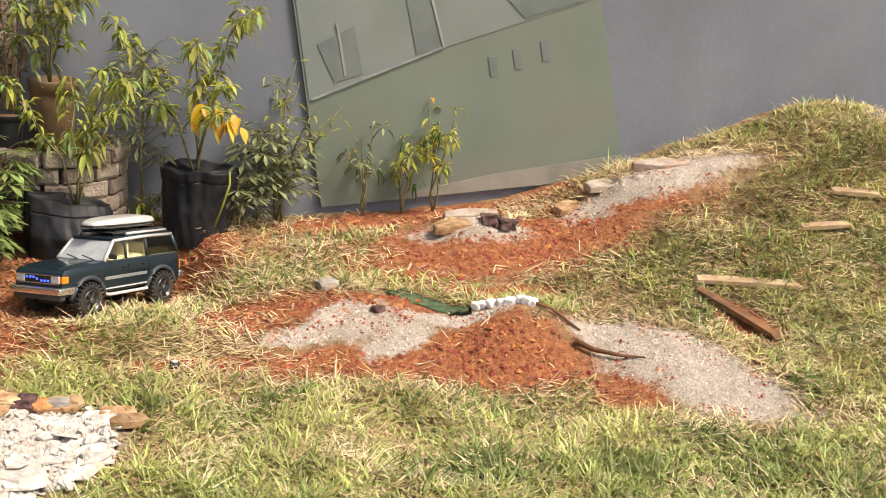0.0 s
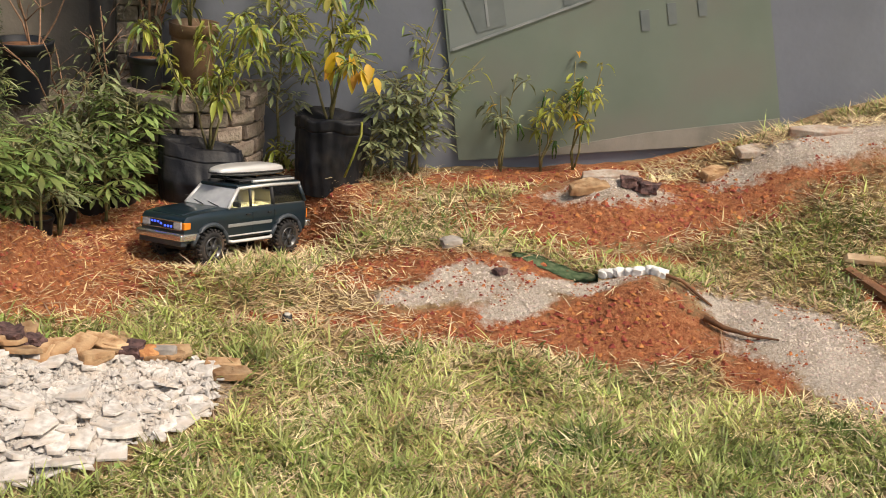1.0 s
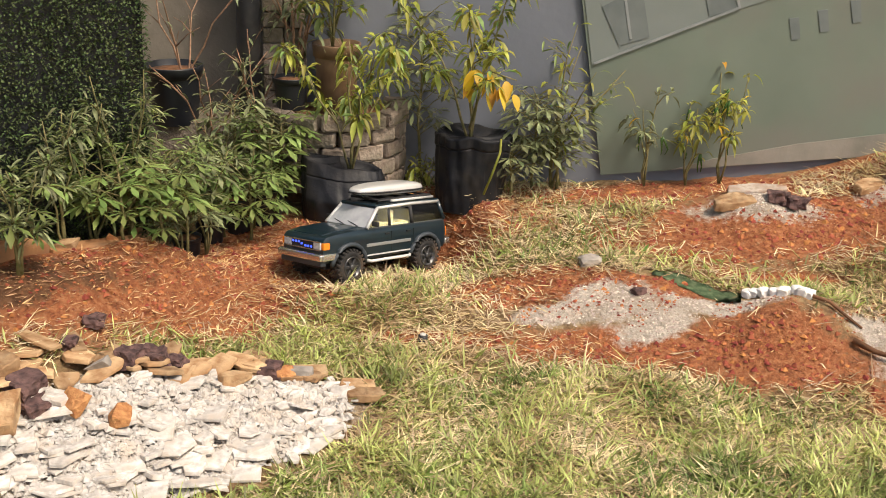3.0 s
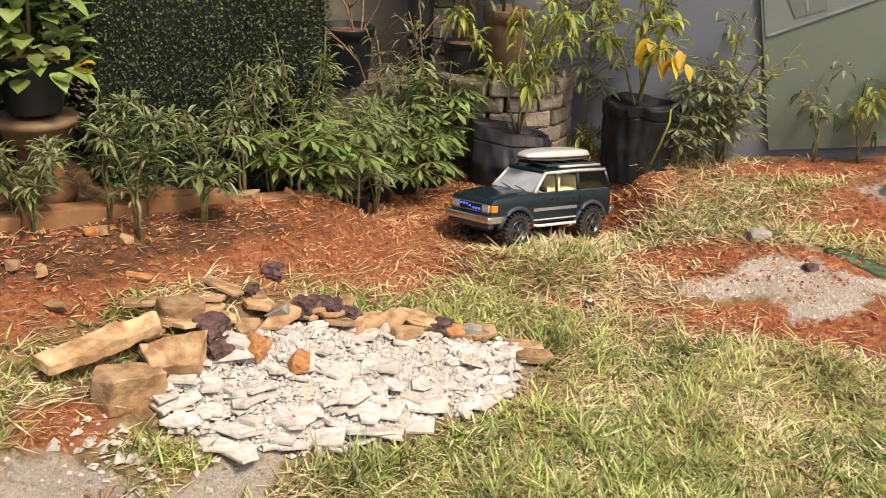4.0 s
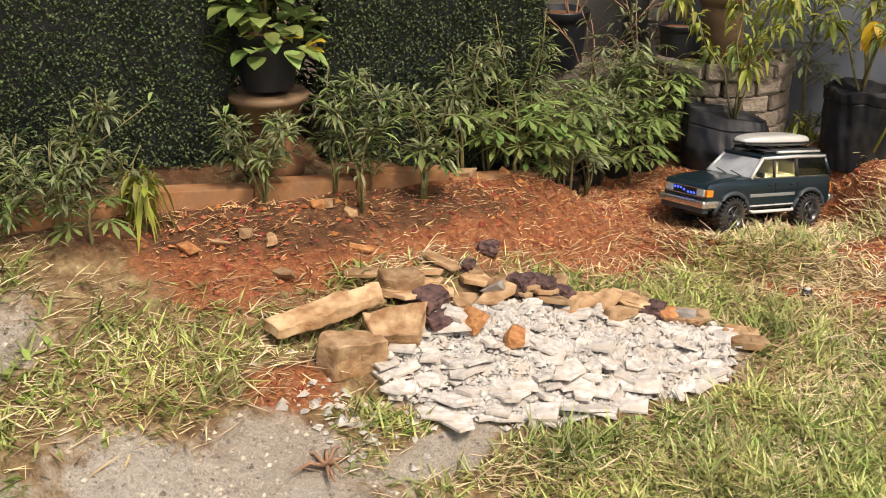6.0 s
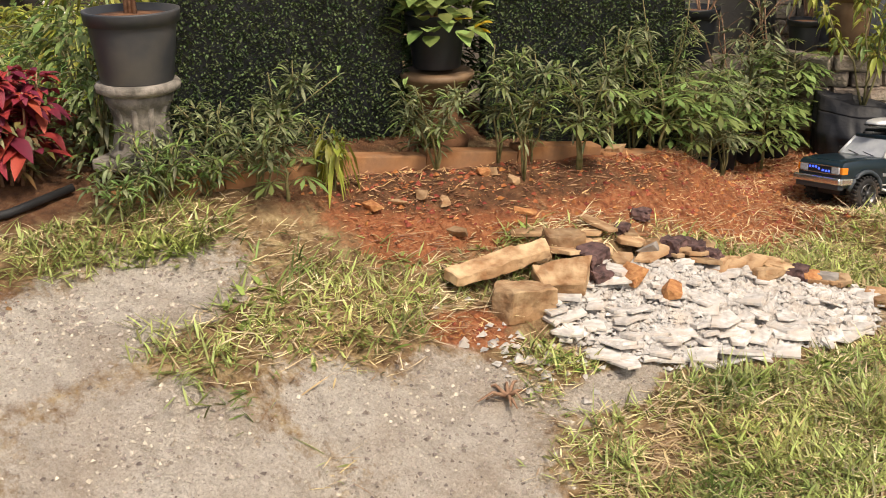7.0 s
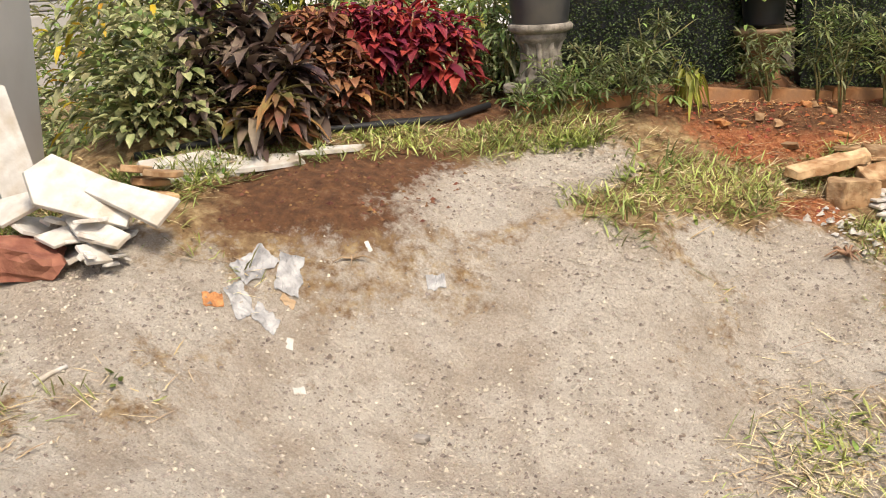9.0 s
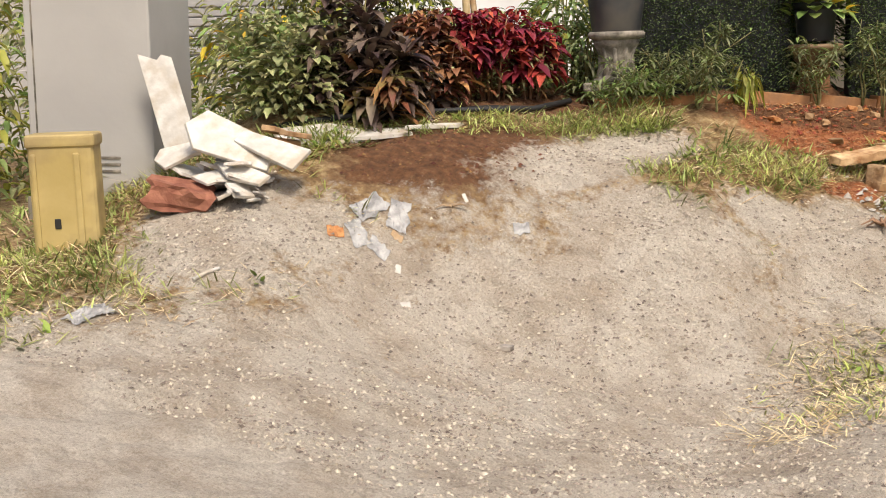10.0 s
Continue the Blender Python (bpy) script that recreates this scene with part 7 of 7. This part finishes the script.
bits_v, bits_f = [], []
rnd = random.Random(77)
made = 0
while made < 7000:
    x, y = rnd.uniform(-1.3, 2.6), rnd.uniform(2.3, 4.5)
    if rnd.random() < chippy(x, y):
        crumb(x, y, land(x, y) - 0.001, 0.0025 + 0.011 * rnd.random() ** 4, rnd)
        made += 1
for _ in range(9000):
    x, y = rnd.uniform(0.5, 2.4), rnd.uniform(3.25, 4.4)
    if rnd.random() < chippy(x, y):
        crumb(x, y, land(x, y) - 0.002, 0.003 + 0.012 * rnd.random() ** 2, rnd)
made = 0
while made < 2200:
    x, y = rnd.uniform(0.6, 2.5), rnd.uniform(2.9, 4.4)
    sand = layers(x, y)[0]
    if 0.3 < sand and noise.noise((x * 9, y * 9, 21.0)) > 0.05 + 0.35 * (sand - 0.5):
        crumb(x, y, land(x, y) - 0.001, 0.002 + 0.007 * rnd.random() ** 3, rnd)
        made += 1
tagged(raw("soil_clods", bits_v, bits_f, CLOD), "small crumbs and clods of red soil", "soil", kind="stuff")
bits_v, bits_f = [], []
made = 0
while made < 22000:
    x, y = rnd.uniform(0.7, 2.7), rnd.uniform(3.0, 4.4)
    if rnd.random() < layers(x, y)[0] - 0.35:
        crumb(x, y, land(x, y) - 0.001, 0.0016 + 0.005 * rnd.random() ** 4, rnd)
        made += 1
tagged(raw("heap_grit", bits_v, bits_f, PALE_GRIT), "pale sandy crumbs and pebbles on the far heaps", "gravel", kind="stuff")
bits_v, bits_f = [], []
made = 0
while made < 1000:
    x, y = rnd.uniform(-2.1, -1.3), rnd.uniform(1.2, 2.1)
    if rnd.random() < layers(x, y)[2] - 0.55:
        crumb(x, y, land(x, y) - 0.001, 0.002 + 0.009 * rnd.random() ** 5, rnd)
        made += 1
tagged(raw("brown_clods", bits_v, bits_f, BROWN_CLOD), "small crumbs of damp brown soil", "soil", kind="stuff")
bits_v, bits_f = [], []
made = 0
while made < 46000:
    x, y = rnd.uniform(-2.3, 0.4), rnd.uniform(0.0, 2.5)
    if rnd.random() < (layers(x, y)[0] - 0.35) * (0.45 + 0.9 * max(0.0, noise.noise((x * 5, y * 5, 1.0)) + 0.4)):
        crumb(x, y, land(x, y) - 0.001, 0.0016 + 0.0075 * rnd.random() ** 4, rnd)
        made += 1
tagged(raw("sand_grit", bits_v, bits_f, GRIT), "coarse grit and small pebbles on the sand", "gravel", kind="stuff")
